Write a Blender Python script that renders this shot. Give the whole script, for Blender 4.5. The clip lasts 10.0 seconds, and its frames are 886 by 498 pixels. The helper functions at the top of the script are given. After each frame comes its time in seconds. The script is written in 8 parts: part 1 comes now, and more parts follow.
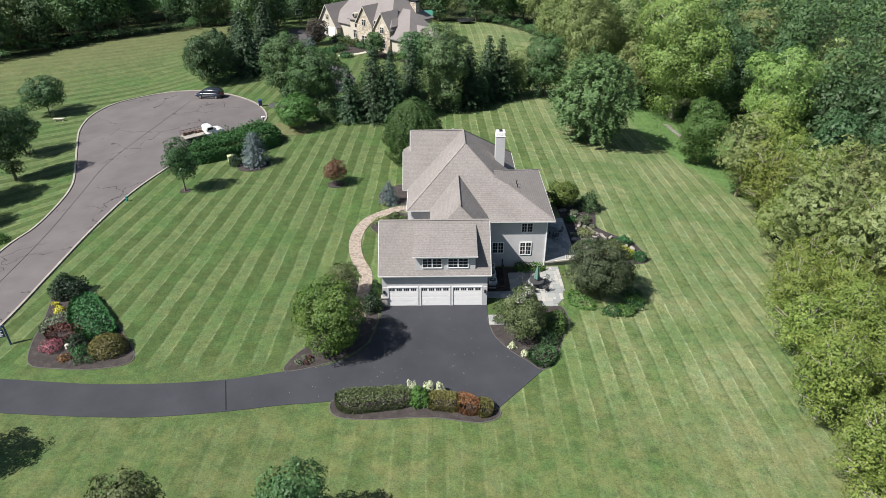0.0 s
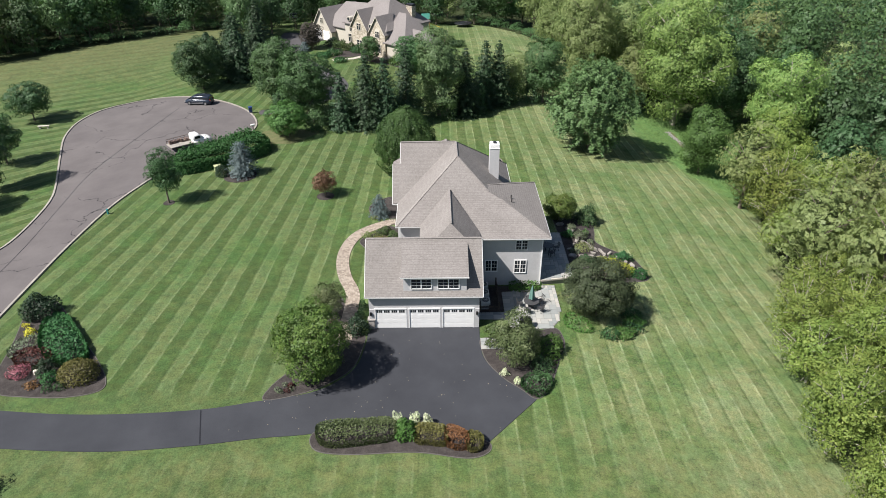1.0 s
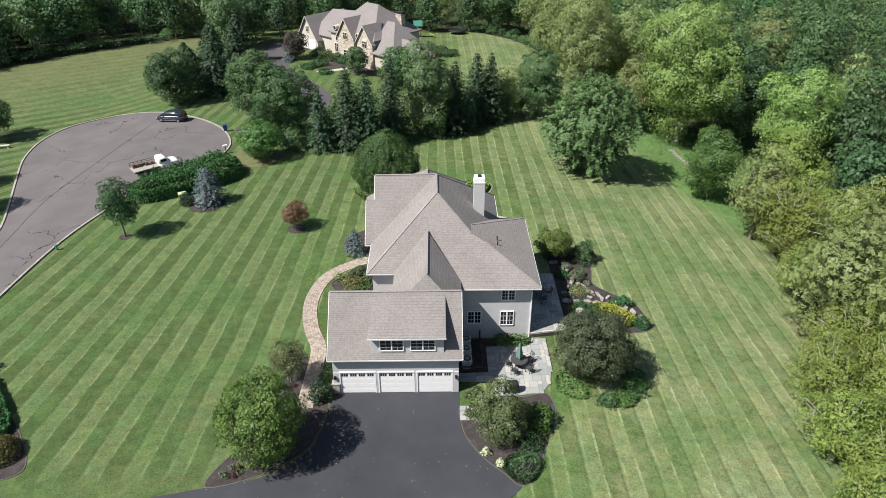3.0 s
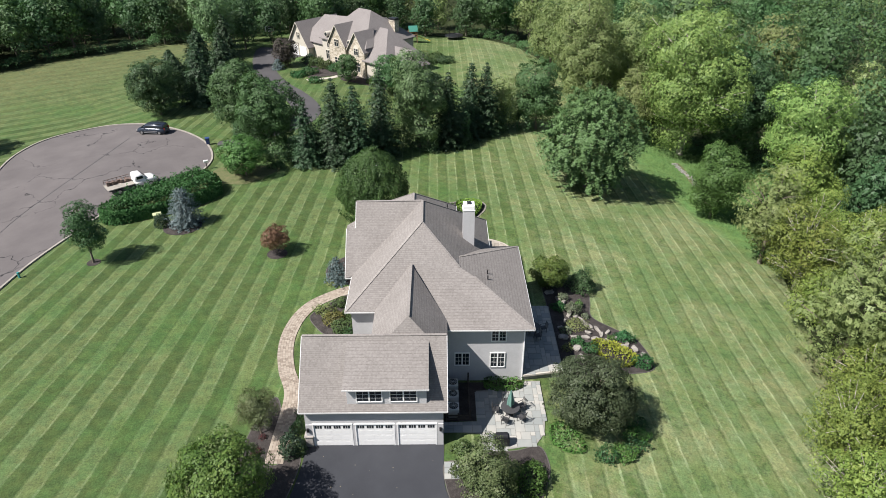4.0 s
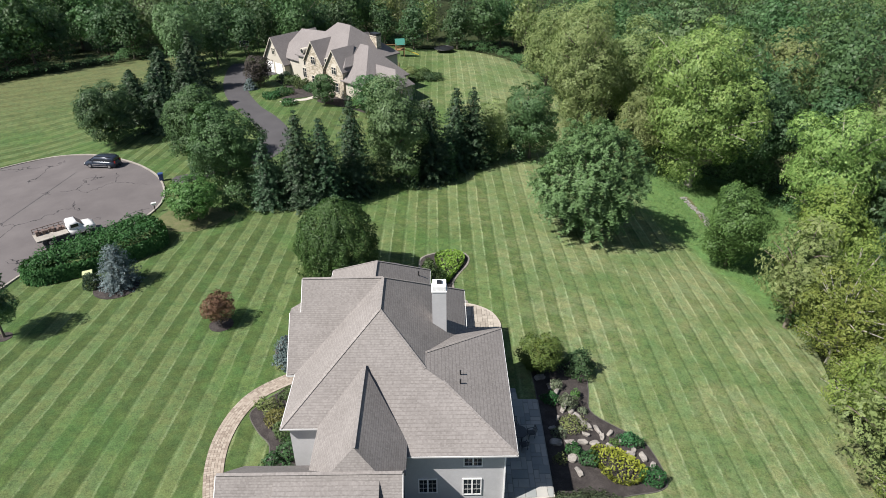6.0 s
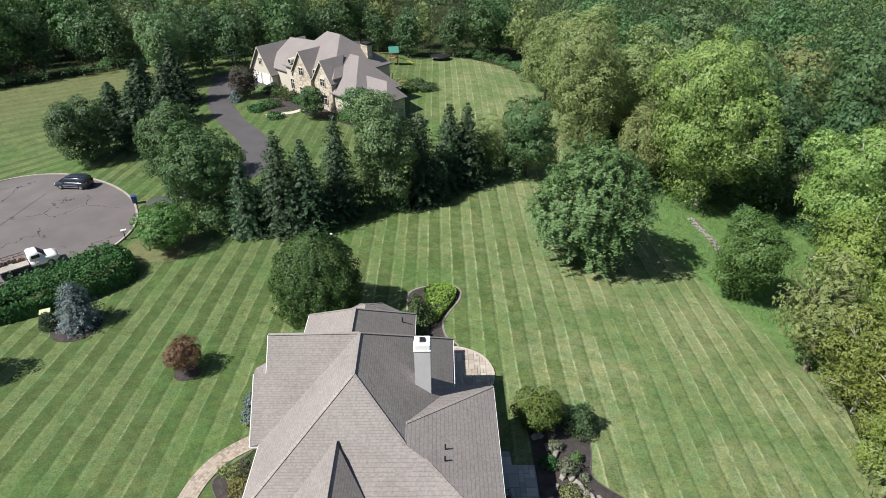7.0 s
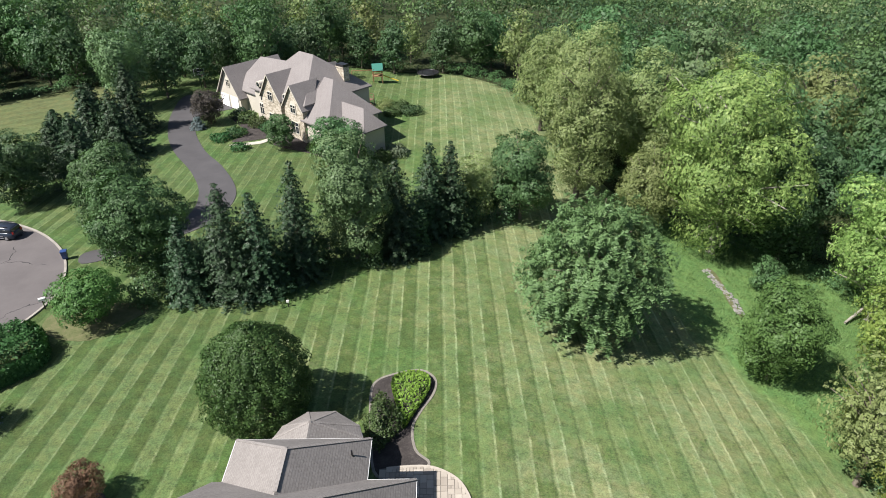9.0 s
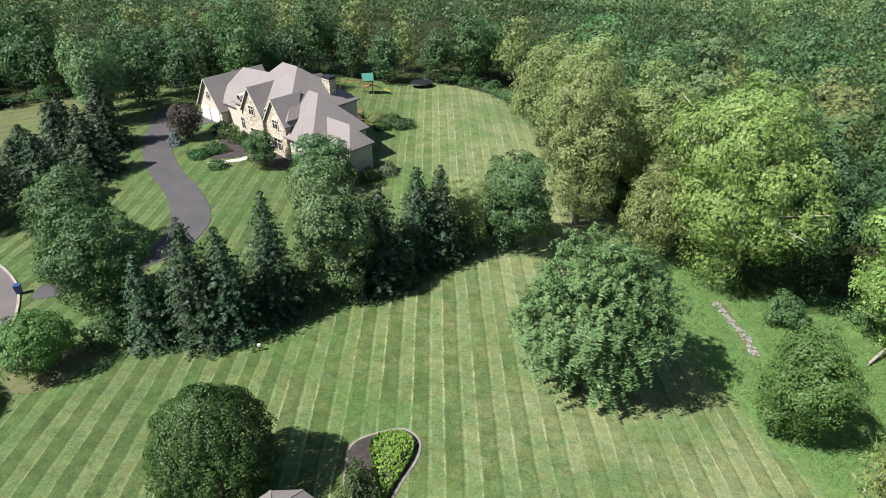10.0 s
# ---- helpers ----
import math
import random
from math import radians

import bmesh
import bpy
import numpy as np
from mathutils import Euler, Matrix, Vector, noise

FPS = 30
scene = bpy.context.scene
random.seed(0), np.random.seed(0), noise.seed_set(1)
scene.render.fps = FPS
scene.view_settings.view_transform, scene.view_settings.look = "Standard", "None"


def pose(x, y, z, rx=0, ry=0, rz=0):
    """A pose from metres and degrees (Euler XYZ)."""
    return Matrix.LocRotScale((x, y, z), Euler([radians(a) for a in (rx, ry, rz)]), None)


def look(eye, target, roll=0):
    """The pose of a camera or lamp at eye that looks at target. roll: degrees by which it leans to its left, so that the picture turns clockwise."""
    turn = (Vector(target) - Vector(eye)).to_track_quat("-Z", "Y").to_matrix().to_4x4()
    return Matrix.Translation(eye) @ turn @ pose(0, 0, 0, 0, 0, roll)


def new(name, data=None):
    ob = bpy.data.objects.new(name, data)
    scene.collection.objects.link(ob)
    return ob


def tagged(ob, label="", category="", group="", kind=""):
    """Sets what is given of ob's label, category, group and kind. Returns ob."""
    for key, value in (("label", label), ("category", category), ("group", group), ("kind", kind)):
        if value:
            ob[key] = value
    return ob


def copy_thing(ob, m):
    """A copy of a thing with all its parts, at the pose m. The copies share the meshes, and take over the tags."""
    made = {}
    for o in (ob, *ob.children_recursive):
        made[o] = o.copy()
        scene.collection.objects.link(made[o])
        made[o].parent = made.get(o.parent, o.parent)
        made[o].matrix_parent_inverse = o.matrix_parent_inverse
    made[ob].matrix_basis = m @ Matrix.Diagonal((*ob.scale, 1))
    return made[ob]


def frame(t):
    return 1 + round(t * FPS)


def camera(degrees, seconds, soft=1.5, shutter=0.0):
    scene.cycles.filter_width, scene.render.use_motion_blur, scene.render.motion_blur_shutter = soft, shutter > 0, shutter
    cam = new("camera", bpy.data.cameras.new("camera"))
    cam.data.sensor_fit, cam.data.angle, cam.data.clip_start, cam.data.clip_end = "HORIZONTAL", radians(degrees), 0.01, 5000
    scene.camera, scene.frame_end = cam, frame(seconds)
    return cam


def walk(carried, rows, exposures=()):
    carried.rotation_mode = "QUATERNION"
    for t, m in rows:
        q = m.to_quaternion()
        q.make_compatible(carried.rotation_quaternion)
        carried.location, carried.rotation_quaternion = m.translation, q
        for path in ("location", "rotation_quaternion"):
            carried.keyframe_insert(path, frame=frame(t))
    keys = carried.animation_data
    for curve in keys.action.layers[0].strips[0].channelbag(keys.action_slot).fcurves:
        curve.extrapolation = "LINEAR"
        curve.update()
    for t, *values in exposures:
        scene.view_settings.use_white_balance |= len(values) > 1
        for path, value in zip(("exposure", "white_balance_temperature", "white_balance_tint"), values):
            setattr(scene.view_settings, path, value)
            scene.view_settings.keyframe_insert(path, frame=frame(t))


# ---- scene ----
cam = camera(68.0, 10.0, 0.9)
PATH = [
    (0, (0.18, -51.127, 37.292), (0.2, -49.417, 36.256), -0.2),
    (0.5, (0.629, -49.429, 37.239), (0.648, -47.718, 36.204), -0.1),
    (1, (1.229, -47.7, 37.175), (1.246, -45.988, 36.141), -0.2),
    (1.5, (1.769, -45.877, 37.09), (1.784, -44.164, 36.057), -0.3),
    (2, (2.36, -43.931, 37.137), (2.373, -42.219, 36.103), -0.3),
    (2.5, (2.903, -41.744, 37.146), (2.916, -40.032, 36.112), -0.3),
    (4, (4.808, -33.883, 37.211), (4.817, -32.171, 36.177), -0.3),
    (4.5, (5.552, -30.959, 37.256), (5.56, -29.248, 36.221), -0.4),
    (5, (6.296, -27.911, 37.199), (6.302, -26.198, 36.165), -0.5),
    (5.5, (6.955, -24.753, 37.155), (6.961, -23.04, 36.122), -0.5),
    (7, (8.694, -15.166, 37.14), (8.697, -13.452, 36.109), -0.7),
    (7.5, (9.281, -11.96, 37.148), (9.285, -10.246, 36.118), -0.7),
    (8, (9.866, -8.694, 37.113), (9.87, -6.979, 36.084), -0.8),
    (8.5, (10.65, -5.412, 37.154), (10.65, -3.698, 36.124), -0.9),
    (9, (11.13, -2.173, 37.105), (11.134, -0.458, 36.076), -0.8),
    (9.5, (11.646, 1.244, 37.035), (11.653, 2.959, 36.007), -0.8),
    (10, (12.144, 4.586, 36.91), (12.154, 6.303, 35.884), -0.6),
]
walk(cam, [(t, look(eye, target, roll)) for t, eye, target, roll in PATH], [(0.0, 0.86), (4.0, 0.88), (5.5, 0.83), (7.0, 0.85), (8.5, 0.94), (10.0, 1.10)])

# ---- light ----
SUN_AZ, SUN_EL = 27.0, 51.0          # the light travels towards +x and, by this angle, +y
world = bpy.data.worlds.new("sky")
scene.world = world
world.use_nodes = True
wn = world.node_tree.nodes
sky = wn.new("ShaderNodeTexSky")
sky.sky_type = "NISHITA"
sky.sun_disc = False
sky.sun_elevation = radians(SUN_EL)
sky.sun_rotation = radians(270.0 - SUN_AZ)
world.node_tree.links.new(sky.outputs[0], wn["Background"].inputs[0])
wn["Background"].inputs[1].default_value = 0.053
lamp = bpy.data.lights.new("sun", "SUN")
lamp.energy, lamp.angle, lamp.color = 4.8, radians(0.6), (1.0, 0.95, 0.905)
sun = new("sun", lamp)
away = Vector((math.cos(radians(SUN_AZ)) * math.cos(radians(SUN_EL)), math.sin(radians(SUN_AZ)) * math.cos(radians(SUN_EL)), -math.sin(radians(SUN_EL))))
sun.matrix_world = look((-60, -40, 90), Vector((-60, -40, 90)) + away)


# ---- materials ----
class Nodes:
    """A short way to write node trees: each call adds a node and returns its output."""

    def __init__(self, name):
        self.mat = bpy.data.materials.new(name)
        self.mat.use_nodes = True
        self.tree = self.mat.node_tree
        self.bsdf = self.tree.nodes["Principled BSDF"]
        self.out = self.tree.nodes["Material Output"]

    def put(self, socket, value):
        if isinstance(value, bpy.types.NodeSocket):
            self.tree.links.new(value, socket)
        elif isinstance(value, (tuple, list)) and len(value) == 3 and socket.type == "RGBA":
            socket.default_value = (*value, 1)
        else:
            socket.default_value = value

    def node(self, kind, **given):
        n = self.tree.nodes.new(kind)
        for key, value in given.items():
            if key.startswith("i_"):
                self.put(n.inputs[int(key[2:])], value)
        return n

    def math(self, op, a, b=0.0, c=0.0):
        n = self.tree.nodes.new("ShaderNodeMath")
        n.operation = op
        for i, v in enumerate((a, b, c)):
            self.put(n.inputs[i], v)
        return n.outputs[0]

    def where(self):
        return self.tree.nodes.new("ShaderNodeNewGeometry").outputs["Position"]

    def island(self):
        return self.tree.nodes.new("ShaderNodeNewGeometry").outputs["Random Per Island"]

    def thing(self):
        return self.tree.nodes.new("ShaderNodeObjectInfo").outputs["Random"]

    def noise(self, scale, detail=4.0, rough=0.6, vector=None, warp=0.0):
        n = self.tree.nodes.new("ShaderNodeTexNoise")
        n.inputs["Scale"].default_value, n.inputs["Detail"].default_value = scale, detail
        n.inputs["Roughness"].default_value, n.inputs["Distortion"].default_value = rough, warp
        self.put(n.inputs["Vector"], vector if vector is not None else self.where())
        return n.outputs[0]

    def ramp(self, fac, *stops):
        n = self.tree.nodes.new("ShaderNodeValToRGB")
        while len(n.color_ramp.elements) < len(stops):
            n.color_ramp.elements.new(0.5)
        for e, (at, col) in zip(n.color_ramp.elements, stops):
            e.position = at
            e.color = (*col, 1) if isinstance(col, (tuple, list)) else (col, col, col, 1)
        self.put(n.inputs[0], fac)
        return n.outputs[0]

    def mix(self, fac, a, b, blend="MIX"):
        n = self.tree.nodes.new("ShaderNodeMix")
        n.data_type, n.blend_type = "RGBA", blend
        self.put(n.inputs[0], fac)
        self.put(n.inputs[6], a)
        self.put(n.inputs[7], b)
        return n.outputs[2]

    def axes(self, vector):
        n = self.tree.nodes.new("ShaderNodeSeparateXYZ")
        self.put(n.inputs[0], vector)
        return n.outputs

    def vec(self, x, y, z):
        n = self.tree.nodes.new("ShaderNodeCombineXYZ")
        for i, v in enumerate((x, y, z)):
            self.put(n.inputs[i], v)
        return n.outputs[0]

    def scaled(self, x, y, z, vector=None):
        n = self.tree.nodes.new("ShaderNodeVectorMath")
        n.operation = "MULTIPLY"
        self.put(n.inputs[0], vector if vector is not None else self.where())
        n.inputs[1].default_value = (x, y, z)
        return n.outputs[0]

    def bump(self, height, strength=0.4, distance=0.02):
        n = self.tree.nodes.new("ShaderNodeBump")
        n.inputs["Strength"].default_value, n.inputs["Distance"].default_value = strength, distance
        self.put(n.inputs["Height"], height)
        self.put(self.bsdf.inputs["Normal"], n.outputs[0])

    def done(self, colour, rough=0.8, metal=0.0, spec=None):
        self.put(self.bsdf.inputs["Base Color"], colour)
        self.put(self.bsdf.inputs["Roughness"], rough)
        self.put(self.bsdf.inputs["Metallic"], metal)
        if spec is not None:
            self.put(self.bsdf.inputs["Specular IOR Level"], spec)
        return self.mat


def plain(name, colour, rough=0.6, vary=0.12, scale=3.0, metal=0.0, bump=0.15):
    """A surface of one colour with stains and grain."""
    n = Nodes(name)
    dark = tuple(c * (1 - vary) for c in colour)
    lite = tuple(min(1.0, c * (1 + vary)) for c in colour)
    f = n.math("MULTIPLY_ADD", n.noise(scale, 5), 0.7, n.math("MULTIPLY", n.noise(scale * 9, 2), 0.3))
    if bump:
        n.bump(n.noise(scale * 12, 3), bump, 0.01)
    return n.done(n.ramp(f, (0.3, dark), (0.7, lite)), rough, metal)


def leaf_material(name, dark, lite, tip=None, sheen=0.5, cut=9.0, gap=0.43, drift=None):
    """Foliage: each spray and each plant differs, light shines through, and gaps between the leaflets break up a spray."""
    n = Nodes(name)
    f = n.math("ADD", n.math("MULTIPLY_ADD", n.noise(0.55, 4, 0.65), 0.62, n.math("MULTIPLY", n.island(), 0.20)), n.math("MULTIPLY", n.noise(6.0, 2, 0.7), 0.24))
    col = n.ramp(f, (0.25, dark), (0.72, lite)) if tip is None else n.ramp(f, (0.2, dark), (0.55, lite), (0.8, tip))
    if drift:
        col = n.mix(smooth_step(n, n.noise(0.075, 3, 0.6), 0.42, 0.62), col, n.mix(1.0, col, drift, "MULTIPLY"))
    hsv = n.tree.nodes.new("ShaderNodeHueSaturation")
    n.put(hsv.inputs["Hue"], n.math("MULTIPLY_ADD", n.thing(), 0.03, 0.49))
    n.put(hsv.inputs["Value"], n.math("MULTIPLY_ADD", n.thing(), 0.3, 0.84))
    n.put(hsv.inputs["Color"], col)
    n.done(hsv.outputs[0], sheen, 0.0, 0.22)
    glow = n.tree.nodes.new("ShaderNodeBsdfTranslucent")
    n.put(glow.inputs[0], n.mix(1.0, hsv.outputs[0], (1.1, 1.35, 0.6), "MULTIPLY"))
    both = n.tree.nodes.new("ShaderNodeMixShader")
    both.inputs[0].default_value = 0.16
    n.tree.links.new(n.bsdf.outputs[0], both.inputs[1])
    n.tree.links.new(glow.outputs[0], both.inputs[2])
    last = both
    if cut:
        clear = n.tree.nodes.new("ShaderNodeBsdfTransparent")
        last = n.tree.nodes.new("ShaderNodeMixShader")
        n.put(last.inputs[0], n.math("GREATER_THAN", n.noise(cut, 1.0, 0.5), gap))
        n.tree.links.new(clear.outputs[0], last.inputs[1])
        n.tree.links.new(both.outputs[0], last.inputs[2])
    n.tree.links.new(last.outputs[0], n.out.inputs[0])
    return n.mat


def smooth_step(n, x, a, b):
    m = n.tree.nodes.new("ShaderNodeMapRange")
    m.interpolation_type = "SMOOTHSTEP"
    n.put(m.inputs[0], x)
    m.inputs[1].default_value, m.inputs[2].default_value = a, b
    return m.outputs[0]


def lawn_material():
    n = Nodes("lawn")
    p = n.where()
    x, y, z = n.axes(p)
    # mowing passes: nearly north-south round the house and slightly fanned, diagonal on the far west field
    wobble = n.math("MULTIPLY", n.math("SUBTRACT", n.noise(0.16, 3), 0.5), 0.55)
    fan = n.math("DIVIDE", n.math("SUBTRACT", n.math("ADD", n.math("MULTIPLY", x, n.math("MULTIPLY_ADD", y, 0.004, 0.94)), wobble), 7.1), 2.62)
    straight = n.math("DIVIDE", n.math("SUBTRACT", n.math("MULTIPLY_ADD", wobble, 0.7, x), 6.45), 2.6)
    bend = n.math("MULTIPLY", n.math("POWER", n.math("MULTIPLY", n.math("SUBTRACT", n.math("MULTIPLY", x, -1.0), 44.0), 0.02), 2.0), 9.0)
    far = n.math("DIVIDE", n.math("ADD", n.math("SUBTRACT", n.math("MULTIPLY", x, 0.62), n.math("MULTIPLY", y, 0.78)), n.math("ADD", wobble, bend)), 2.7)
    east_side = smooth_step(n, x, -7.0, 1.0)
    west = smooth_step(n, n.math("MULTIPLY", x, -1.0), 44.0, 45.0)
    u = n.math("ADD", n.math("MULTIPLY", fan, n.math("SUBTRACT", 1.0, east_side)), n.math("MULTIPLY", straight, east_side))
    u = n.math("ADD", n.math("MULTIPLY", u, n.math("SUBTRACT", 1.0, west)), n.math("MULTIPLY", far, west))
    turn = n.math("MULTIPLY", u, 2 * math.pi)
    big = n.noise(0.05, 4, 0.55)
    mid = n.noise(0.42, 5, 0.62)
    fine = n.noise(3.2, 6, 0.78)
    tuft = n.noise(6.5, 3, 0.9)
    blot = n.noise(1.4, 3, 0.75)
    ragged = n.math("MULTIPLY", n.math("SUBTRACT", fine, 0.5), 0.7)
    wave = n.math("COSINE", turn)
    band = smooth_step(n, n.math("MULTIPLY_ADD", wave, 0.8, n.math("MULTIPLY", ragged, 0.8)), -0.16, 0.16)
    verge = n.math("MULTIPLY", n.math("MAXIMUM", smooth_step(n, n.math("ABSOLUTE", n.math("ADD", y, 11.5)), 2.4, 4.2), smooth_step(n, x, 4.0, 7.0)), n.math("MULTIPLY_ADD", smooth_step(n, y, -18.0, -6.0), 0.55, 0.45))
    east = smooth_step(n, n.math("MULTIPLY_ADD", big, 16.0, n.math("MULTIPLY_ADD", y, 0.03, x)), 15.0, 31.0)
    strong = n.math("MULTIPLY", n.math("MULTIPLY_ADD", smooth_step(n, n.noise(0.09, 3), 0.3, 0.55), 0.45, 0.55), n.math("MULTIPLY", verge, n.math("MULTIPLY", n.math("MULTIPLY_ADD", east_side, -0.10, 1.0), n.math("MULTIPLY_ADD", smooth_step(n, y, 70.0, 80.0), -0.4, 1.0))))
    band = n.math("MULTIPLY_ADD", n.math("SUBTRACT", band, 0.5), strong, 0.5)
    green = n.mix(band, (0.057, 0.089, 0.026), (0.100, 0.137, 0.051))
    # an older set of passes laid across, hardly visible
    cross = n.math("SINE", n.math("MULTIPLY", n.math("MULTIPLY_ADD", x, 0.55, n.math("MULTIPLY", y, 0.62)), 2 * math.pi / 2.4))
    green = n.mix(n.math("MULTIPLY", smooth_step(n, cross, -0.1, 0.1), n.math("MULTIPLY_ADD", east_side, -0.10, 0.14)), green, n.mix(1.0, green, (1.35, 1.3, 1.35), "MULTIPLY"))
    # thin pale rows of clippings along the edges of each pass
    line = n.math("ADD", turn, n.math("MULTIPLY", ragged, 1.1))
    edge = n.math("ADD", smooth_step(n, n.math("SINE", line), 0.955, 1.0), n.math("MULTIPLY", smooth_step(n, n.math("SINE", n.math("ADD", line, 2.5)), 0.965, 1.0), 0.5))
    rows = n.math("MULTIPLY", n.math("MULTIPLY", edge, verge), n.math("MULTIPLY_ADD", smooth_step(n, n.noise(0.5, 5, 0.7), 0.40, 0.58), 0.8, 0.2))
    green = n.mix(n.math("MULTIPLY", rows, n.math("MULTIPLY_ADD", east_side, 0.22, 0.45)), green, (0.230, 0.275, 0.140))
    # thin, dry grass on the east slope and behind the house, lusher and darker west of the house
    dry = smooth_step(n, n.math("ADD", n.math("MULTIPLY_ADD", fine, 0.45, n.math("MULTIPLY", mid, 0.6)), n.math("MULTIPLY", east, 0.12)), 0.50, 0.68)
    green = n.mix(n.math("MULTIPLY", dry, n.math("MULTIPLY_ADD", east_side, 0.22, 0.16)), green, (0.165, 0.155, 0.086))
    pale = n.math("MULTIPLY", east, 0.85)
    green = n.mix(pale, green, n.mix(1.0, green, (1.48, 1.47, 1.60), "MULTIPLY"))
    lush = smooth_step(n, n.math("MULTIPLY_ADD", n.noise(0.13, 3, 0.5), 0.8, n.math("MULTIPLY", mid, 0.35)), 0.54, 0.70)
    green = n.mix(n.math("MULTIPLY", lush, 0.50), green, (0.056, 0.118, 0.030))
    shady = smooth_step(n, n.math("MULTIPLY_ADD", big, -10.0, n.math("MULTIPLY", x, -1.0)), -3.0, 10.0)
    green = n.mix(shady, green, n.mix(1.0, green, (0.86, 0.87, 0.88), "MULTIPLY"))
    hill = n.math("MULTIPLY", west, smooth_step(n, n.math("MULTIPLY_ADD", mid, 8.0, n.math("SUBTRACT", y, x)), 135.0, 185.0))
    green = n.mix(n.math("MULTIPLY", hill, 0.55), green, (0.120, 0.118, 0.056))
    # worn, browner grass in front of the drive, and a tan fringe along the woods
    front = n.math("MULTIPLY", n.math("SUBTRACT", 1.0, smooth_step(n, y, -17.0, -10.0)), smooth_step(n, mid, 0.35, 0.65))
    green = n.mix(n.math("MULTIPLY", front, 0.45), green, (0.118, 0.122, 0.052))
    fringe = smooth_step(n, n.math("SUBTRACT", n.math("MULTIPLY_ADD", mid, 5.0, x), n.math("MULTIPLY_ADD", y, 0.2, 37.0)), 0.0, 3.0)
    fringe = n.math("MULTIPLY", fringe, n.math("SUBTRACT", 1.0, smooth_step(n, y, 12.0, 22.0)))
    green = n.mix(n.math("MULTIPLY", fringe, 0.4), green, (0.21, 0.18, 0.105))
    # a thin painted shadow line on the other edge, and patchiness at three scales
    shade_line = smooth_step(n, n.math("SINE", line), -0.94, -1.0)
    green = n.mix(n.math("MULTIPLY", n.math("MULTIPLY", shade_line, strong), 0.5), green, (0.036, 0.060, 0.018))
    # long unmown grass below the woods
    e = n.math("SUBTRACT", 60.0, y)
    limit = n.math("MULTIPLY_ADD", n.math("MULTIPLY", e, e), 0.0095, 35.3)
    wild = smooth_step(n, n.math("SUBTRACT", n.math("MULTIPLY_ADD", mid, 4.0, x), n.math("ADD", limit, 2.0)), -1.6, 2.2)
    wild = n.math("MULTIPLY", wild, n.math("SUBTRACT", 1.0, smooth_step(n, y, 74.0, 80.0)))
    green = n.mix(wild, green, n.mix(fine, (0.058, 0.122, 0.034), (0.135, 0.218, 0.074)))
    tint = smooth_step(n, n.noise(0.75, 4, 0.7), 0.38, 0.62)
    green = n.mix(1.0, green, n.mix(tint, (0.91, 1.0, 0.99), (1.08, 1.03, 0.99)), "MULTIPLY")
    patch = n.math("ADD", n.math("MULTIPLY_ADD", n.math("SUBTRACT", blot, 0.5), 1.15, 1.0), n.math("MULTIPLY_ADD", n.math("SUBTRACT", tuft, 0.5), 2.0, n.math("MULTIPLY", n.math("SUBTRACT", mid, 0.5), 0.6)))
    green = n.mix(1.0, green, patch, "MULTIPLY")
    speck = smooth_step(n, n.noise(6.0, 4, 0.8), 0.67, 0.73)
    green = n.mix(n.math("MULTIPLY", speck, 0.6), green, (0.22, 0.25, 0.13))
    n.bump(n.math("MULTIPLY_ADD", tuft, 0.8, n.math("MULTIPLY", fine, 1.0)), 0.7, 0.06)
    return n.done(green, 0.85, 0.0, 0.2)


def shingle_material(name, dark, lite):
    n = Nodes(name)
    p = n.where()
    x, y, z = n.axes(p)
    zz = n.math("MULTIPLY_ADD", z, 9.5, n.math("MULTIPLY", n.noise(1.5, 2), 0.25))
    course = n.math("FRACT", zz)
    row = n.math("FLOOR", zz)
    shift = n.math("MULTIPLY", n.math("FRACT", n.math("MULTIPLY", row, 0.381)), 0.9)
    tab = n.node("ShaderNodeTexWhiteNoise")
    n.put(tab.inputs["Vector"], n.vec(n.math("FLOOR", n.math("MULTIPLY", n.math("ADD", x, shift), 8.0)), n.math("FLOOR", n.math("MULTIPLY", n.math("ADD", y, shift), 8.0)), row))
    f = n.math("ADD", n.math("MULTIPLY_ADD", n.noise(0.35, 5, 0.6), 0.45, n.math("MULTIPLY", tab.outputs[0], 0.22)), n.math("MULTIPLY", n.noise(9.0, 4, 0.8), 0.48))
    col = n.ramp(f, (0.25, dark), (0.78, lite))
    # shade at each course's lap is put into the colour
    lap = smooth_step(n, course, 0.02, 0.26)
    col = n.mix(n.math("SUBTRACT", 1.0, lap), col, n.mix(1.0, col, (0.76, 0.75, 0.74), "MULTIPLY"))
    n.bump(n.math("SUBTRACT", n.math("MULTIPLY", tab.outputs[0], 0.5), course), 0.35, 0.02)
    return n.done(col, 0.92, 0.0, 0.2)


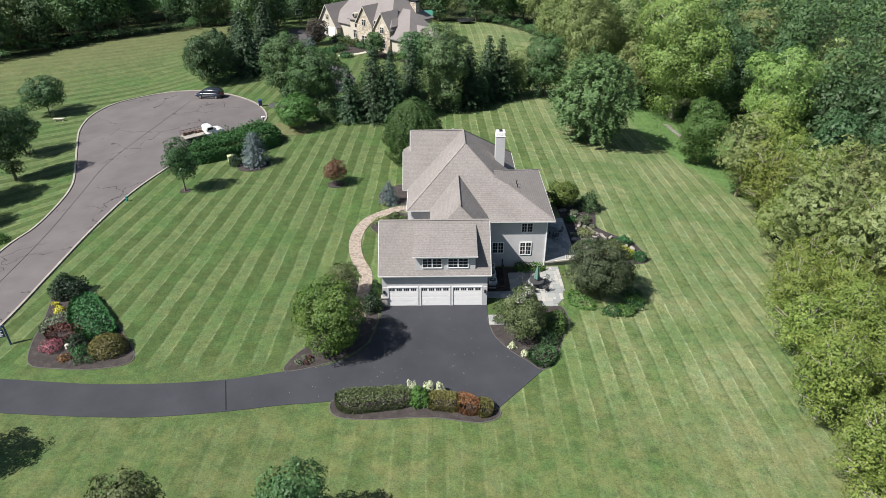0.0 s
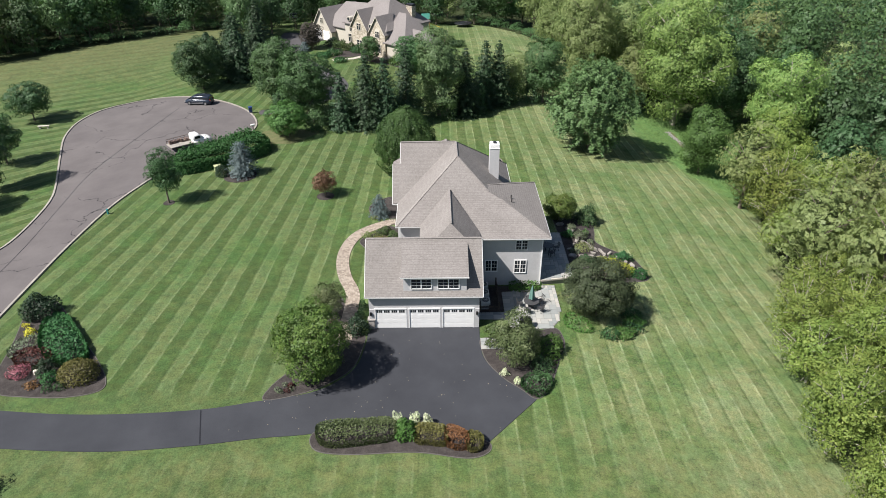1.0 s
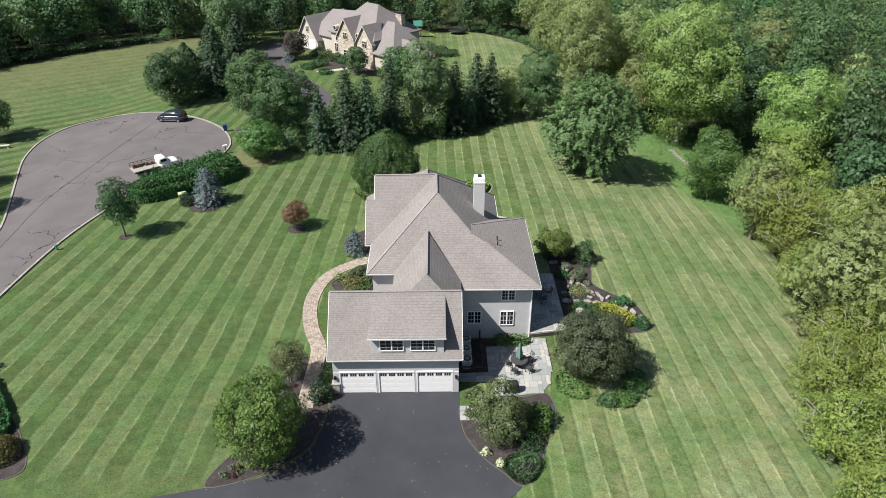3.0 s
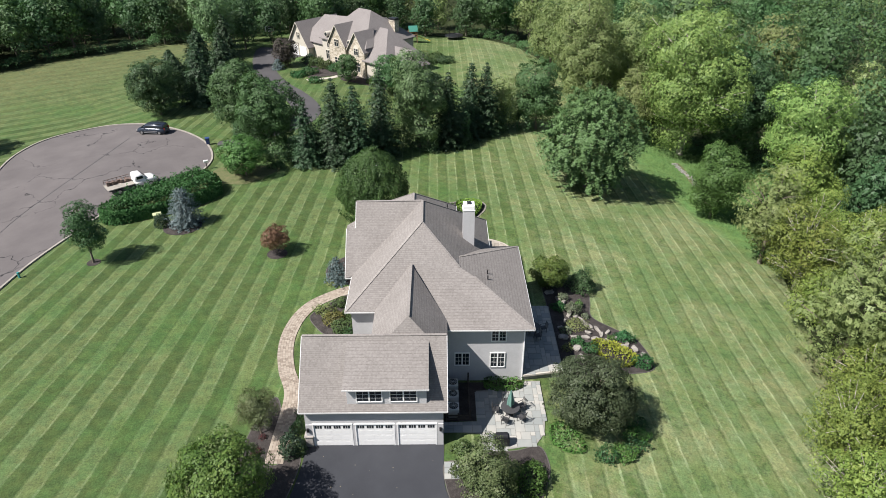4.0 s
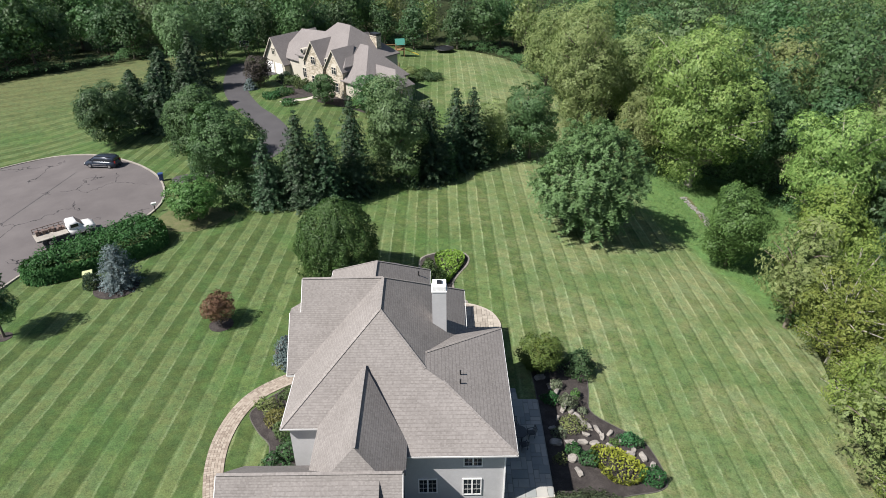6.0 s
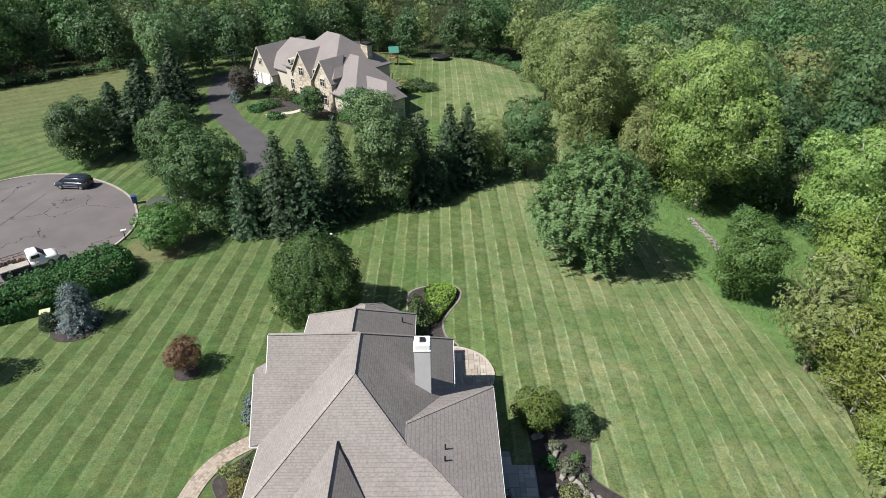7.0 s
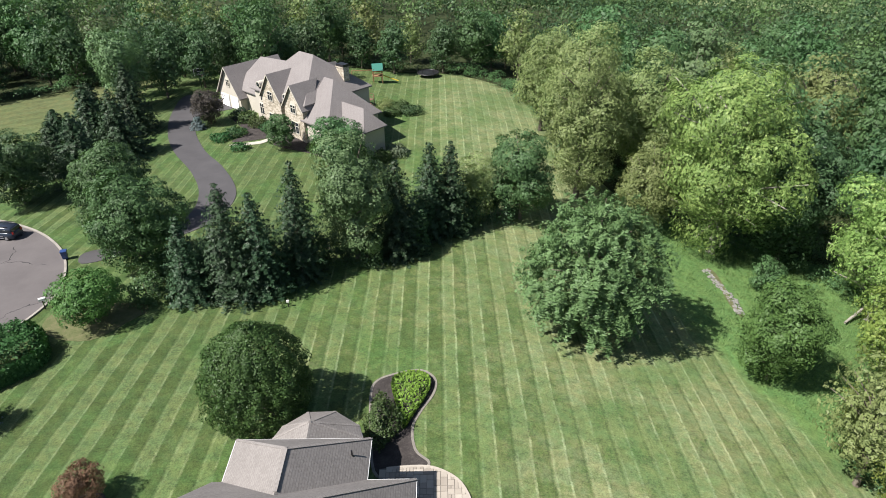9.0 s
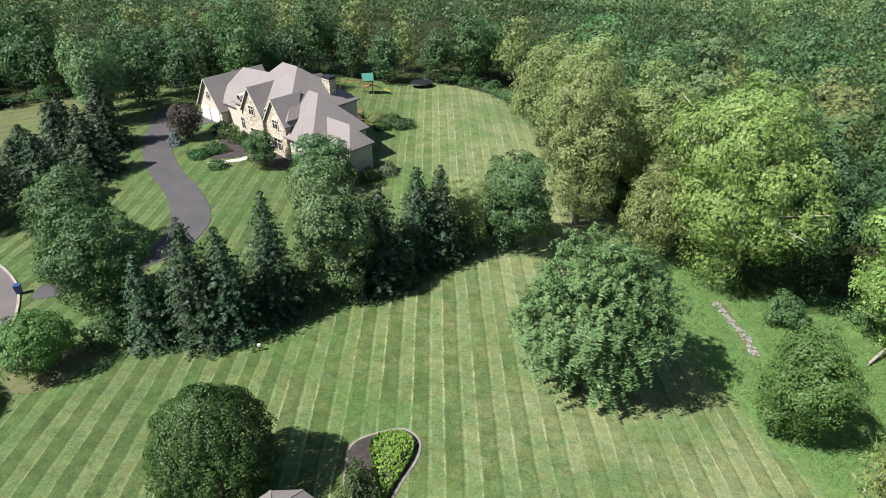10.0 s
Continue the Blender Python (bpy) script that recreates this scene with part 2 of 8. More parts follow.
def asphalt_material(name, dark, lite, cracks=False):
    n = Nodes(name)
    f = n.math("MULTIPLY_ADD", n.noise(0.25, 5, 0.6), 0.6, n.math("MULTIPLY", n.noise(30.0, 2), 0.3))
    col = n.ramp(f, (0.3, dark), (0.7, lite))
    if cracks:
        v = n.tree.nodes.new("ShaderNodeTexVoronoi")
        v.feature = "DISTANCE_TO_EDGE"
        v.inputs["Scale"].default_value = 0.10
        warp = n.tree.nodes.new("ShaderNodeVectorMath")
        warp.operation = "MULTIPLY_ADD"
        nz = n.tree.nodes.new("ShaderNodeTexNoise")
        nz.inputs["Scale"].default_value = 0.5
        nz.inputs["Detail"].default_value = 5
        n.put(nz.inputs["Vector"], n.where())
        n.put(warp.inputs[0], nz.outputs["Color"])
        warp.inputs[1].default_value = (3.2, 3.2, 3.2)
        n.put(warp.inputs[2], n.where())
        n.put(v.inputs["Vector"], warp.outputs[0])
        line = n.math("SUBTRACT", 1.0, smooth_step(n, v.outputs["Distance"], 0.002, 0.007))
        line = n.math("MULTIPLY", line, smooth_step(n, n.noise(0.16, 3), 0.46, 0.52))
        col = n.mix(line, col, (0.018, 0.018, 0.02))
    n.bump(n.noise(40.0, 3), 0.25, 0.01)
    return n.done(col, 0.88, 0.0, 0.25)


def bark_material():
    n = Nodes("bark")
    f = n.noise(1.0, 5, 0.7, n.scaled(6, 6, 1.2))
    n.bump(f, 0.6, 0.05)
    return n.done(n.ramp(f, (0.3, (0.07, 0.055, 0.04)), (0.7, (0.19, 0.165, 0.13))), 0.9)


def litter_material(name, a, b, c):
    n = Nodes(name)
    f = n.math("MULTIPLY_ADD", n.noise(1.3, 6, 0.75), 0.7, n.math("MULTIPLY", n.noise(11.0, 3), 0.3))
    n.bump(n.noise(9.0, 5, 0.75), 0.8, 0.08)
    return n.done(n.ramp(f, (0.28, a), (0.5, b), (0.72, c)), 0.95, 0.0, 0.15)


LAWN = lawn_material()
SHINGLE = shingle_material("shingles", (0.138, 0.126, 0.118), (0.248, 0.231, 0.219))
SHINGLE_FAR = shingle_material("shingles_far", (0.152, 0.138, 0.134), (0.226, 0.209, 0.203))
DRIVE = asphalt_material("sealed_asphalt", (0.030, 0.032, 0.038), (0.052, 0.055, 0.063))
ROAD = asphalt_material("old_asphalt", (0.096, 0.087, 0.087), (0.146, 0.133, 0.131), True)
STUCCO = plain("stucco", (0.455, 0.455, 0.46), 0.9, 0.10, 0.8)
SHINGLE_CAP = shingle_material("shingle_caps", (0.165, 0.150, 0.140), (0.285, 0.265, 0.250))
GUTTER = plain("gutter_paint", (0.58, 0.58, 0.57), 0.5, 0.06, 1.5)
WHITE = plain("white_paint", (0.81, 0.81, 0.80), 0.5, 0.04, 1.5)
CONCRETE = plain("concrete", (0.42, 0.39, 0.34), 0.9, 0.2, 1.2)
KERB = plain("kerb_concrete", (0.27, 0.25, 0.22), 0.9, 0.3, 0.8)
MULCH = litter_material("mulch", (0.024, 0.021, 0.020), (0.050, 0.044, 0.042), (0.095, 0.084, 0.078))
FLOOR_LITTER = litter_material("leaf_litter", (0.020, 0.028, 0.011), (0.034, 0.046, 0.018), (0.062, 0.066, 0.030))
ROUGH_GRASS = litter_material("rough_grass", (0.070, 0.145, 0.042), (0.105, 0.205, 0.062), (0.145, 0.250, 0.085))
DRY_GRASS = litter_material("dry_ground", (0.060, 0.090, 0.030), (0.115, 0.125, 0.058), (0.19, 0.165, 0.10))
BARK = bark_material()
GLASS = plain("window_glass", (0.02, 0.025, 0.03), 0.08, 0.3, 0.4, 0.0, 0.0)
BLACK = plain("black_paint", (0.015, 0.015, 0.017), 0.4)
LEAF_GREEN = leaf_material("leaf_green", (0.036, 0.080, 0.030), (0.092, 0.170, 0.066))
LEAF_DARK = leaf_material("leaf_dark", (0.028, 0.058, 0.025), (0.072, 0.128, 0.054))
LEAF_OLIVE = leaf_material("leaf_olive", (0.066, 0.100, 0.032), (0.178, 0.222, 0.082), (0.27, 0.295, 0.135), 0.5, 8.0, 0.48)
LEAF_BRIGHT = leaf_material("leaf_bright", (0.038, 0.088, 0.022), (0.175, 0.290, 0.078), (0.40, 0.51, 0.175), 0.5, 8.0, 0.49)
LEAF_WILLOW = leaf_material("leaf_willow", (0.052, 0.114, 0.040), (0.152, 0.255, 0.100))
LEAF_SPRUCE = leaf_material("needle_dark", (0.015, 0.035, 0.017), (0.048, 0.086, 0.040))
LEAF_BLUE = leaf_material("needle_blue", (0.052, 0.080, 0.082), (0.140, 0.185, 0.190))
LEAF_RED = leaf_material("leaf_red", (0.085, 0.050, 0.033), (0.21, 0.120, 0.078))
LEAF_CHERRY = leaf_material("leaf_cherry", (0.030, 0.048, 0.022), (0.088, 0.112, 0.060))
LEAF_PLUM = leaf_material("leaf_plum", (0.040, 0.034, 0.030), (0.095, 0.085, 0.070))
LEAF_MAPLE = leaf_material("leaf_maple", (0.032, 0.068, 0.016), (0.090, 0.140, 0.032), (0.155, 0.180, 0.048))
LEAF_BOX = leaf_material("leaf_boxwood", (0.032, 0.058, 0.020), (0.082, 0.112, 0.040), None, 0.5, 9.0, 0.36)


# ---- ground height ----
def step(a, b, x):
    t = min(max((x - a) / (b - a), 0.0), 1.0)
    return t * t * (3 - 2 * t)


def height(x, y):
    r = max(x - 12.0, 0.0)
    z = -0.155 * (r * r / (r + 3.5)) * (0.72 + 0.28 * step(-12, 15, y)) if r < 45 else -0.155 * (45 * 45 / 48.5) * (0.72 + 0.28 * step(-12, 15, y))
    z -= 2.0 * step(24, 70, y) * step(-18, 6, x)
    z -= 1.4 * step(38, 60, -x)
    z -= 2.2 * step(110, 150, y)
    z -= 0.6 * step(45, 70, y) * step(10, 30, -x) * (1 - step(75, 92, y))
    return z


# ---- building helpers ----
def mesh_object(name, verts, faces, material, parent=None, label="", smooth=False):
    me = bpy.data.meshes.new(name)
    me.from_pydata([tuple(v) for v in verts], [], faces)
    me.materials.append(material)
    if smooth:
        me.polygons.foreach_set("use_smooth", [True] * len(me.polygons))
    ob = new(name, me)
    if parent is not None:
        ob.parent = parent
    if label:
        ob["label"] = label
    return ob


def part(name, bm, material, parent, label="", smooth=False):
    me = bpy.data.meshes.new(name)
    bm.to_mesh(me)
    bm.free()
    me.materials.append(material)
    if smooth:
        me.polygons.foreach_set("use_smooth", [True] * len(me.polygons))
    ob = new(name, me)
    if parent is not None:
        ob.parent = parent
    if label:
        ob["label"] = label
    return ob


def empty(name, m, label, category, group="", kind=""):
    ob = new(name)
    ob.matrix_world = m
    return tagged(ob, label, category, group, kind)


def add_box(bm, x0, y0, z0, x1, y1, z1, bevel=0.0):
    made = bmesh.ops.create_cube(bm, size=1, matrix=Matrix.Translation(((x0 + x1) / 2, (y0 + y1) / 2, (z0 + z1) / 2)) @ Matrix.Diagonal((x1 - x0, y1 - y0, z1 - z0, 1)))
    if bevel:
        edges = list({e for v in made["verts"] for e in v.link_edges})
        bmesh.ops.bevel(bm, geom=edges, offset=bevel, segments=2, affect="EDGES")


def box(name, x0, y0, z0, x1, y1, z1, material, parent=None, label="", bevel=0.0):
    bm = bmesh.new()
    add_box(bm, x0, y0, z0, x1, y1, z1, bevel)
    return part(name, bm, material, parent, label)


def bar(bm, a, b, w, h):
    """A square bar from a to b."""
    a, b = Vector(a), Vector(b)
    d = b - a
    m = Matrix.Translation((a + b) / 2) @ d.to_track_quat("Y", "Z").to_matrix().to_4x4() @ Matrix.Diagonal((w, d.length, h, 1))
    bmesh.ops.create_cube(bm, size=1, matrix=m)


def tube(verts, faces, points, radii, sides=7):
    """Adds a tapered tube along points to lists of verts and faces."""
    first = len(verts)
    for i, (p, r) in enumerate(zip(points, radii)):
        a, b = points[max(i - 1, 0)], points[min(i + 1, len(points) - 1)]
        d = (Vector(b) - Vector(a)).normalized()
        s = d.orthogonal().normalized()
        t = d.cross(s)
        for k in range(sides):
            w = 2 * math.pi * k / sides
            verts.append(tuple(Vector(p) + r * (math.cos(w) * s + math.sin(w) * t)))
    for i in range(len(points) - 1):
        for k in range(sides):
            q = first + i * sides
            faces.append((q + k, q + (k + 1) % sides, q + sides + (k + 1) % sides, q + sides + k))
    faces.append(tuple(first + (len(points) - 1) * sides + k for k in range(sides)))


def curve_through(points, closed=True, steps=6):
    """Points of a smooth line through the given ones."""
    out, n = [], len(points)
    for i in range(n if closed else n - 1):
        p = [Vector(points[(i + k) % n] if closed else points[min(max(i + k, 0), n - 1)]) for k in (-1, 0, 1, 2)]
        for s in range(steps):
            t = s / steps
            out.append(0.5 * (2 * p[1] + (p[2] - p[0]) * t + (2 * p[0] - 5 * p[1] + 4 * p[2] - p[3]) * t * t + (3 * p[1] - p[0] - 3 * p[2] + p[3]) * t * t * t))
    if not closed:
        out.append(Vector(points[-1]))
    return [(v[0], v[1]) for v in out]


def inside(x, y, outline):
    hit = False
    for (xa, ya), (xb, yb) in zip(outline, outline[1:] + outline[:1]):
        if (ya > y) != (yb > y) and x < (xb - xa) * (y - ya) / (yb - ya) + xa:
            hit = not hit
    return hit


def sheet(name, outline, lift, material, grain=1.5, flat=None, skirt=0.25, parent=None, rough=0.0):
    """A layer on the ground inside an outline, following its height, with an edge that goes into the ground."""
    from mathutils.geometry import delaunay_2d_cdt
    xs, ys = [p[0] for p in outline], [p[1] for p in outline]
    extra = []
    nx, ny = int((max(xs) - min(xs)) / grain), int((max(ys) - min(ys)) / grain)
    for i in range(1, nx):
        for j in range(1, ny):
            x, y = min(xs) + i * grain, min(ys) + j * grain
            if inside(x, y, outline):
                extra.append((x, y))
    pts, _, tris, *_ = delaunay_2d_cdt([Vector(p) for p in outline] + [Vector(p) for p in extra], [], [list(range(len(outline)))], 1, 1e-4)
    n = len(outline)
    verts = []
    for k, p in enumerate(pts):
        z = flat if flat is not None else height(p.x, p.y)
        bump_up = rough * noise.noise((p.x * 0.9, p.y * 0.9, 3.0)) if k >= n else 0.0
        verts.append((p.x, p.y, z + lift + bump_up))
    faces = [tuple(t) for t in tris]
    base = len(verts)
    for p in outline:
        z = flat if flat is not None else height(*p)
        verts.append((p[0], p[1], z + lift - skirt))
    for i in range(n):
        j = (i + 1) % n
        faces.append((i, j, base + j, base + i))
    return mesh_object(name, verts, faces, material, parent)


def slab(name, faces, thick, material, parent, label=""):
    """A roof of flat faces (lists of points), each given thickness downwards."""
    bm = bmesh.new()
    at = {}

    def vert(p):
        key = tuple(round(c, 3) for c in p)
        if key not in at:
            at[key] = bm.verts.new(key)
        return at[key]

    for f in faces:
        bm.faces.new([vert(p) for p in f])
    bmesh.ops.recalc_face_normals(bm, faces=bm.faces)
    if sum(f.normal.z for f in bm.faces) < 0:
        bmesh.ops.reverse_faces(bm, faces=bm.faces)
    rim = [e for e in bm.edges if len(e.link_faces) == 1]
    low = {v: bm.verts.new(v.co - Vector((0, 0, thick))) for v in list(bm.verts)}
    for f in list(bm.faces):
        bm.faces.new([low[v] for v in reversed(f.verts)])
    for e in rim:
        a, b = e.verts
        bm.faces.new([a, b, low[b], low[a]])
    bmesh.ops.recalc_face_normals(bm, faces=bm.faces)
    return part(name, bm, material, parent, label)


# ---- foliage ----
def leaf_mesh(name, centres, normals, sizes, rng, aspect=0.62, along=None):
    """One mesh of many small four-cornered leaves or leaf sprays."""
    n = len(centres)
    nrm = normals / np.linalg.norm(normals, axis=1, keepdims=True)
    ref = rng.normal(size=(n, 3)) if along is None else along
    a = np.cross(nrm, ref)
    a /= np.linalg.norm(a, axis=1, keepdims=True) + 1e-9
    b = np.cross(a, nrm)
    s = sizes[:, None] * 0.5
    fold = nrm * s * rng.uniform(-0.35, 0.35, (n, 1))
    v = np.stack([centres - b * s, centres + a * s * aspect + fold, centres + b * s, centres - a * s * aspect + fold], axis=1).reshape(-1, 3)
    me = bpy.data.meshes.new(name)
    me.vertices.add(4 * n)
    me.vertices.foreach_set("co", v.astype(np.float32).ravel())
    me.loops.add(4 * n)
    me.loops.foreach_set("vertex_index", np.arange(4 * n, dtype=np.int32))
    me.polygons.add(n)
    me.polygons.foreach_set("loop_start", np.arange(0, 4 * n, 4, dtype=np.int32))
    me.update(calc_edges=True)
    return me


def ball_points(rng, n):
    d = rng.normal(size=(n, 3))
    return d / np.linalg.norm(d, axis=1, keepdims=True)


def sphere_spread(rng, n, jitter):
    """Directions spread evenly over a sphere, then shaken."""
    k = np.arange(n)
    dz = 1 - 2 * (k + 0.5) / n
    turn = k * 2.399963 + rng.uniform(0, 6.28)
    ring = np.sqrt(1 - dz * dz)
    d = np.stack([ring * np.cos(turn), ring * np.sin(turn), dz], axis=1) + rng.normal(size=(n, 3)) * jitter
    return d / np.linalg.norm(d, axis=1, keepdims=True)


def crown_clumps(rng, h, r, low, clump, lobes=0.16, egg=0.0):
    """Leafy clumps (place, radius, outward direction) over a crown of rounded boughs that reaches radius r from height low to h."""
    rz = (h - low) / 2
    mean = (2 * r + rz) / 3
    count = int(15 + 40 * lobes)
    d = sphere_spread(rng, count, 0.22)
    big = mean * (0.50 - 0.42 * lobes) * rng.uniform(0.72, 1.28, count)
    reach = 1 - lobes * rng.uniform(0.0, 1.7, count) * (1 - 0.3 * np.maximum(d[:, 2], 0))
    wide = np.maximum(r * (1 - egg * d[:, 2]) * reach - big, 0.05)
    high = np.maximum(rz * reach - big * 0.85, 0.05)
    at = np.stack([d[:, 0] * wide, d[:, 1] * wide, (h + low) / 2 + d[:, 2] * high], axis=1)
    pos, rad, out = [], [], []
    for k in range(count):
        n = max(6, int(3.2 * math.pi * big[k] ** 2 / (clump * clump * 1.55)))
        e = sphere_spread(rng, n, 0.3)
        c = clump * rng.uniform(0.6, 1.3, n)
        e = e[e @ d[k] > -0.35]
        c = c[:len(e)]
        q = at[k] + e * np.maximum(big[k] * rng.uniform(0.72, 1.16, len(e)) - c * 0.4, 0.05)[:, None] * np.array([1, 1, 0.9])
        gap = np.linalg.norm(q[:, None, :] - at[None, :, :], axis=2) / big[None, :]
        gap[:, k] = 9
        keep = (gap.min(axis=1) > 0.78) & (q[:, 2] > 0.15)
        pos.append(q[keep]), rad.append(c[keep]), out.append(e[keep])
    return np.concatenate(pos), np.concatenate(rad), np.concatenate(out)


def clump_leaves(rng, clumps, leaf, cover, jitter=0.4, flat=0.8, droop=0.0):
    """Leaves over the outer sides of the clumps; each clump is a small mound that turns to the light as one."""
    pos, c, out = clumps
    per = np.maximum((cover * 2 * math.pi * c * c / (leaf * leaf * 0.31)).astype(int), 8)
    which = np.repeat(np.arange(len(c)), per)
    d = ball_points(rng, len(which)) + 0.45 * out[which] + np.array([0, 0, 0.45])
    d /= np.linalg.norm(d, axis=1, keepdims=True)
    rad = c[which] * rng.uniform(0.45, 1.1, len(which)) ** 0.5
    p = pos[which] + d * rad[:, None] * np.array([1, 1, flat])
    p[:, 2] -= droop * (1 - d[:, 2]) * rng.uniform(0, 1, len(which))
    nrm = 0.5 * d + 0.75 * out[which] + np.array([0, 0, 0.1]) + rng.normal(size=(len(which), 3)) * jitter
    return p, nrm, leaf * rng.uniform(0.6, 1.35, len(which))


def core_leaves(rng, h, r, low, leaf, egg=0.0):
    """Large leaves that close the shaded inside of a crown."""
    rz = (h - low) / 2
    mean = (2 * r + rz) / 3
    n = int(4 * math.pi * mean * mean * 0.5 / (leaf * leaf * 0.31))
    d = ball_points(rng, n)
    k = rng.uniform(0.25, 0.62, (n, 1))
    p = d * k * np.stack([r * (1 - egg * d[:, 2]), r * (1 - egg * d[:, 2]), np.full(n, rz)], axis=1) + np.array([0, 0, (h + low) / 2])
    return p, d + rng.normal(size=(n, 3)) * 0.5, leaf * rng.uniform(0.7, 1.3, n)


def limbs(rng, h, low, clumps, thick, forks=9, base=(0, 0)):
    """Trunk and limbs that reach into the clumps."""
    v, f = [], []
    top = low + (h - low) * 0.62
    bend = rng.uniform(-0.35, 0.35, 2)
    stem = [(base[0] + bend[0] * t * t, base[1] + bend[1] * t * t, -0.3 + (top + 0.3) * t) for t in np.linspace(0, 1, 6)]
    tube(v, f, stem, [thick * (1.25 if i == 0 else 1.0) * (1 - 0.75 * i / 5) for i in range(6)], 8)
    for i in rng.choice(len(clumps[0]), min(forks, len(clumps[0])), replace=False):
        x, y, z = clumps[0][i]
        k = min(max((z - 1.2) / top * rng.uniform(0.5, 0.9), 0.25), 0.95)
        a = Vector((base[0] + bend[0] * k * k, base[1] + bend[1] * k * k, top * k))
        b = Vector((x, y, z)) + Vector(clumps[2][i]) * (0.7 * float(clumps[1][i]))
        m = a.lerp(b, 0.5) + Vector((0, 0, 0.08 * (b - a).length))
        tube(v, f, [a, m, b], [thick * 0.42, thick * 0.28, thick * 0.1], 5)
    return v, f


def tree(name, m, rng, h, r, low, clump, leaf, material, label, cover=0.42, lobes=0.16, egg=0.0, thick=None, forks=9, droop=0.0, jitter=0.36, flat=0.72, group="", bark=None, category="tree"):
    """A broad-leaved tree: trunk, limbs and a crown of leafy clumps that fills radius r from height low to h."""
    thing = empty(name, m, label, category, group)
    clumps = crown_clumps(rng, h, r, low, clump, lobes, egg)
    v, f = limbs(rng, h, low, clumps, thick or h * 0.018, forks)
    mesh_object("trunk", v, f, bark or BARK, thing, smooth=True)
    outer = clump_leaves(rng, clumps, leaf, cover, jitter, flat, droop)
    inner = core_leaves(rng, h, r, low, leaf * 2.0, egg)
    me = leaf_mesh("crown", *(np.concatenate(q) for q in zip(outer, inner)), rng)
    me.materials.append(material)
    new("crown", me).parent = thing
    return thing


def egg_tree(name, m, rng, h, r, leaf, count, material, label):
    """A dense clipped tree: an egg of upright sprays with shallow flutes and small gaps."""
    thing = empty(name, m, label, "tree")
    clumps = crown_clumps(rng, h, r, 0.1, 0.6, 0.1, 0.1)
    v, f = limbs(rng, h, 0.1, clumps, h * 0.018, 8)
    mesh_object("trunk", v, f, BARK, thing, smooth=True)
    sprays = count // 70
    which = np.repeat(np.arange(sprays), 70)
    t0 = rng.uniform(0.02, 1.0, sprays) ** 0.9
    out = rng.uniform(0.80, 1.07, sprays)
    ph = rng.uniform(0, 6.28, 4)
    az0 = rng.uniform(0, 2 * math.pi, sprays)
    out *= 1 + 0.03 * np.sin(3 * az0 + ph[0] + 4 * t0) + 0.03 * np.sin(5 * az0 + ph[1] - 7 * t0)
    a, b = rng.normal(size=len(which)) * 0.24, rng.normal(size=len(which)) * 0.42
    body = np.sin(np.pi * np.clip(t0 * 0.90 + 0.10, 0, 1) ** 0.92) ** 0.52
    az = az0[which] + a / np.maximum(r * body[which], 0.6)
    t = np.clip(t0[which] + b / h, 0.0, 1.02)
    bodyt = np.sin(np.pi * np.clip(t * 0.90 + 0.10, 0, 0.995) ** 0.92) ** 0.52
    rad = r * bodyt * out[which] - 1.3 * (a * a + 0.5 * b * b) - 0.12 * np.abs(rng.normal(size=len(which)))
    p = np.stack([rad * np.cos(az), rad * np.sin(az), 0.1 + (h - 0.1) * t], axis=1)
    nz = (t - 0.35) * 2.0
    side = a * 3.2
    nrm = np.stack([np.cos(az) - side * np.sin(az), np.sin(az) + side * np.cos(az), nz + 0.9 * b], axis=1) + rng.normal(size=(len(which), 3)) * 0.34
    up = np.tile([0.0, 0.0, 1.0], (len(which), 1)) + rng.normal(size=(len(which), 3)) * 0.5
    count = len(which)
    core = core_leaves(rng, h * 0.96, r, 0.1, leaf * 2.4, 0.1)
    outer = p, nrm, leaf * rng.uniform(0.6, 1.4, count)
    along = np.concatenate([np.cross(up, nrm), rng.normal(size=core[0].shape)])
    me = leaf_mesh("crown", *(np.concatenate(q) for q in zip(outer, core)), rng, 0.55, along)
    me.materials.append(material)
    new("crown", me).parent = thing
    return thing


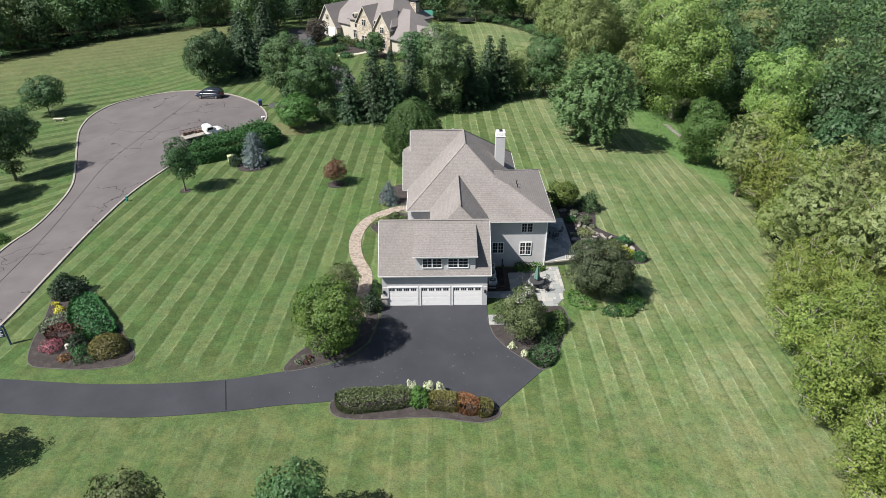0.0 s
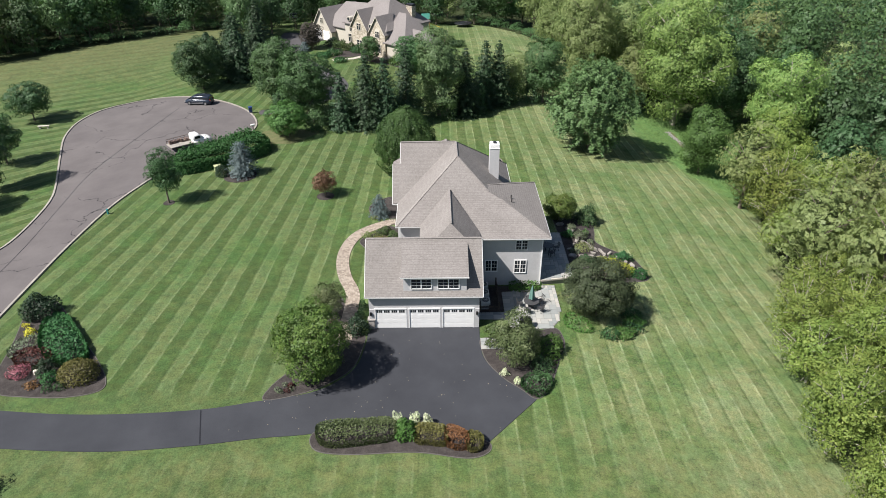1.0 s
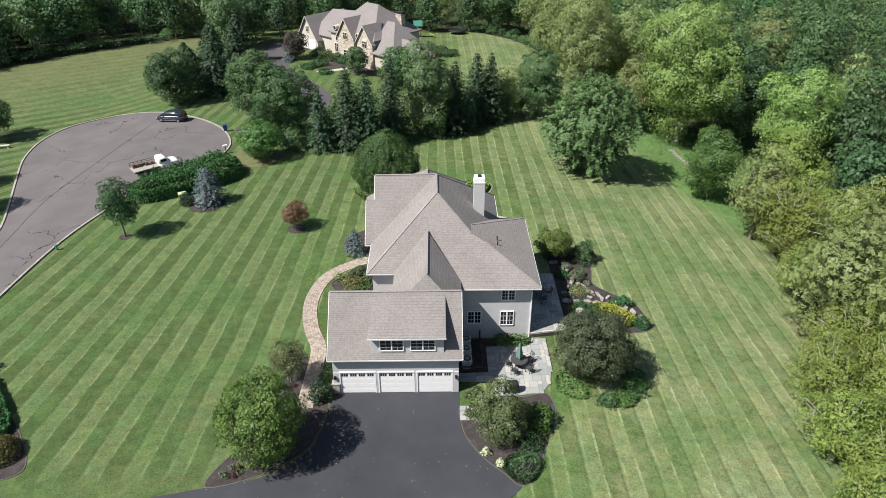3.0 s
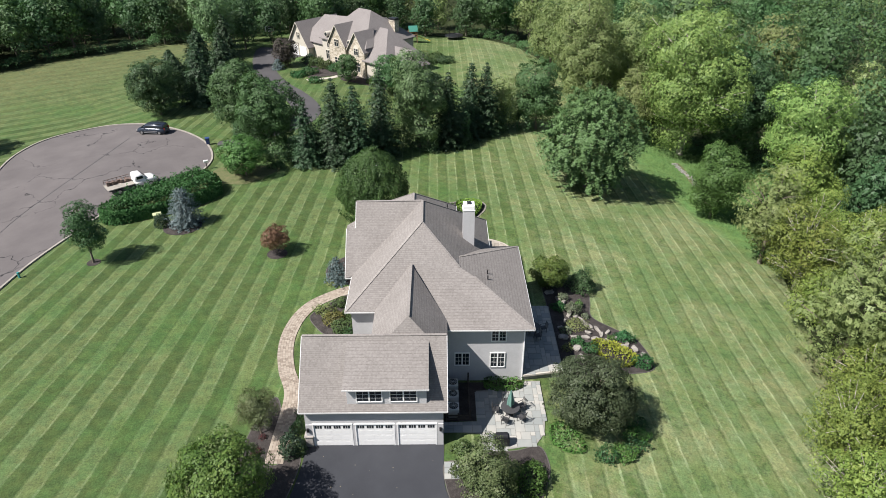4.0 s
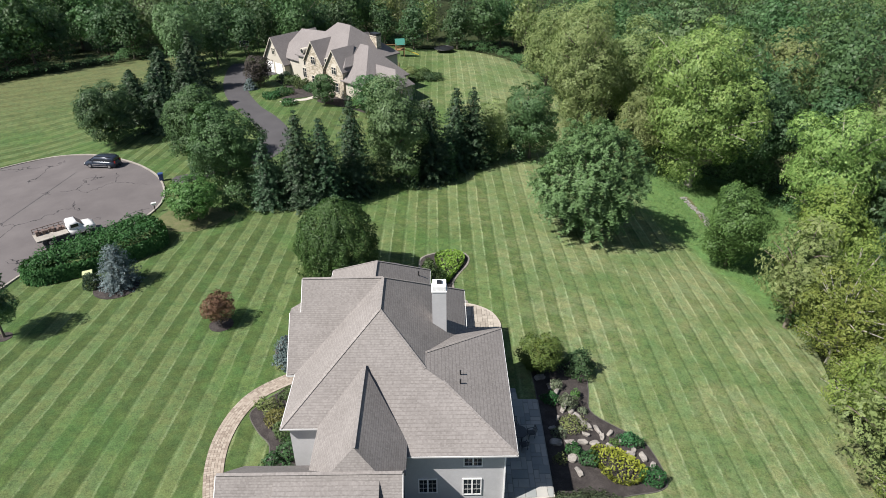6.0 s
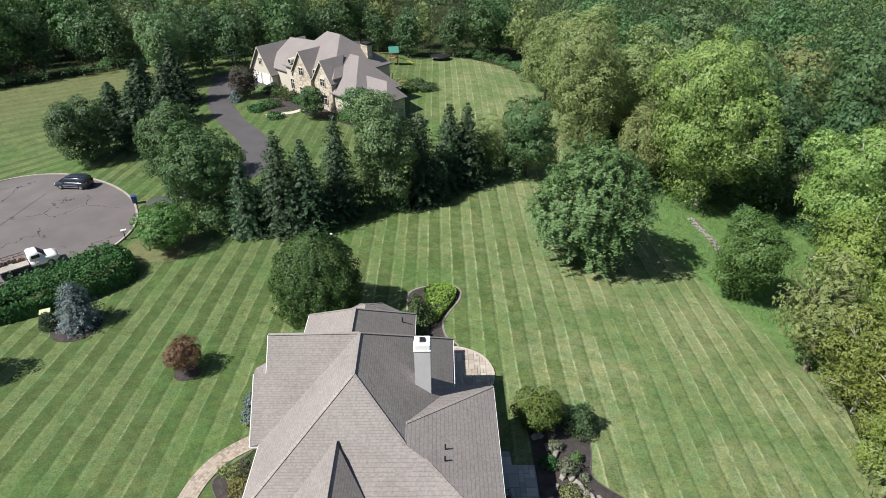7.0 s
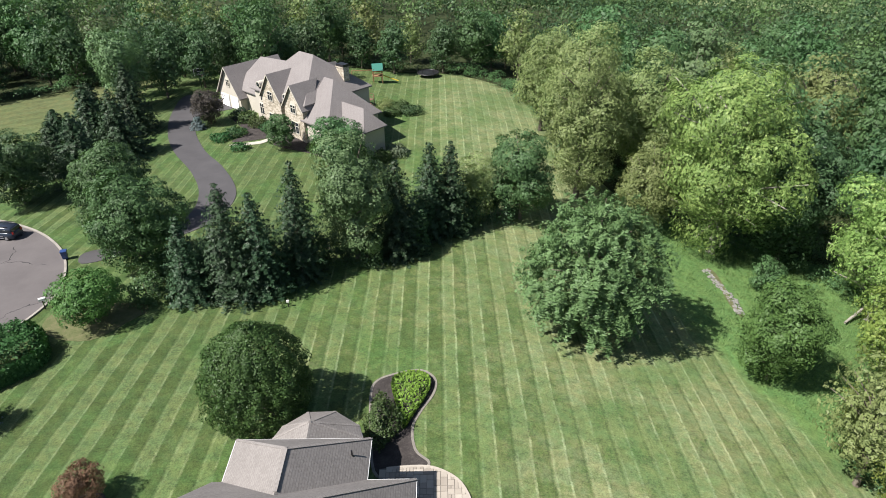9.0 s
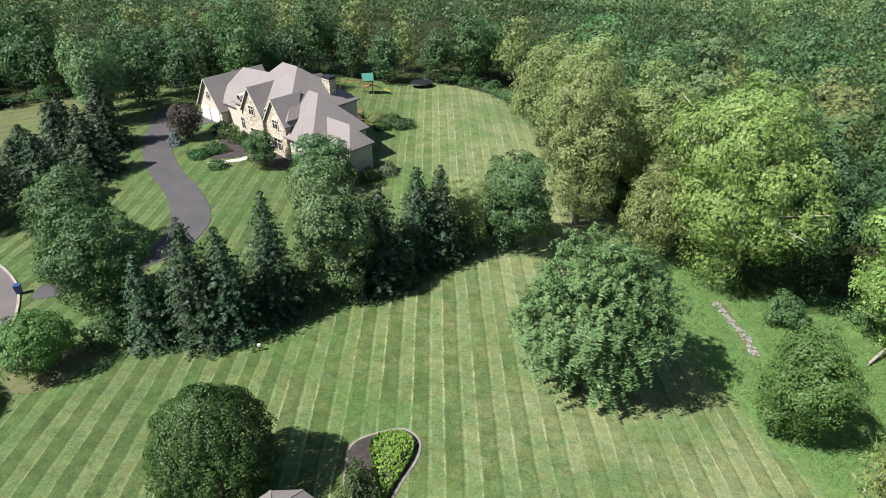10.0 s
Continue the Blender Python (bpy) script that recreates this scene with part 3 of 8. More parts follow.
def weeping_tree(name, m, rng, h, r, leaf, material, label, strands=1900, forks=16):
    """A broad tree with long arching shoots that hang to the ground, set with narrow leaves."""
    thing = empty(name, m, label, "tree")
    clumps = crown_clumps(rng, h, r, 0.4, 0.9, 0.16, 0.06)
    v, f = limbs(rng, h, 0.4, clumps, h * 0.02, forks)
    mesh_object("trunk", v, f, BARK, thing, smooth=True)
    pos, c, out = clumps
    P, N, S, A = [], [], [], []
    for i in range(strands):
        k = int(rng.integers(len(c)))
        d = out[k] + rng.normal(size=3) * 0.35
        d[2] = max(d[2], -0.3) + 0.35
        d /= np.linalg.norm(d)
        start = pos[k] * np.array([0.93, 0.93, 0.98]) + rng.normal(size=3) * 0.55 * c[k]
        ln = rng.uniform(0.9, 2.6)
        num = int(ln * 15)
        t = np.sort(rng.uniform(0.0, 1.0, num))
        p = start + d * (ln * t * (1 - 0.35 * t))[:, None]
        p[:, 2] -= rng.uniform(0.2, 0.75) * ln * t ** 2
        p[:, 2] = np.maximum(p[:, 2], rng.uniform(0.2, 0.8))
        along = d * (1 - 0.7 * t)[:, None] + np.array([0, 0, -1.24]) * t[:, None] + rng.normal(size=(num, 3)) * 0.28
        n0 = np.array([d[0], d[1], 0.75]) + rng.normal(size=(num, 3)) * 0.4
        P.append(p + rng.normal(size=(num, 3)) * 0.10)
        N.append(n0)
        A.append(np.cross(along, n0))
        S.append(leaf * rng.uniform(0.65, 1.35, num))
    core = core_leaves(rng, h, r * 1.05, 0.2, 0.6, 0.06)
    P.append(core[0]), N.append(core[1]), S.append(core[2]), A.append(rng.normal(size=core[0].shape))
    me = leaf_mesh("crown", np.concatenate(P), np.concatenate(N), np.concatenate(S), rng, 0.34, np.concatenate(A))
    me.materials.append(material)
    new("crown", me).parent = thing
    return thing


def spruce(name, m, rng, h, r, leaf, material, label, group="", rows=26, low=0.25, category="tree", blunt=0.68):
    """A conifer: whorls of drooping boughs set with needle sprays."""
    thing = empty(name, m, label, category, group)
    v, f = [], []
    tube(v, f, [(0, 0, -0.3), (0, 0, h * 0.5), (0, 0, h * 0.97)], [h * 0.022, h * 0.014, 0.02], 7)
    c, nn, s, al = [], [], [], []
    for i in range(rows):
        t = (i + rng.uniform(-0.3, 0.3)) / rows
        z = low + (h - low) * t
        reach = r * (1 - t) ** blunt * (0.75 + 0.25 * min(1, t * 8 + 0.3)) * rng.uniform(0.85, 1.1)
        n = int(8 + 9 * (1 - t))
        for k in range(n):
            w = 2 * math.pi * (k + rng.uniform(-0.4, 0.4)) / n
            ln = max(reach * rng.uniform(0.72, 1.12), 0.15)
            d = np.array([math.cos(w), math.sin(w), 0.0])
            num = max(5, int(ln / leaf * 4.5))
            q = rng.uniform(0.15, 1.0, num)
            sag = -0.30 * ln * q ** 1.3 + 0.12 * ln * q ** 3
            p = d * (ln * q)[:, None] + np.array([0, 0, z])
            p[:, 2] += sag
            side = np.array([-d[1], d[0], 0])
            p += side * (rng.uniform(-1, 1, num) * 0.26 * ln * (1.05 - q))[:, None] + rng.normal(size=(num, 3)) * 0.05
            c.append(p)
            nn.append(np.tile([d[0] * 0.75, d[1] * 0.75, 0.75], (num, 1)) + rng.normal(size=(num, 3)) * 0.3)
            al.append(np.tile(d, (num, 1)) + side * rng.uniform(-0.8, 0.8, (num, 1)) + rng.normal(size=(num, 3)) * 0.15)
            s.append(leaf * rng.uniform(0.7, 1.4, num))
            if k % 3 == 0 and ln > 0.8:
                tube(v, f, [(0, 0, z), tuple(d * ln * 0.55 + np.array([0, 0, z - 0.12 * ln]))], [0.035, 0.012], 4)
    mesh_object("trunk", v, f, BARK, thing, smooth=True)
    nn_all = np.concatenate(nn)
    along = np.cross(np.concatenate(al), nn_all)
    me = leaf_mesh("crown", np.concatenate(c), nn_all, np.concatenate(s), rng, 0.5, along)
    me.materials.append(material)
    new("crown", me).parent = thing
    return thing


def shrub(name, m, rng, rx, ry, h, leaf, density, material, label, group="", lumps=0.12, category="shrub", stems=5):
    """A rounded shrub: leaves over an uneven mound, on short stems."""
    thing = empty(name, m, label, category, group)
    leaf, density = leaf * 0.85, density * 1.5
    k = int(density * 2.2 * math.pi * (rx + ry) / 2 * (h + (rx + ry) / 4))
    d = ball_points(rng, k)
    d[:, 2] = np.abs(d[:, 2]) * 1.0
    ph = rng.uniform(0, 9, 3)
    wob = 1 + lumps * (np.sin(d[:, 0] * 5 + ph[0]) + np.sin(d[:, 1] * 6 + ph[1]) + np.sin(d[:, 2] * 7 + ph[2]))
    rad = rng.uniform(0.6, 1.05, k) ** 0.5 * wob
    p = np.stack([d[:, 0] * rx * rad, d[:, 1] * ry * rad, 0.08 + np.abs(d[:, 2]) ** 0.8 * h * rad * 0.95], axis=1)
    nn = d * np.array([1, 1, 1.2]) + rng.normal(size=(k, 3)) * 0.6
    me = leaf_mesh("foliage", p, nn, leaf * rng.uniform(0.6, 1.4, k), rng)
    me.materials.append(material)
    new("foliage", me).parent = thing
    for i in range(stems):
        v, f = [], []
        w = rng.uniform(0, 6.28)
        tube(v, f, [(0.08 * math.cos(w), 0.08 * math.sin(w), -0.1), (rx * 0.5 * math.cos(w), ry * 0.5 * math.sin(w), h * 0.6)], [0.03, 0.012], 5)
        mesh_object("stem", v, f, BARK, thing)
    return thing


def on_ground(x, y, turn=0.0, scale=1.0, dz=0.0):
    return Matrix.Translation((x, y, height(x, y) + dz)) @ Matrix.Rotation(radians(turn), 4, "Z") @ Matrix.Diagonal((scale, scale, scale, 1))


# ---- ground, road and drives ----
def make_ground():
    xs = list(np.arange(-150, 150.1, 2.0))
    ys = list(np.arange(-60, 230.1, 2.0))
    xs = [-3000, -1200, -500, -260] + xs + [260, 500, 1200, 3000]
    ys = [-3000, -900, -300, -120] + ys + [330, 600, 1400, 3000]
    verts = [(x, y, height(x, y)) for y in ys for x in xs]
    w = len(xs)
    faces = [(j * w + i, j * w + i + 1, (j + 1) * w + i + 1, (j + 1) * w + i) for j in range(len(ys) - 1) for i in range(w - 1)]
    return tagged(mesh_object("ground", verts, faces, LAWN, smooth=True), "striped mown green lawn falling away east of the house", "lawn", kind="structure")


make_ground()
KERB_WEST = [(-49.5, -40), (-49.0, -20), (-48.6, 0), (-48.2, 12), (-47.1, 17), (-47.2, 22.6), (-47.9, 27.5), (-49.6, 32.3), (-54.6, 43.6), (-58.0, 52), (-59.3, 60), (-57.5, 66.5), (-51.5, 70.0), (-45.3, 69.9), (-39.6, 67.6), (-34.6, 64.4), (-30.3, 59.6), (-27.6, 53.2), (-28.0, 47.8), (-30.4, 43.6), (-34.9, 38.6), (-37.0, 32.0), (-38.8, 24.5), (-39.6, 15), (-39.8, 6.8), (-39.9, 0), (-40.2, -5), (-40.9, -20), (-41.4, -40)]
ROAD_EDGE = curve_through(KERB_WEST, False, 5)
tagged(sheet("road", ROAD_EDGE, 0.03, ROAD, 2.0), "worn grey asphalt cul-de-sac with dark sealed cracks", "road", kind="structure")


def ribbon(name, line, width, low, high, material, parent=None, flat=None):
    """A low kerb or edging of square section along a line."""
    v, f = [], []
    n = len(line)
    for i, p in enumerate(line):
        a, b = Vector(line[max(i - 1, 0)]), Vector(line[min(i + 1, n - 1)])
        d = (b - a).normalized()
        s = Vector((-d.y, d.x)) * width / 2
        for q, z in ((s, low), (s, high), (-s, high), (-s, low)):
            x, y = p[0] + q.x, p[1] + q.y
            v.append((x, y, (height(x, y) if flat is None else flat) + z))
    for i in range(n - 1):
        for k in range(4):
            f.append((4 * i + k, 4 * i + (k + 1) % 4, 4 * i + 4 + (k + 1) % 4, 4 * i + 4 + k))
    f += [(0, 1, 2, 3), (4 * n - 4, 4 * n - 3, 4 * n - 2, 4 * n - 1)]
    return mesh_object(name, v, f, material, parent)


tagged(ribbon("kerb", ROAD_EDGE, 0.24, -0.2, 0.15, KERB), "pale concrete kerb round the cul-de-sac", "kerb", kind="structure")

DRIVE_EDGE = curve_through([(-41.0, -9.6), (-36, -9.7), (-28.8, -10.4), (-23.2, -10.5), (-17.3, -10.1), (-13.3, -9.3), (-9.2, -8.4), (-6.9, -6.9), (-5.7, -5.2), (-5.25, -3.0), (-5.1, -1.2)], False, 4) + [(-5.05, 0.0), (5.0, 0.0)] + curve_through([(4.95, -1.5), (5.0, -3.6), (5.5, -5.2), (6.6, -6.9), (7.8, -8.1), (9.0, -9.4)], False, 3) + [(4.95, -13.7)] + curve_through([(2.7, -12.6), (0.4, -11.7), (-2.3, -11.4), (-6.0, -11.8), (-8.1, -12.7), (-12.1, -13.1), (-16.3, -13.7), (-21.9, -14.2), (-27.1, -14.1), (-33.9, -13.6), (-41.0, -13.2)], False, 4)
tagged(sheet("driveway", DRIVE_EDGE, 0.04, DRIVE, 1.5), "freshly sealed dark asphalt driveway up to the garage", "driveway", kind="structure")


# ---- main house ----
def roof_edges(name, runs, parent, material=None):
    """White fascia boards with a gutter lip along eaves and rakes, each a part."""
    for a, b in runs:
        bm = bmesh.new()
        bar(bm, (a[0], a[1], a[2] - 0.08), (b[0], b[1], b[2] - 0.08), 0.045, 0.10)
        part(name, bm, material or GUTTER, parent)


def window(parent, x0, x1, z0, z1, y, cols=2, muntins=(2, 3), depth=0.07, facing=-1):
    """A casement pair in a wall that faces the street: frame, sashes, panes and glazing bars."""
    w = new("window")
    w.parent = parent
    f = facing
    bm = bmesh.new()
    t = 0.065
    for a in ((x0 - t, z0 - t, x1 + t, z0), (x0 - t, z1, x1 + t, z1 + t), (x0 - t, z0, x0, z1), (x1, z0, x1 + t, z1)):
        add_box(bm, a[0], min(y, y + f * depth), a[1], a[2], max(y, y + f * depth), a[3])
    step_x = (x1 - x0) / cols
    for i in range(1, cols):
        add_box(bm, x0 + i * step_x - 0.05, min(y, y + f * depth), z0, x0 + i * step_x + 0.05, max(y, y + f * depth), z1)
    part("window_frame", bm, WHITE, w)
    for i in range(cols):
        a, b = x0 + i * step_x, x0 + (i + 1) * step_x
        bm = bmesh.new()
        add_box(bm, a + 0.02, min(y + f * 0.004, y + f * 0.03), z0 + 0.02, b - 0.02, max(y + f * 0.004, y + f * 0.03), z1 - 0.02)
        part("pane", bm, GLASS, w)
        for k in range(1, muntins[0]):
            xx = a + (b - a) * k / muntins[0]
            bm = bmesh.new()
            add_box(bm, xx - 0.009, min(y + f * 0.02, y + f * 0.045), z0, xx + 0.009, max(y + f * 0.02, y + f * 0.045), z1)
            part("glazing_bar", bm, WHITE, w)
        for k in range(1, muntins[1]):
            zz = z0 + (z1 - z0) * k / muntins[1]
            bm = bmesh.new()
            add_box(bm, a, min(y + f * 0.02, y + f * 0.045), zz - 0.009, b, max(y + f * 0.02, y + f * 0.045), zz + 0.009)
            part("glazing_bar", bm, WHITE, w)
    return w


def wall_prism(name, outline, z0, z1, parent, material=None):
    """Upright walls round an outline in plan."""
    bm = bmesh.new()
    lo = [bm.verts.new((x, y, z0)) for x, y in outline]
    hi = [bm.verts.new((x, y, z1)) for x, y in outline]
    n = len(outline)
    for i in range(n):
        j = (i + 1) % n
        bm.faces.new((lo[i], lo[j], hi[j], hi[i]))
    bm.faces.new(hi)
    bm.faces.new(list(reversed(lo)))
    bmesh.ops.recalc_face_normals(bm, faces=bm.faces)
    return part(name, bm, material or STUCCO, parent)


house = empty("house", pose(0, 0, 0), "large grey stucco house with brown shingled hip roofs", "house")
h1, pk = (3.3, 14.6, 10.65), (3.27, 18.45, 10.7)
le, mer, mgr = (-2.83, 8.44, 5.85), (12.08, 6.2, 5.7), (12.08, 18.7, 5.7)
c1, c2, v1 = (7.58, 10.7, 7.64), (6.4, 11.38, 8.14), (6.4, 13.02, 8.14)
lt, lb, rr, rf = (-2.6, 18.45, 10.65), (-2.83, 13.62, 5.85), (9.43, 24.03, 5.63), (9.34, 18.7, 5.7)
slab("roof", [
    [h1, le, (2.44, 8.44, 5.85), (2.44, 10.7, 7.64), c1, c2],
    [(2.44, 10.7, 7.64), (2.44, 6.2, 5.7), mer, c1],
    [mer, mgr, v1, c2, c1],
    [mgr, rf, v1],
    [h1, c2, v1, rf, rr, pk],
    [pk, rr, (-2.6, 24.03, 5.63), lt],
    [h1, pk, lb, le],
    [pk, lt, (-2.6, 16.7, 8.9), (-3.4, 16.7, 8.9), (-3.4, 13.55, 5.75), lb],
    [(-2.6, 16.7, 8.9), (-2.6, 17.2, 9.4), (-3.4, 17.2, 8.9), (-3.4, 16.7, 8.9)],
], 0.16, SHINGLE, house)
b1 = (2.3, 23.5, 8.95)
slab("rear_roof", [
    [b1, (6.52, 27.25, 5.62), (6.52, 22.0, 5.62), (2.3, 20.1, 8.95)],
    [b1, (-2.0, 27.3, 5.62), (-2.0, 22.0, 5.62), (2.3, 20.1, 8.95)],
    [b1, (6.52, 27.25, 5.62), (-2.0, 27.3, 5.62)],
], 0.16, SHINGLE, house)
bay = [(-0.6, 26.6), (-0.55, 29.5), (-0.1, 30.6), (1.43, 31.95), (3.42, 32.0), (5.25, 30.6), (5.6, 29.5), (5.6, 26.6)]
apex, back = (2.3, 29.0, 5.35), (2.35, 26.6, 5.35)
ring = [(x, y, 3.3) for x, y in bay]
slab("bay_roof", [[back, ring[0], ring[1], apex]] + [[apex, ring[i], ring[i + 1]] for i in range(1, 6)] + [[apex, ring[6], ring[7], back]], 0.14, SHINGLE, house)
slab("garage_roof", [
    [(-5.22, -0.33, 3.65), (5.23, -0.33, 3.65), (5.23, 3.52, 7.43), (-5.22, 3.52, 7.43)],
    [(-5.22, 7.37, 3.65), (5.23, 7.37, 3.65), (5.23, 3.52, 7.43), (-5.22, 3.52, 7.43)],
], 0.16, SHINGLE, house)
lk, p2 = (2.45, 4.45, 8.42), (2.44, 11.48, 8.44)
slab("link_roof", [
    [lk, p2, (-0.42, 8.4, 6.02), (-0.42, 4.6, 6.02), (0.95, 3.5, 7.17)],
    [lk, p2, (5.32, 7.0, 6.02), (5.32, 4.6, 6.02), (3.95, 3.5, 7.17)],
    [lk, (0.95, 3.5, 7.17), (0.95, 3.46, 7.42), (3.95, 3.46, 7.42), (3.95, 3.5, 7.17)],
], 0.14, SHINGLE, house)
slab("dormer_roof", [[(-2.0, -0.27, 5.68), (3.95, -0.27, 5.68), (3.95, 3.2, 7.14), (-2.0, 3.2, 7.14)]], 0.14, SHINGLE, house)
wall_prism("garage_wall", [(-4.95, 0.0), (4.95, 0.0), (4.95, 7.05), (-4.95, 7.05)], -0.4, 3.6, house)
wall_prism("wall", [(-2.4, 8.85), (5.0, 8.85), (5.0, 6.78), (11.42, 6.78), (11.42, 18.3), (9.0, 18.3), (9.0, 23.6), (6.1, 23.6), (6.1, 26.85), (-1.6, 26.85), (-1.6, 23.6), (-2.2, 23.6), (-2.2, 16.9), (-3.0, 16.9), (-3.0, 13.95), (-2.4, 13.95)], -1.2, 5.58, house)
wall_prism("link_wall", [(-0.05, 6.9), (4.95, 6.9), (4.95, 9.0), (-0.05, 9.0)], -0.3, 5.95, house)
wall_prism("bay_wall", [(x * 0.93 + 0.17, y - 0.35) for x, y in bay], -0.9, 3.2, house)
wall_prism("dormer_wall", [(-1.8, 0.06), (3.78, 0.06), (3.78, 2.9), (-1.8, 2.9)], 3.9, 5.7, house)
for x in (-4.9, 4.9):
    bm = bmesh.new()
    s = 0.05 if x < 0 else -0.05
    for f in ([(x, 0.02, 3.55), (x, 7.03, 3.55), (x, 3.52, 7.1)],):
        a = [bm.verts.new(p) for p in f]
        b = [bm.verts.new((p[0] + s, p[1], p[2])) for p in f]
        bm.faces.new(a)
        bm.faces.new(list(reversed(b)))
        for i in range(3):
            bm.faces.new((a[i], a[(i + 1) % 3], b[(i + 1) % 3], b[i]))
    bmesh.ops.recalc_face_normals(bm, faces=bm.faces)
    part("gable_wall", bm, STUCCO, house)
roof_edges("fascia", [((-5.25, -0.36, 3.65), (5.26, -0.36, 3.65)), ((-5.25, -0.36, 3.65), (-5.25, 3.52, 7.45)), ((5.26, -0.36, 3.65), (5.26, 3.52, 7.45)), ((-2.03, -0.30, 5.68), (3.98, -0.30, 5.68)),
    ((5.3, 6.17, 5.7), (12.1, 6.17, 5.7)), ((12.11, 6.17, 5.7), (12.11, 18.73, 5.7)), ((-2.86, 8.41, 5.85), (-0.4, 8.41, 5.85)), ((-2.86, 8.41, 5.85), (-2.86, 13.55, 5.85)), ((-3.43, 13.52, 5.75), (-2.85, 13.52, 5.75)), ((-3.43, 13.52, 5.75), (-3.43, 16.7, 8.9)), ((-2.63, 16.7, 8.9), (-2.63, 18.45, 10.65)),
    ((9.46, 18.7, 5.63), (9.46, 24.06, 5.63)), ((6.52, 24.06, 5.63), (9.46, 24.06, 5.63)), ((6.55, 24.1, 5.62), (6.55, 27.28, 5.62)), ((-2.03, 27.32, 5.62), (6.55, 27.28, 5.62)), ((-2.03, 24.1, 5.62), (-2.03, 27.32, 5.62))]
    + [(ring[i], ring[i + 1]) for i in range(1, 6)], house)
for a, b in ((-1.1, 0.64), (1.26, 3.08)):
    window(house, a, b, 4.3, 5.26, 0.06)
window(house, 5.96, 7.07, 1.71, 2.91, 6.78)
window(house, 8.81, 9.90, 1.51, 2.91, 6.78)
window(house, 8.85, 9.94, 4.16, 5.16, 6.78)


def garage_door(x0, x1):
    d = new("garage_door")
    d.parent = house
    for i in range(4):
        z0 = i * 0.533 + 0.01
        bm = bmesh.new()
        add_box(bm, x0, -0.03, z0, x1, 0.02, z0 + 0.52)
        for k in range(4):
            w = (x1 - x0) / 4
            a = x0 + k * w + 0.1
            if i < 3:
                add_box(bm, a, -0.034, z0 + 0.09, a + w - 0.2, -0.028, z0 + 0.43, 0.002)
        part("panel", bm, WHITE, d)
    for k in range(4):
        w = (x1 - x0) / 4
        a = x0 + k * w + 0.09
        box("pane", a, -0.036, 1.74, a + w - 0.18, -0.031, 2.02, GLASS, d)
        for q in range(1, 3):
            box("glazing_bar", a + (w - 0.18) * q / 3 - 0.012, -0.05, 1.73, a + (w - 0.18) * q / 3 + 0.012, -0.034, 2.03, WHITE, d)
    return d


for x0 in (-4.38, -1.33, 1.70):
    garage_door(x0, x0 + 2.7)
for a, b in ((-4.95, -4.38), (-1.68, -1.33), (1.37, 1.70), (4.40, 4.95)):
    box("garage_pier", a, -0.07, -0.05, b, -0.004, 2.13, STUCCO, house)
for x0 in (-4.38, -1.33, 1.70):
    box("door_head", x0 - 0.08, -0.09, 2.13, x0 + 2.78, -0.004, 2.22, WHITE, house)
    box("door_casing", x0 - 0.08, -0.085, 0.0, x0, -0.03, 2.13, WHITE, house)
    box("door_casing", x0 + 2.70, -0.085, 0.0, x0 + 2.78, -0.03, 2.13, WHITE, house)
# stone-faced foot and lantern at each end of the garage front
for x in (-4.83, 4.72):
    bm = bmesh.new()
    add_box(bm, x - 0.06, -0.2, 1.5, x + 0.1, -0.075, 1.85, 0.02)
    part("wall_lantern", bm, BLACK, house)
bm = bmesh.new()
add_box(bm, -5.08, -0.16, -0.3, -4.5, 0.35, 0.95, 0.03)
add_box(bm, -5.14, -0.21, 0.95, -4.46, 0.4, 1.05, 0.02)
part("stone_foot", bm, plain("pier_stone", (0.30, 0.28, 0.26), 0.9, 0.35, 3.0, 0.0, 0.5), house)
# pipes through the roof
for x, y, z in ((8.74, 11.86, 7.0), (8.71, 10.98, 7.0), (5.58, 25.23, 6.25)):
    bm = bmesh.new()
    bmesh.ops.create_cone(bm, cap_ends=True, segments=10, radius1=0.055, radius2=0.055, depth=0.55, matrix=Matrix.Translation((x, y, z + 0.25)))
    bmesh.ops.create_cone(bm, cap_ends=True, segments=12, radius1=0.15, radius2=0.07, depth=0.12, matrix=Matrix.Translation((x, y, z + 0.06)))
    part("vent_pipe", bm, BLACK, house)
# caps along the hips and ridges
for a, b in ((h1, pk), (h1, le), (h1, c2), (c1, mer), (pk, rr), (pk, lt), (mgr, v1), (b1, (6.52, 27.25, 5.62)), (b1, (-2.0, 27.3, 5.62)), (b1, (2.3, 20.6, 8.95)), ((-5.22, 3.52, 7.43), (5.23, 3.52, 7.43)), (lk, p2)) + tuple((apex, ring[i]) for i in range(1, 7)):
    bm = bmesh.new()
    bar(bm, (a[0], a[1], a[2] - 0.002), (b[0], b[1], b[2] - 0.002), 0.2, 0.03)
    part("ridge_cap", bm, SHINGLE_CAP, house)
# downpipe at the wing's corner
box("downpipe", 11.36, 6.67, 0.1, 11.45, 6.77, 5.5, WHITE, house)

# chimney
bm = bmesh.new()
add_box(bm, 6.85, 16.75, 6.0, 7.87, 17.75, 10.55)
ch = part("chimney", bm, STUCCO, house, "tall stucco chimney with a white cap")
bm = bmesh.new()
add_box(bm, 6.81, 16.71, 10.45, 7.91, 17.79, 10.56, 0.02)
add_box(bm, 6.86, 16.76, 10.56, 7.86, 17.74, 10.95, 0.03)
part("cap", bm, WHITE, ch)
box("flue", 7.2, 17.05, 10.95, 7.55, 17.45, 11.08, BLACK, ch)


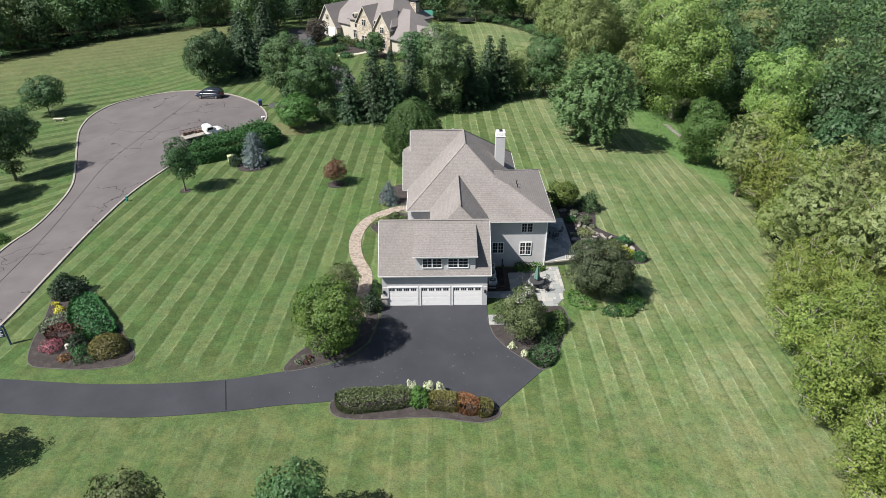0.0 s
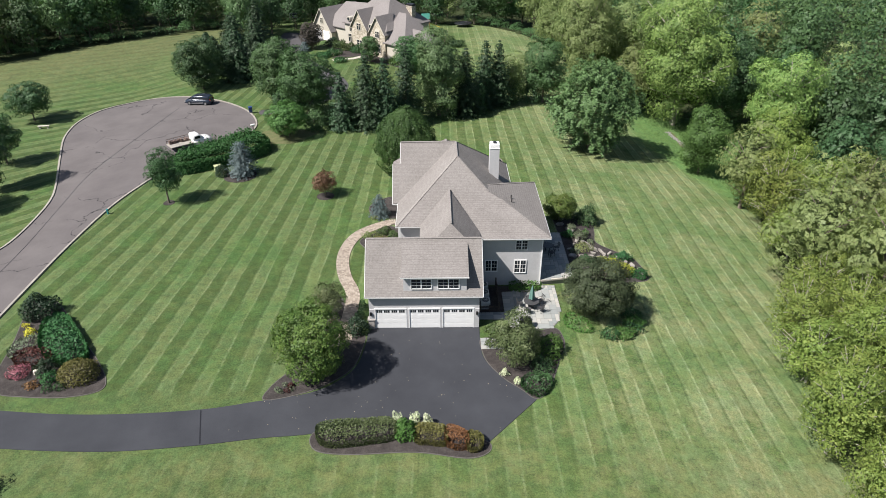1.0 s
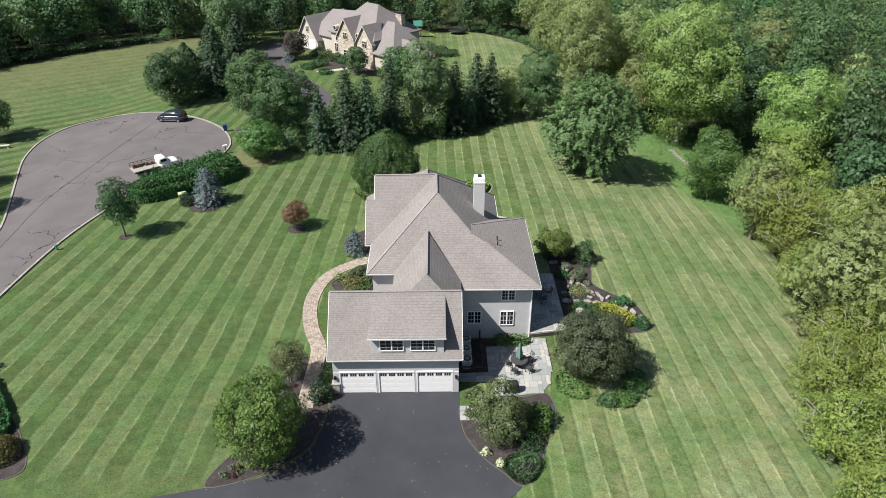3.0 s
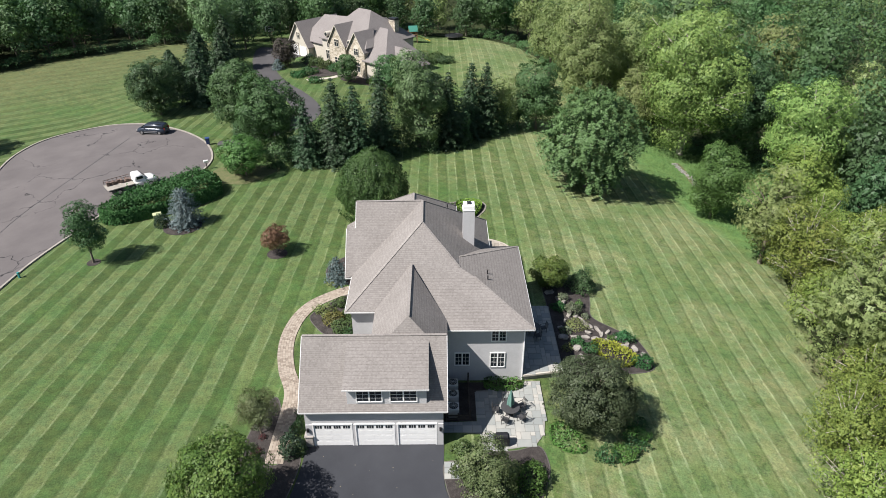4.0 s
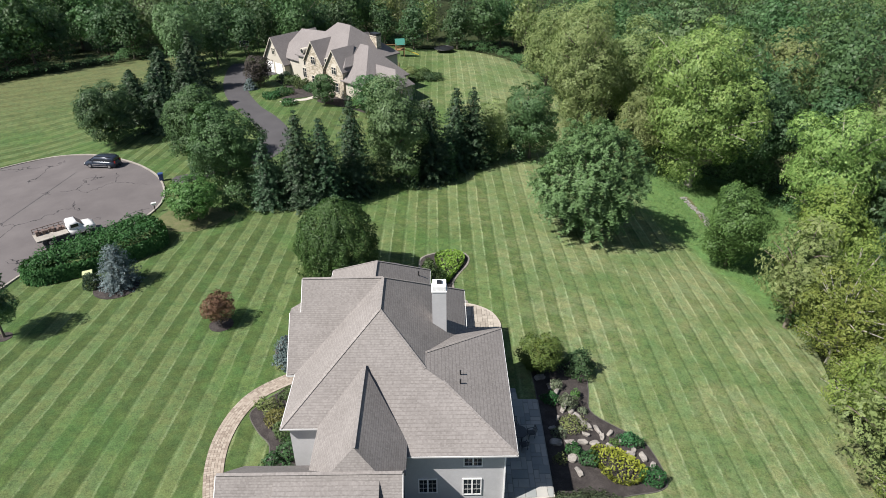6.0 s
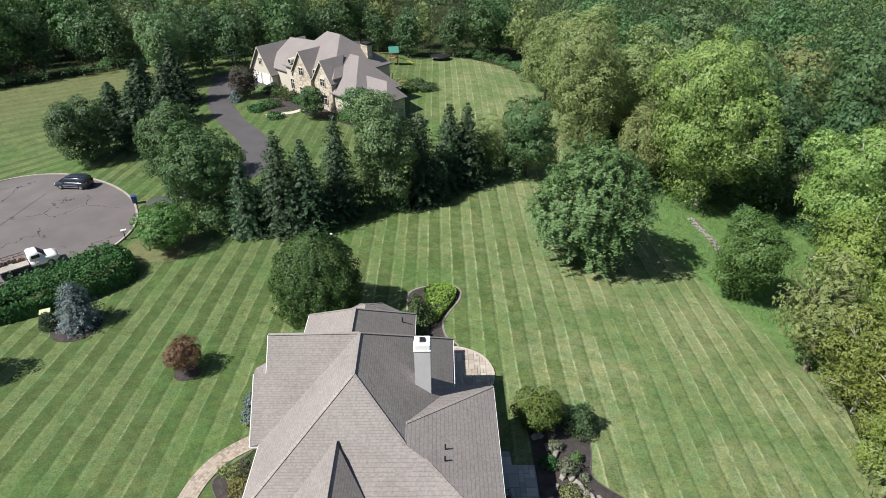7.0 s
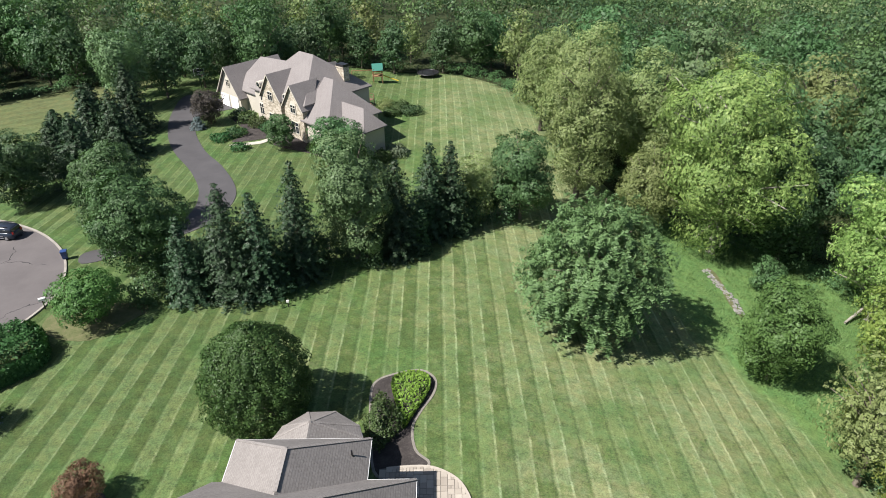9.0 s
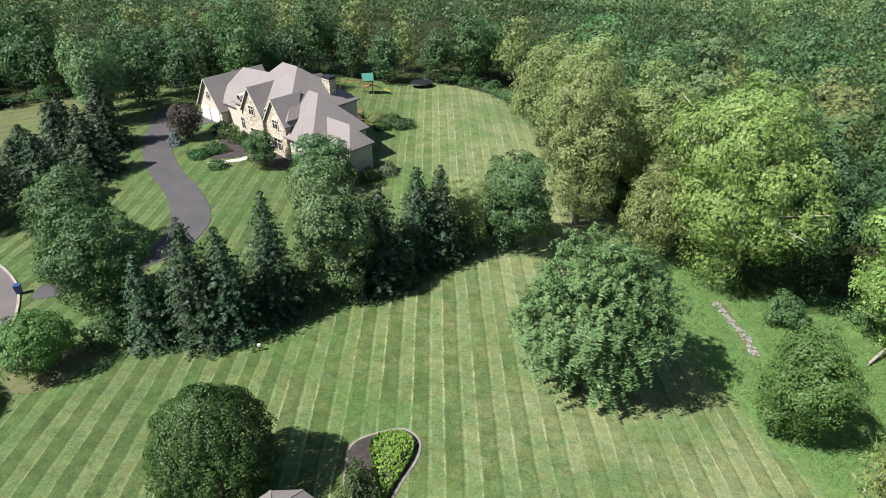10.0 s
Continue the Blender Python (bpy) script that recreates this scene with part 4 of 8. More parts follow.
# ---- trees and shrubs near the house ----
R = np.random.default_rng
LEAF_MAGNOLIA = leaf_material("leaf_magnolia", (0.042, 0.066, 0.024), (0.105, 0.136, 0.058), (0.17, 0.185, 0.095))
LEAF_HORNBEAM = leaf_material("leaf_hornbeam", (0.020, 0.048, 0.014), (0.064, 0.112, 0.030))
LEAF_LOOSE = leaf_material("leaf_loose", (0.062, 0.105, 0.042), (0.140, 0.205, 0.092))
LEAF_LIME = leaf_material("leaf_lime", (0.044, 0.094, 0.026), (0.105, 0.188, 0.052))


def trees_near():
    tree("maple_tree", on_ground(-8.85, -6.5), R(1), 7.5, 3.3, 0.0, 0.62, 0.2, LEAF_MAPLE, "rounded maple turning yellow-green beside the driveway", 0.45, 0.16, 0.04, forks=10)
    tree("small_tree", on_ground(-8.7, 1.2), R(2), 3.9, 1.75, 1.3, 0.42, 0.13, LEAF_MAGNOLIA, "small thin tree by the paved walk", 0.4, 0.22, forks=8)
    tree("magnolia_tree", on_ground(7.75, -5.0), R(3), 5.1, 2.55, 0.2, 0.5, 0.16, LEAF_MAGNOLIA, "loose grey-green tree in the bed beside the driveway", 0.36, 0.3, forks=14)
    tree("cherry_tree", on_ground(16.2, 2.1), R(4), 5.9, 3.75, 0.0, 0.55, 0.17, LEAF_CHERRY, "dense dark wide-crowned tree beside the patio", 0.42, 0.15, 0.03, forks=16)
    egg_tree("hornbeam_tree", on_ground(-2.85, 34.7), R(5), 9.0, 4.3, 0.2, 42000, LEAF_HORNBEAM, "dense dark green tree clipped to an egg behind the house")
    weeping_tree("willow_tree", on_ground(25.0, 48.5), R(6), 14.6, 6.9, 0.42, LEAF_WILLOW, "big drooping grey-green tree on the back lawn")
    tree("street_tree", on_ground(-32.05, 25.5), R(7), 7.4, 2.3, 1.3, 0.55, 0.2, LEAF_DARK, "young dark tree on a bare trunk beside the road", 0.42, 0.24, 0.1, forks=8)
    spruce("blue_spruce", on_ground(-24.8, 33.7), R(8), 4.9, 2.5, 0.2, LEAF_BLUE, "silver-blue spruce beside the low hedge", rows=22, blunt=0.42)
    tree("red_maple", on_ground(-12.85, 27.0), R(9), 3.6, 1.75, 0.4, 0.36, 0.15, LEAF_RED, "small reddish-brown ornamental maple on the lawn", 0.42, 0.2, forks=8)
    spruce("blue_spruce", on_ground(-5.6, 21.5), R(10), 3.0, 1.5, 0.2, LEAF_BLUE, "low blue spruce in the mulch by the house", rows=13, blunt=0.5)
    tree("young_tree", on_ground(-18.6, -25.2), R(50), 6.6, 2.3, 0.8, 0.55, 0.24, LEAF_MAGNOLIA, "brownish-green young tree on the front lawn")
    tree("young_tree", on_ground(-8.5, -25.4), R(51), 6.6, 2.7, 0.8, 0.55, 0.24, LEAF_GREEN, "green young tree on the front lawn")
    tree("young_tree", on_ground(-35.2, -20.0), R(52), 7.5, 2.8, 1.6, 0.7, 0.26, LEAF_GREEN, "green tree on the front lawn by the road")
    # row behind the back lawn
    spruce("spruce_tree", on_ground(-13.5, 51.3), R(11), 9.2, 2.9, 0.34, LEAF_SPRUCE, "dark spruce in the screen of evergreens", "evergreen screen")
    spruce("spruce_tree", on_ground(-9.6, 52.4), R(12), 12.2, 4.2, 0.36, LEAF_SPRUCE, "tall dark spruce in the screen of evergreens", "evergreen screen", rows=32)
    spruce("spruce_tree", on_ground(-6.9, 52.9), R(53), 11.4, 4.0, 0.36, LEAF_SPRUCE, "tall dark spruce in the screen of evergreens", "evergreen screen", rows=30)
    spruce("spruce_tree", on_ground(-3.6, 56.6), R(13), 13.2, 3.9, 0.36, LEAF_SPRUCE, "tall dark spruce in the screen of evergreens", "evergreen screen", rows=32)
    tree("screen_tree", on_ground(1.7, 60.8), R(14), 15.6, 4.9, 0.4, 0.95, 0.32, LEAF_LOOSE, "tall loose grey-green tree among the spruces", 0.4, 0.26, 0.08, forks=16)
    spruce("spruce_tree", on_ground(6.2, 62.2), R(15), 11.6, 4.4, 0.38, LEAF_SPRUCE, "dark shaded spruce in the screen of evergreens", "evergreen screen", rows=30)
    spruce("spruce_tree", on_ground(9.9, 66.6), R(16), 12.0, 4.0, 0.36, LEAF_SPRUCE, "tall dark spruce in the screen of evergreens", "evergreen screen", rows=30)
    spruce("spruce_tree", on_ground(12.3, 67.6), R(17), 11.6, 3.8, 0.36, LEAF_SPRUCE, "dark spruce in the screen of evergreens", "evergreen screen", rows=30)
    tree("screen_tree", on_ground(15.4, 70.3), R(18), 10.0, 2.4, 0.2, 0.7, 0.3, LEAF_OLIVE, "narrow yellow-green tree at the end of the screen", 0.42, 0.2, 0.12)
    tree("screen_tree", on_ground(21.2, 72.0), R(19), 12.4, 4.6, 0.1, 0.9, 0.32, LEAF_GREEN, "bushy dark green tree at the end of the screen", 0.42, 0.18, 0.12)
    tree("lawn_tree", on_ground(-42.4, 74.0), R(20), 9.9, 5.5, 0.2, 0.9, 0.32, LEAF_DARK, "spreading dark green tree beside the cul-de-sac", 0.42, 0.16)
    tree("lawn_tree", on_ground(-26.2, 65.2), R(21), 12.0, 4.9, 0.2, 0.85, 0.3, LEAF_GREEN, "broad green tree behind the cul-de-sac", 0.42, 0.16, 0.06)
    tree("lawn_tree", on_ground(-19.6, 55.9), R(22), 12.0, 5.1, 0.2, 0.85, 0.3, LEAF_GREEN, "broad round green tree at the end of the screen", 0.42, 0.16, 0.06)
    tree("bushy_tree", on_ground(-21.2, 47.3), R(23), 6.0, 3.3, 0.0, 0.55, 0.22, LEAF_LIME, "low bright green bushy tree at the cul-de-sac", 0.42, 0.12)
    # west side of the road
    tree("roadside_tree", on_ground(-67.2, 60.3), R(24), 6.6, 4.3, 1.1, 0.7, 0.3, LEAF_DARK, "low wide dark tree on the grass across the road", 0.42, 0.2)
    for i, (x, y, h, r) in enumerate(((-57.6, 32.0, 11.5, 3.6), (-58.6, 25.0, 9.8, 3.6), (-58.0, 16.5, 9.2, 3.6), (-61.0, 41.0, 8.0, 3.2))):
        tree("roadside_tree", on_ground(x, y), R(30 + i), h, r, 0.9, 0.8, 0.3, LEAF_DARK, "dark green tree in the row across the road", 0.42, 0.22, group="roadside row")
    # far house grounds
    tree("plum_tree", on_ground(-26.05, 100.3), R(40), 5.8, 2.8, 0.3, 0.55, 0.27, LEAF_PLUM, "dark purple-brown ornamental tree by the neighbour's garage", 0.42, 0.14)
    for i, (x, y, h, r) in enumerate(((-36.8, 79.5, 11.0, 3.9), (-42.3, 83.5, 8.0, 3.8), (-35.0, 87.5, 11.0, 3.8), (-39.8, 90.0, 11.0, 4.0), (-46.5, 92.5, 6.5, 3.4), (-42.6, 97.0, 9.0, 3.8), (-37.0, 97.5, 12.0, 4.0))):
        spruce("spruce_tree", on_ground(x, y), R(41 + i), h * 0.92, r * 1.2, 0.46, LEAF_SPRUCE, "dark spruce beside the neighbour's drive", "drive spruces")

    # screen understory
    for i, (x, y, r, h, m) in enumerate(((-17.6, 50.8, 2.0, 2.6, LEAF_GREEN), (-12.0, 53.6, 2.4, 4.5, LEAF_DARK), (-6.8, 55.8, 2.3, 4.5, LEAF_DARK), (-1.6, 60.2, 2.4, 4.0, LEAF_DARK), (2.8, 60.8, 2.3, 3.6, LEAF_DARK), (7.8, 64.0, 2.6, 5.5, LEAF_DARK), (14.2, 69.0, 2.2, 4.6, LEAF_DARK), (18.6, 72.4, 2.3, 4.6, LEAF_DARK), (-24.6, 62.0, 2.6, 3.0, LEAF_DARK), (-17.4, 54.0, 2.0, 3.4, LEAF_DARK))):
        shrub("understory_shrub", on_ground(x, y), R(90 + i), r, r, h, 0.34, 22, m, "shaded dark shrub filling the evergreen screen", "screen understory", 0.2)


trees_near()


# ---- woods ----
PALE_BARK = plain("pale_bark", (0.30, 0.28, 0.24), 0.85, 0.3, 2.0)


def east_edge(y):
    return float(np.interp(y, (-38, -18, -5, 7, 20, 32, 44, 80), (24.5, 27.5, 30.0, 35.0, 38.5, 38.0, 44.2, 53.0)))


def make_woods():
    rng = R(77)
    spots = []

    def hero(x, y, h, r, low, clump, material, label, seed, bark=None, leaf=0.42, cover=0.36, lobes=0.3, egg=0.0, forks=14):
        spots.append((x, y))
        tree("woodland_tree", on_ground(x, y), R(seed), h, r, low, clump, leaf, material, label, cover, lobes, egg, forks=forks, group="woods", bark=bark, droop=0.4)

    hero(45.3, 69.0, 28.0, 10.4, 0.4, 1.6, LEAF_BRIGHT, "huge bright yellow-green sycamore above the woods", 501, PALE_BARK, 0.46, 0.46, 0.42, 0.02, 30)
    hero(58.4, 56.0, 19.0, 7.6, 1.0, 1.2, LEAF_BRIGHT, "bright yellow-green sycamore with pale leaning limbs", 502, PALE_BARK, 0.44, 0.44, 0.40, 0.0, 34)
    hero(52.0, 43.0, 12.5, 5.4, 0.4, 0.95, LEAF_SCRUB, "yellow-green tree at the wood's edge", 512, PALE_BARK, 0.36, 0.36, 0.3, 0.0, 18)
    hero(29.8, 79.5, 23.0, 7.2, 0.4, 1.1, LEAF_OLIVE, "tall olive-yellow tree at the wood's edge", 503, None, 0.38)
    hero(33.5, 91.5, 23.0, 7.6, 0.6, 1.2, LEAF_OLIVE, "tall olive-yellow tree at the wood's edge", 504, None, 0.42)
    hero(28.5, 106.0, 18.0, 5.6, 0.8, 1.1, LEAF_OLIVE, "olive-yellow tree at the wood's edge", 505)
    hero(40.5, 84.0, 22.0, 6.5, 0.8, 1.2, LEAF_OLIVE, "olive-green tree at the wood's edge", 506)
    hero(40.9, 43.3, 10.8, 4.0, 0.1, 0.75, LEAF_LIME, "bushy olive-green tree in the rough grass", 507, None, 0.27, 0.42, 0.2, 0.05)
    hero(37.5, 72.5, 13.0, 4.6, 0.2, 0.95, LEAF_OLIVE, "olive-green tree below the tall sycamore", 508, None, 0.34)
    hero(53.5, 68.0, 19.0, 6.8, 0.4, 1.2, LEAF_DARK, "dark green tree behind the sycamore", 509)
    hero(-42.5, 108.0, 14.5, 5.2, 0.6, 1.0, LEAF_LOOSE, "tall light green tree behind the drive spruces", 510, None, 0.4)
    hero(49.0, 61.0, 4.2, 2.8, 0.1, 0.6, LEAF_GREEN, "green bush in the rough grass", 511, None, 0.3)

    kinds = []
    for seed, h, r, low, clump, leaf, mat, label, forks in (
            (60, 17, 5.4, 0.4, 1.4, 0.62, LEAF_GREEN, "tall green tree in the woods", 8),
            (61, 16, 5.0, 0.3, 1.35, 0.62, LEAF_DARK, "tall dark green tree in the woods", 8),
            (62, 10.5, 4.4, 0.4, 0.62, 0.25, LEAF_SCRUB, "thin yellowing olive-green tree at the wood's edge", 46),
            (63, 15, 4.9, 0.3, 1.3, 0.6, LEAF_OLIVE, "yellow-green tree in the woods", 12),
            (64, 19, 5.8, 0.4, 1.5, 0.65, LEAF_LOOSE, "tall grey-green tree in the woods", 10),
            (66, 8.0, 4.0, 0.2, 0.58, 0.25, LEAF_SCRUB, "low yellowing olive-green tree at the wood's edge", 40)):
        kinds.append([seed, h, r, low, clump, leaf, mat, label, forks, None])

    def plant(k, x, y, s):
        d = kinds[k]
        m = on_ground(x, y, rng.uniform(0, 360), s, -0.2)
        if d[9] is None:
            d[9] = tree("woodland_tree", m, R(d[0]), d[1], d[2], d[3], d[4], d[5], d[6], d[7], 0.20 if d[5] < 0.5 else 0.19, 0.30 if d[5] < 0.5 else 0.26, 0.06 if d[5] < 0.5 else 0.16, forks=d[8], group="woods", bark=PALE_BARK if d[5] < 0.5 else None)
        else:
            copy_thing(d[9], m)

    def scatter(x0, x1, y0, y1, gap, test, pick, lo, hi, tries, put):
        for _ in range(tries):
            x, y = rng.uniform(x0, x1), rng.uniform(y0, y1)
            if not test(x, y) or any((x - a) ** 2 + (y - b) ** 2 < gap * gap for a, b in spots):
                continue
            spots.append((x, y))
            put(int(rng.choice(pick)), x, y, rng.uniform(lo, hi))

    scatter(25, 60, -40, 36, 3.9, lambda x, y: x > east_edge(y) + (2.0 if y < 4 else 3.8), (2, 2, 5, 5, 3), 0.78, 1.1, 2200, plant)
    scatter(44, 74, 36, 80, 6.7, lambda x, y: x > east_edge(y) + 14 or (x > 50 and y < 46), (1, 1, 1, 0), 0.85, 1.15, 500, plant)
    scatter(33, 82, 80, 136, 7.1, lambda x, y: x > 35 - 0.12 * (y - 80) + 1, (3, 0, 4, 1, 0), 0.9, 1.2, 500, plant)
    scatter(-60, 34, 139, 152, 5.6, lambda x, y: y > 140, (0, 1, 1, 3), 0.75, 1.05, 420, plant)
    scatter(-50, -36, 106, 140, 5.6, lambda x, y: x < -37.5 and y > 104 - (x + 37) * 1.2, (1, 0, 1), 0.75, 1.0, 200, plant)
    scatter(-36, -14, 118, 140, 5.6, lambda x, y: y > 121 or x < -29, (1, 0, 1), 0.8, 1.0, 120, plant)
    scatter(-130, -40, 62, 146, 5.6, lambda x, y: y > 125.5 + (x + 66) * 1.0, (1, 0, 1, 4), 0.8, 1.1, 900, plant)

    # the deep woods behind, seen only as a canopy
    parts_c, parts_n, parts_s = [], [], []

    def far_plant(k, x, y, s):
        d = kinds[k]
        cl = crown_clumps(rng, d[1] * s, d[2] * s, d[3], 2.3, 0.26, 0.06)
        c, nn, sz = clump_leaves(rng, cl, 0.75, 0.085)
        keep = c[:, 2] > d[1] * s * 0.35
        parts_c.append(c[keep] + np.array([x, y, height(x, y)]))
        parts_n.append(nn[keep])
        parts_s.append(sz[keep])

    scatter(-150, 150, 150, 212, 7.0, lambda x, y: True, (0, 1, 4, 0), 0.75, 1.5, 1700, far_plant)
    scatter(75, 150, 30, 150, 7.2, lambda x, y: True, (0, 1, 4, 3), 0.75, 1.45, 1000, far_plant)
    scatter(60, 84, -25, 36, 7.2, lambda x, y: True, (3, 0, 4), 0.7, 1.0, 160, far_plant)
    scatter(-150, -100, 70, 150, 7.0, lambda x, y: y > 135 + (x + 66) * 1.0, (0, 1, 4), 0.9, 1.2, 260, far_plant)
    # low growth along the edges of the woods
    c, nn, sz = [], [], []
    rim = ((34.5, -32), (37, -12), (42.5, 8), (46, 22), (48.5, 34), (62, 38), (64, 52), (56, 69), (43, 77), (38, 85), (35, 96), (33, 106), (31, 119), (27, 132), (20, 140), (0, 144), (-40, 144), (-55, 136), (-64, 127), (-80, 111), (-93, 97), (-125, 65))
    for (xa, ya), (xb, yb) in zip(rim, rim[1:]):
        for _ in range(int(math.hypot(xb - xa, yb - ya) * 1.1)):
            t = rng.uniform()
            x, y = xa + (xb - xa) * t + rng.normal() * 1.5, ya + (yb - ya) * t + rng.normal() * 1.5
            r = rng.uniform(0.7, 1.9)
            two = np.array([(0, 0, r * 0.6), (rng.normal() * r, rng.normal() * r, r * 0.8)]), np.array([r, r * 0.6]), np.array([(0, 0, 1.0), (0, 0, 1.0)])
            a, b, d = clump_leaves(rng, two, 0.34, 0.3)
            c.append(a + np.array([x, y, height(x, y)]))
            nn.append(b)
            sz.append(d)
    low = leaf_mesh("undergrowth", np.concatenate(c), np.concatenate(nn), np.concatenate(sz), rng)
    low.materials.append(LEAF_GREEN)
    tagged(new("undergrowth", low), "green undergrowth along the edge of the woods", "undergrowth", kind="stuff")
    me = leaf_mesh("deep_woods", np.concatenate(parts_c), np.concatenate(parts_n), np.concatenate(parts_s), rng)
    me.materials.append(LEAF_DEEP)
    tagged(new("deep_woods", me), "unbroken dark green canopy of the deep woods", "woods", kind="stuff")


LEAF_SCRUB = leaf_material("leaf_scrub", (0.050, 0.086, 0.020), (0.158, 0.208, 0.047), (0.272, 0.290, 0.080), 0.55, 10.0, 0.46)
LEAF_DEEP = leaf_material("leaf_deep", (0.020, 0.046, 0.023), (0.064, 0.110, 0.048), None, 0.5, 9.0, 0.43, (1.9, 1.6, 1.2))
make_woods()

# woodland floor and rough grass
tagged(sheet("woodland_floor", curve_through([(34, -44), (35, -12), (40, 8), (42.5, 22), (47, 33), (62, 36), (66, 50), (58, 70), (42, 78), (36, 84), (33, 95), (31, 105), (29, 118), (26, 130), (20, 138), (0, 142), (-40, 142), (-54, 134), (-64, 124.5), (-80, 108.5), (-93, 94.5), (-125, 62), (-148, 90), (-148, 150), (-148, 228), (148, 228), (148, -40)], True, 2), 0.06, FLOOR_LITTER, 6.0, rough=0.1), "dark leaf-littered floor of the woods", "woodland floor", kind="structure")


def grass_tufts():
    rng = R(600)
    pts = []
    while len(pts) < 30000:
        x, y = rng.uniform(34, 62), rng.uniform(24, 74)
        inner = x - (36.5 + 0.0095 * (60 - y) ** 2) + 3.0 * noise.noise((x * 0.3, y * 0.3, 1.0))
        if inner > rng.uniform(0, 5) and not (abs(x - 43.5) < 1.1 and 53 < y < 65):
            pts.append((x, y, height(x, y) + 0.08 + 0.10 * min(max(inner, 0), 3) / 3))
    n = len(pts)
    nn = rng.normal(size=(n, 3)) * np.array([1, 1, 0.35]) + np.array([-0.5, -0.6, 0.6])
    up = np.tile([0.0, 0.0, 1.0], (n, 1)) + rng.normal(size=(n, 3)) * 0.45
    me = leaf_mesh("grass_tufts", np.array(pts), nn, rng.uniform(0.2, 0.5, n), rng, 0.13, np.cross(nn, np.cross(up, nn)))
    me.materials.append(leaf_material("grass_blades", (0.072, 0.148, 0.042), (0.150, 0.238, 0.080), None, 0.6, 0.0))
    tagged(new("grass_tufts", me), "long bright green grass tufts below the woods", "long grass", kind="stuff")


grass_tufts()
path = tagged(sheet("stone_path", curve_through([(43.3, 64.5), (43.9, 63.6), (43.75, 60.0), (43.35, 57.0), (43.6, 54.6), (43.0, 54.4), (42.85, 57.0), (43.2, 60.5)], True, 3), 0.10, DRY_GRASS, 0.8, rough=0.05), "short strip of pale rubble in the rough grass", "path", kind="structure")


def rubble():
    rng = R(610)
    stone = plain("path_stone", (0.20, 0.195, 0.178), 0.9, 0.5, 3.5, 0.0, 0.6)
    kinds = []
    for k in range(4):
        bm = bmesh.new()
        bmesh.ops.create_icosphere(bm, subdivisions=1, radius=0.5)
        for v in bm.verts:
            v.co *= 1 + 0.5 * noise.noise(Vector(v.co) * 2 + Vector((k * 3.1, 0, 0)))
        me = bpy.data.meshes.new("stone")
        bm.to_mesh(me)
        bm.free()
        me.materials.append(stone)
        kinds.append(me)
    for i in range(140):
        t = rng.uniform()
        x = 43.2 + 0.35 * math.sin(t * 5) + rng.uniform(-0.5, 0.5)
        y = 54.6 + 9.6 * t
        s = rng.uniform(0.18, 0.45)
        ob = new("stone", kinds[i % 4])
        ob.parent = path
        ob.matrix_world = Matrix.Translation((x, y, height(x, y) + 0.12)) @ Matrix.Rotation(rng.uniform(0, 6.28), 4, "Z") @ Matrix.Diagonal((s, s * 0.75, s * 0.5, 1))


rubble()
v, f = [], []
tube(v, f, [(55.2, 55.0, height(55.2, 55.0) + 0.3), (57.5, 56.6, height(57.5, 56.6) + 0.8), (59.6, 57.6, height(59.6, 57.6) + 1.8)], [0.13, 0.19, 0.24], 8)
log = mesh_object("fallen_log", v, f, PALE_BARK, smooth=True)
tagged(log, "pale fallen tree trunk in the rough grass", "log")
tagged(sheet("dry_patch", curve_through([(-26.2, 47.0), (-24.0, 45.0), (-20.6, 44.6), (-18.6, 46.8), (-17.0, 49.6), (-20.0, 50.4), (-23.0, 50.4), (-25.6, 50.0)], True, 3), 0.03, DRY_GRASS, 1.2), "dry bare ground under the bushy tree", "bare ground", kind="structure")


# ---- beds, walks and patios ----
def near_edge(x, y, outline):
    best = 1e9
    for (xa, ya), (xb, yb) in zip(outline, outline[1:] + outline[:1]):
        dx, dy = xb - xa, yb - ya
        t = min(max(((x - xa) * dx + (y - ya) * dy) / (dx * dx + dy * dy + 1e-9), 0), 1)
        best = min(best, math.hypot(x - xa - t * dx, y - ya - t * dy))
    return best


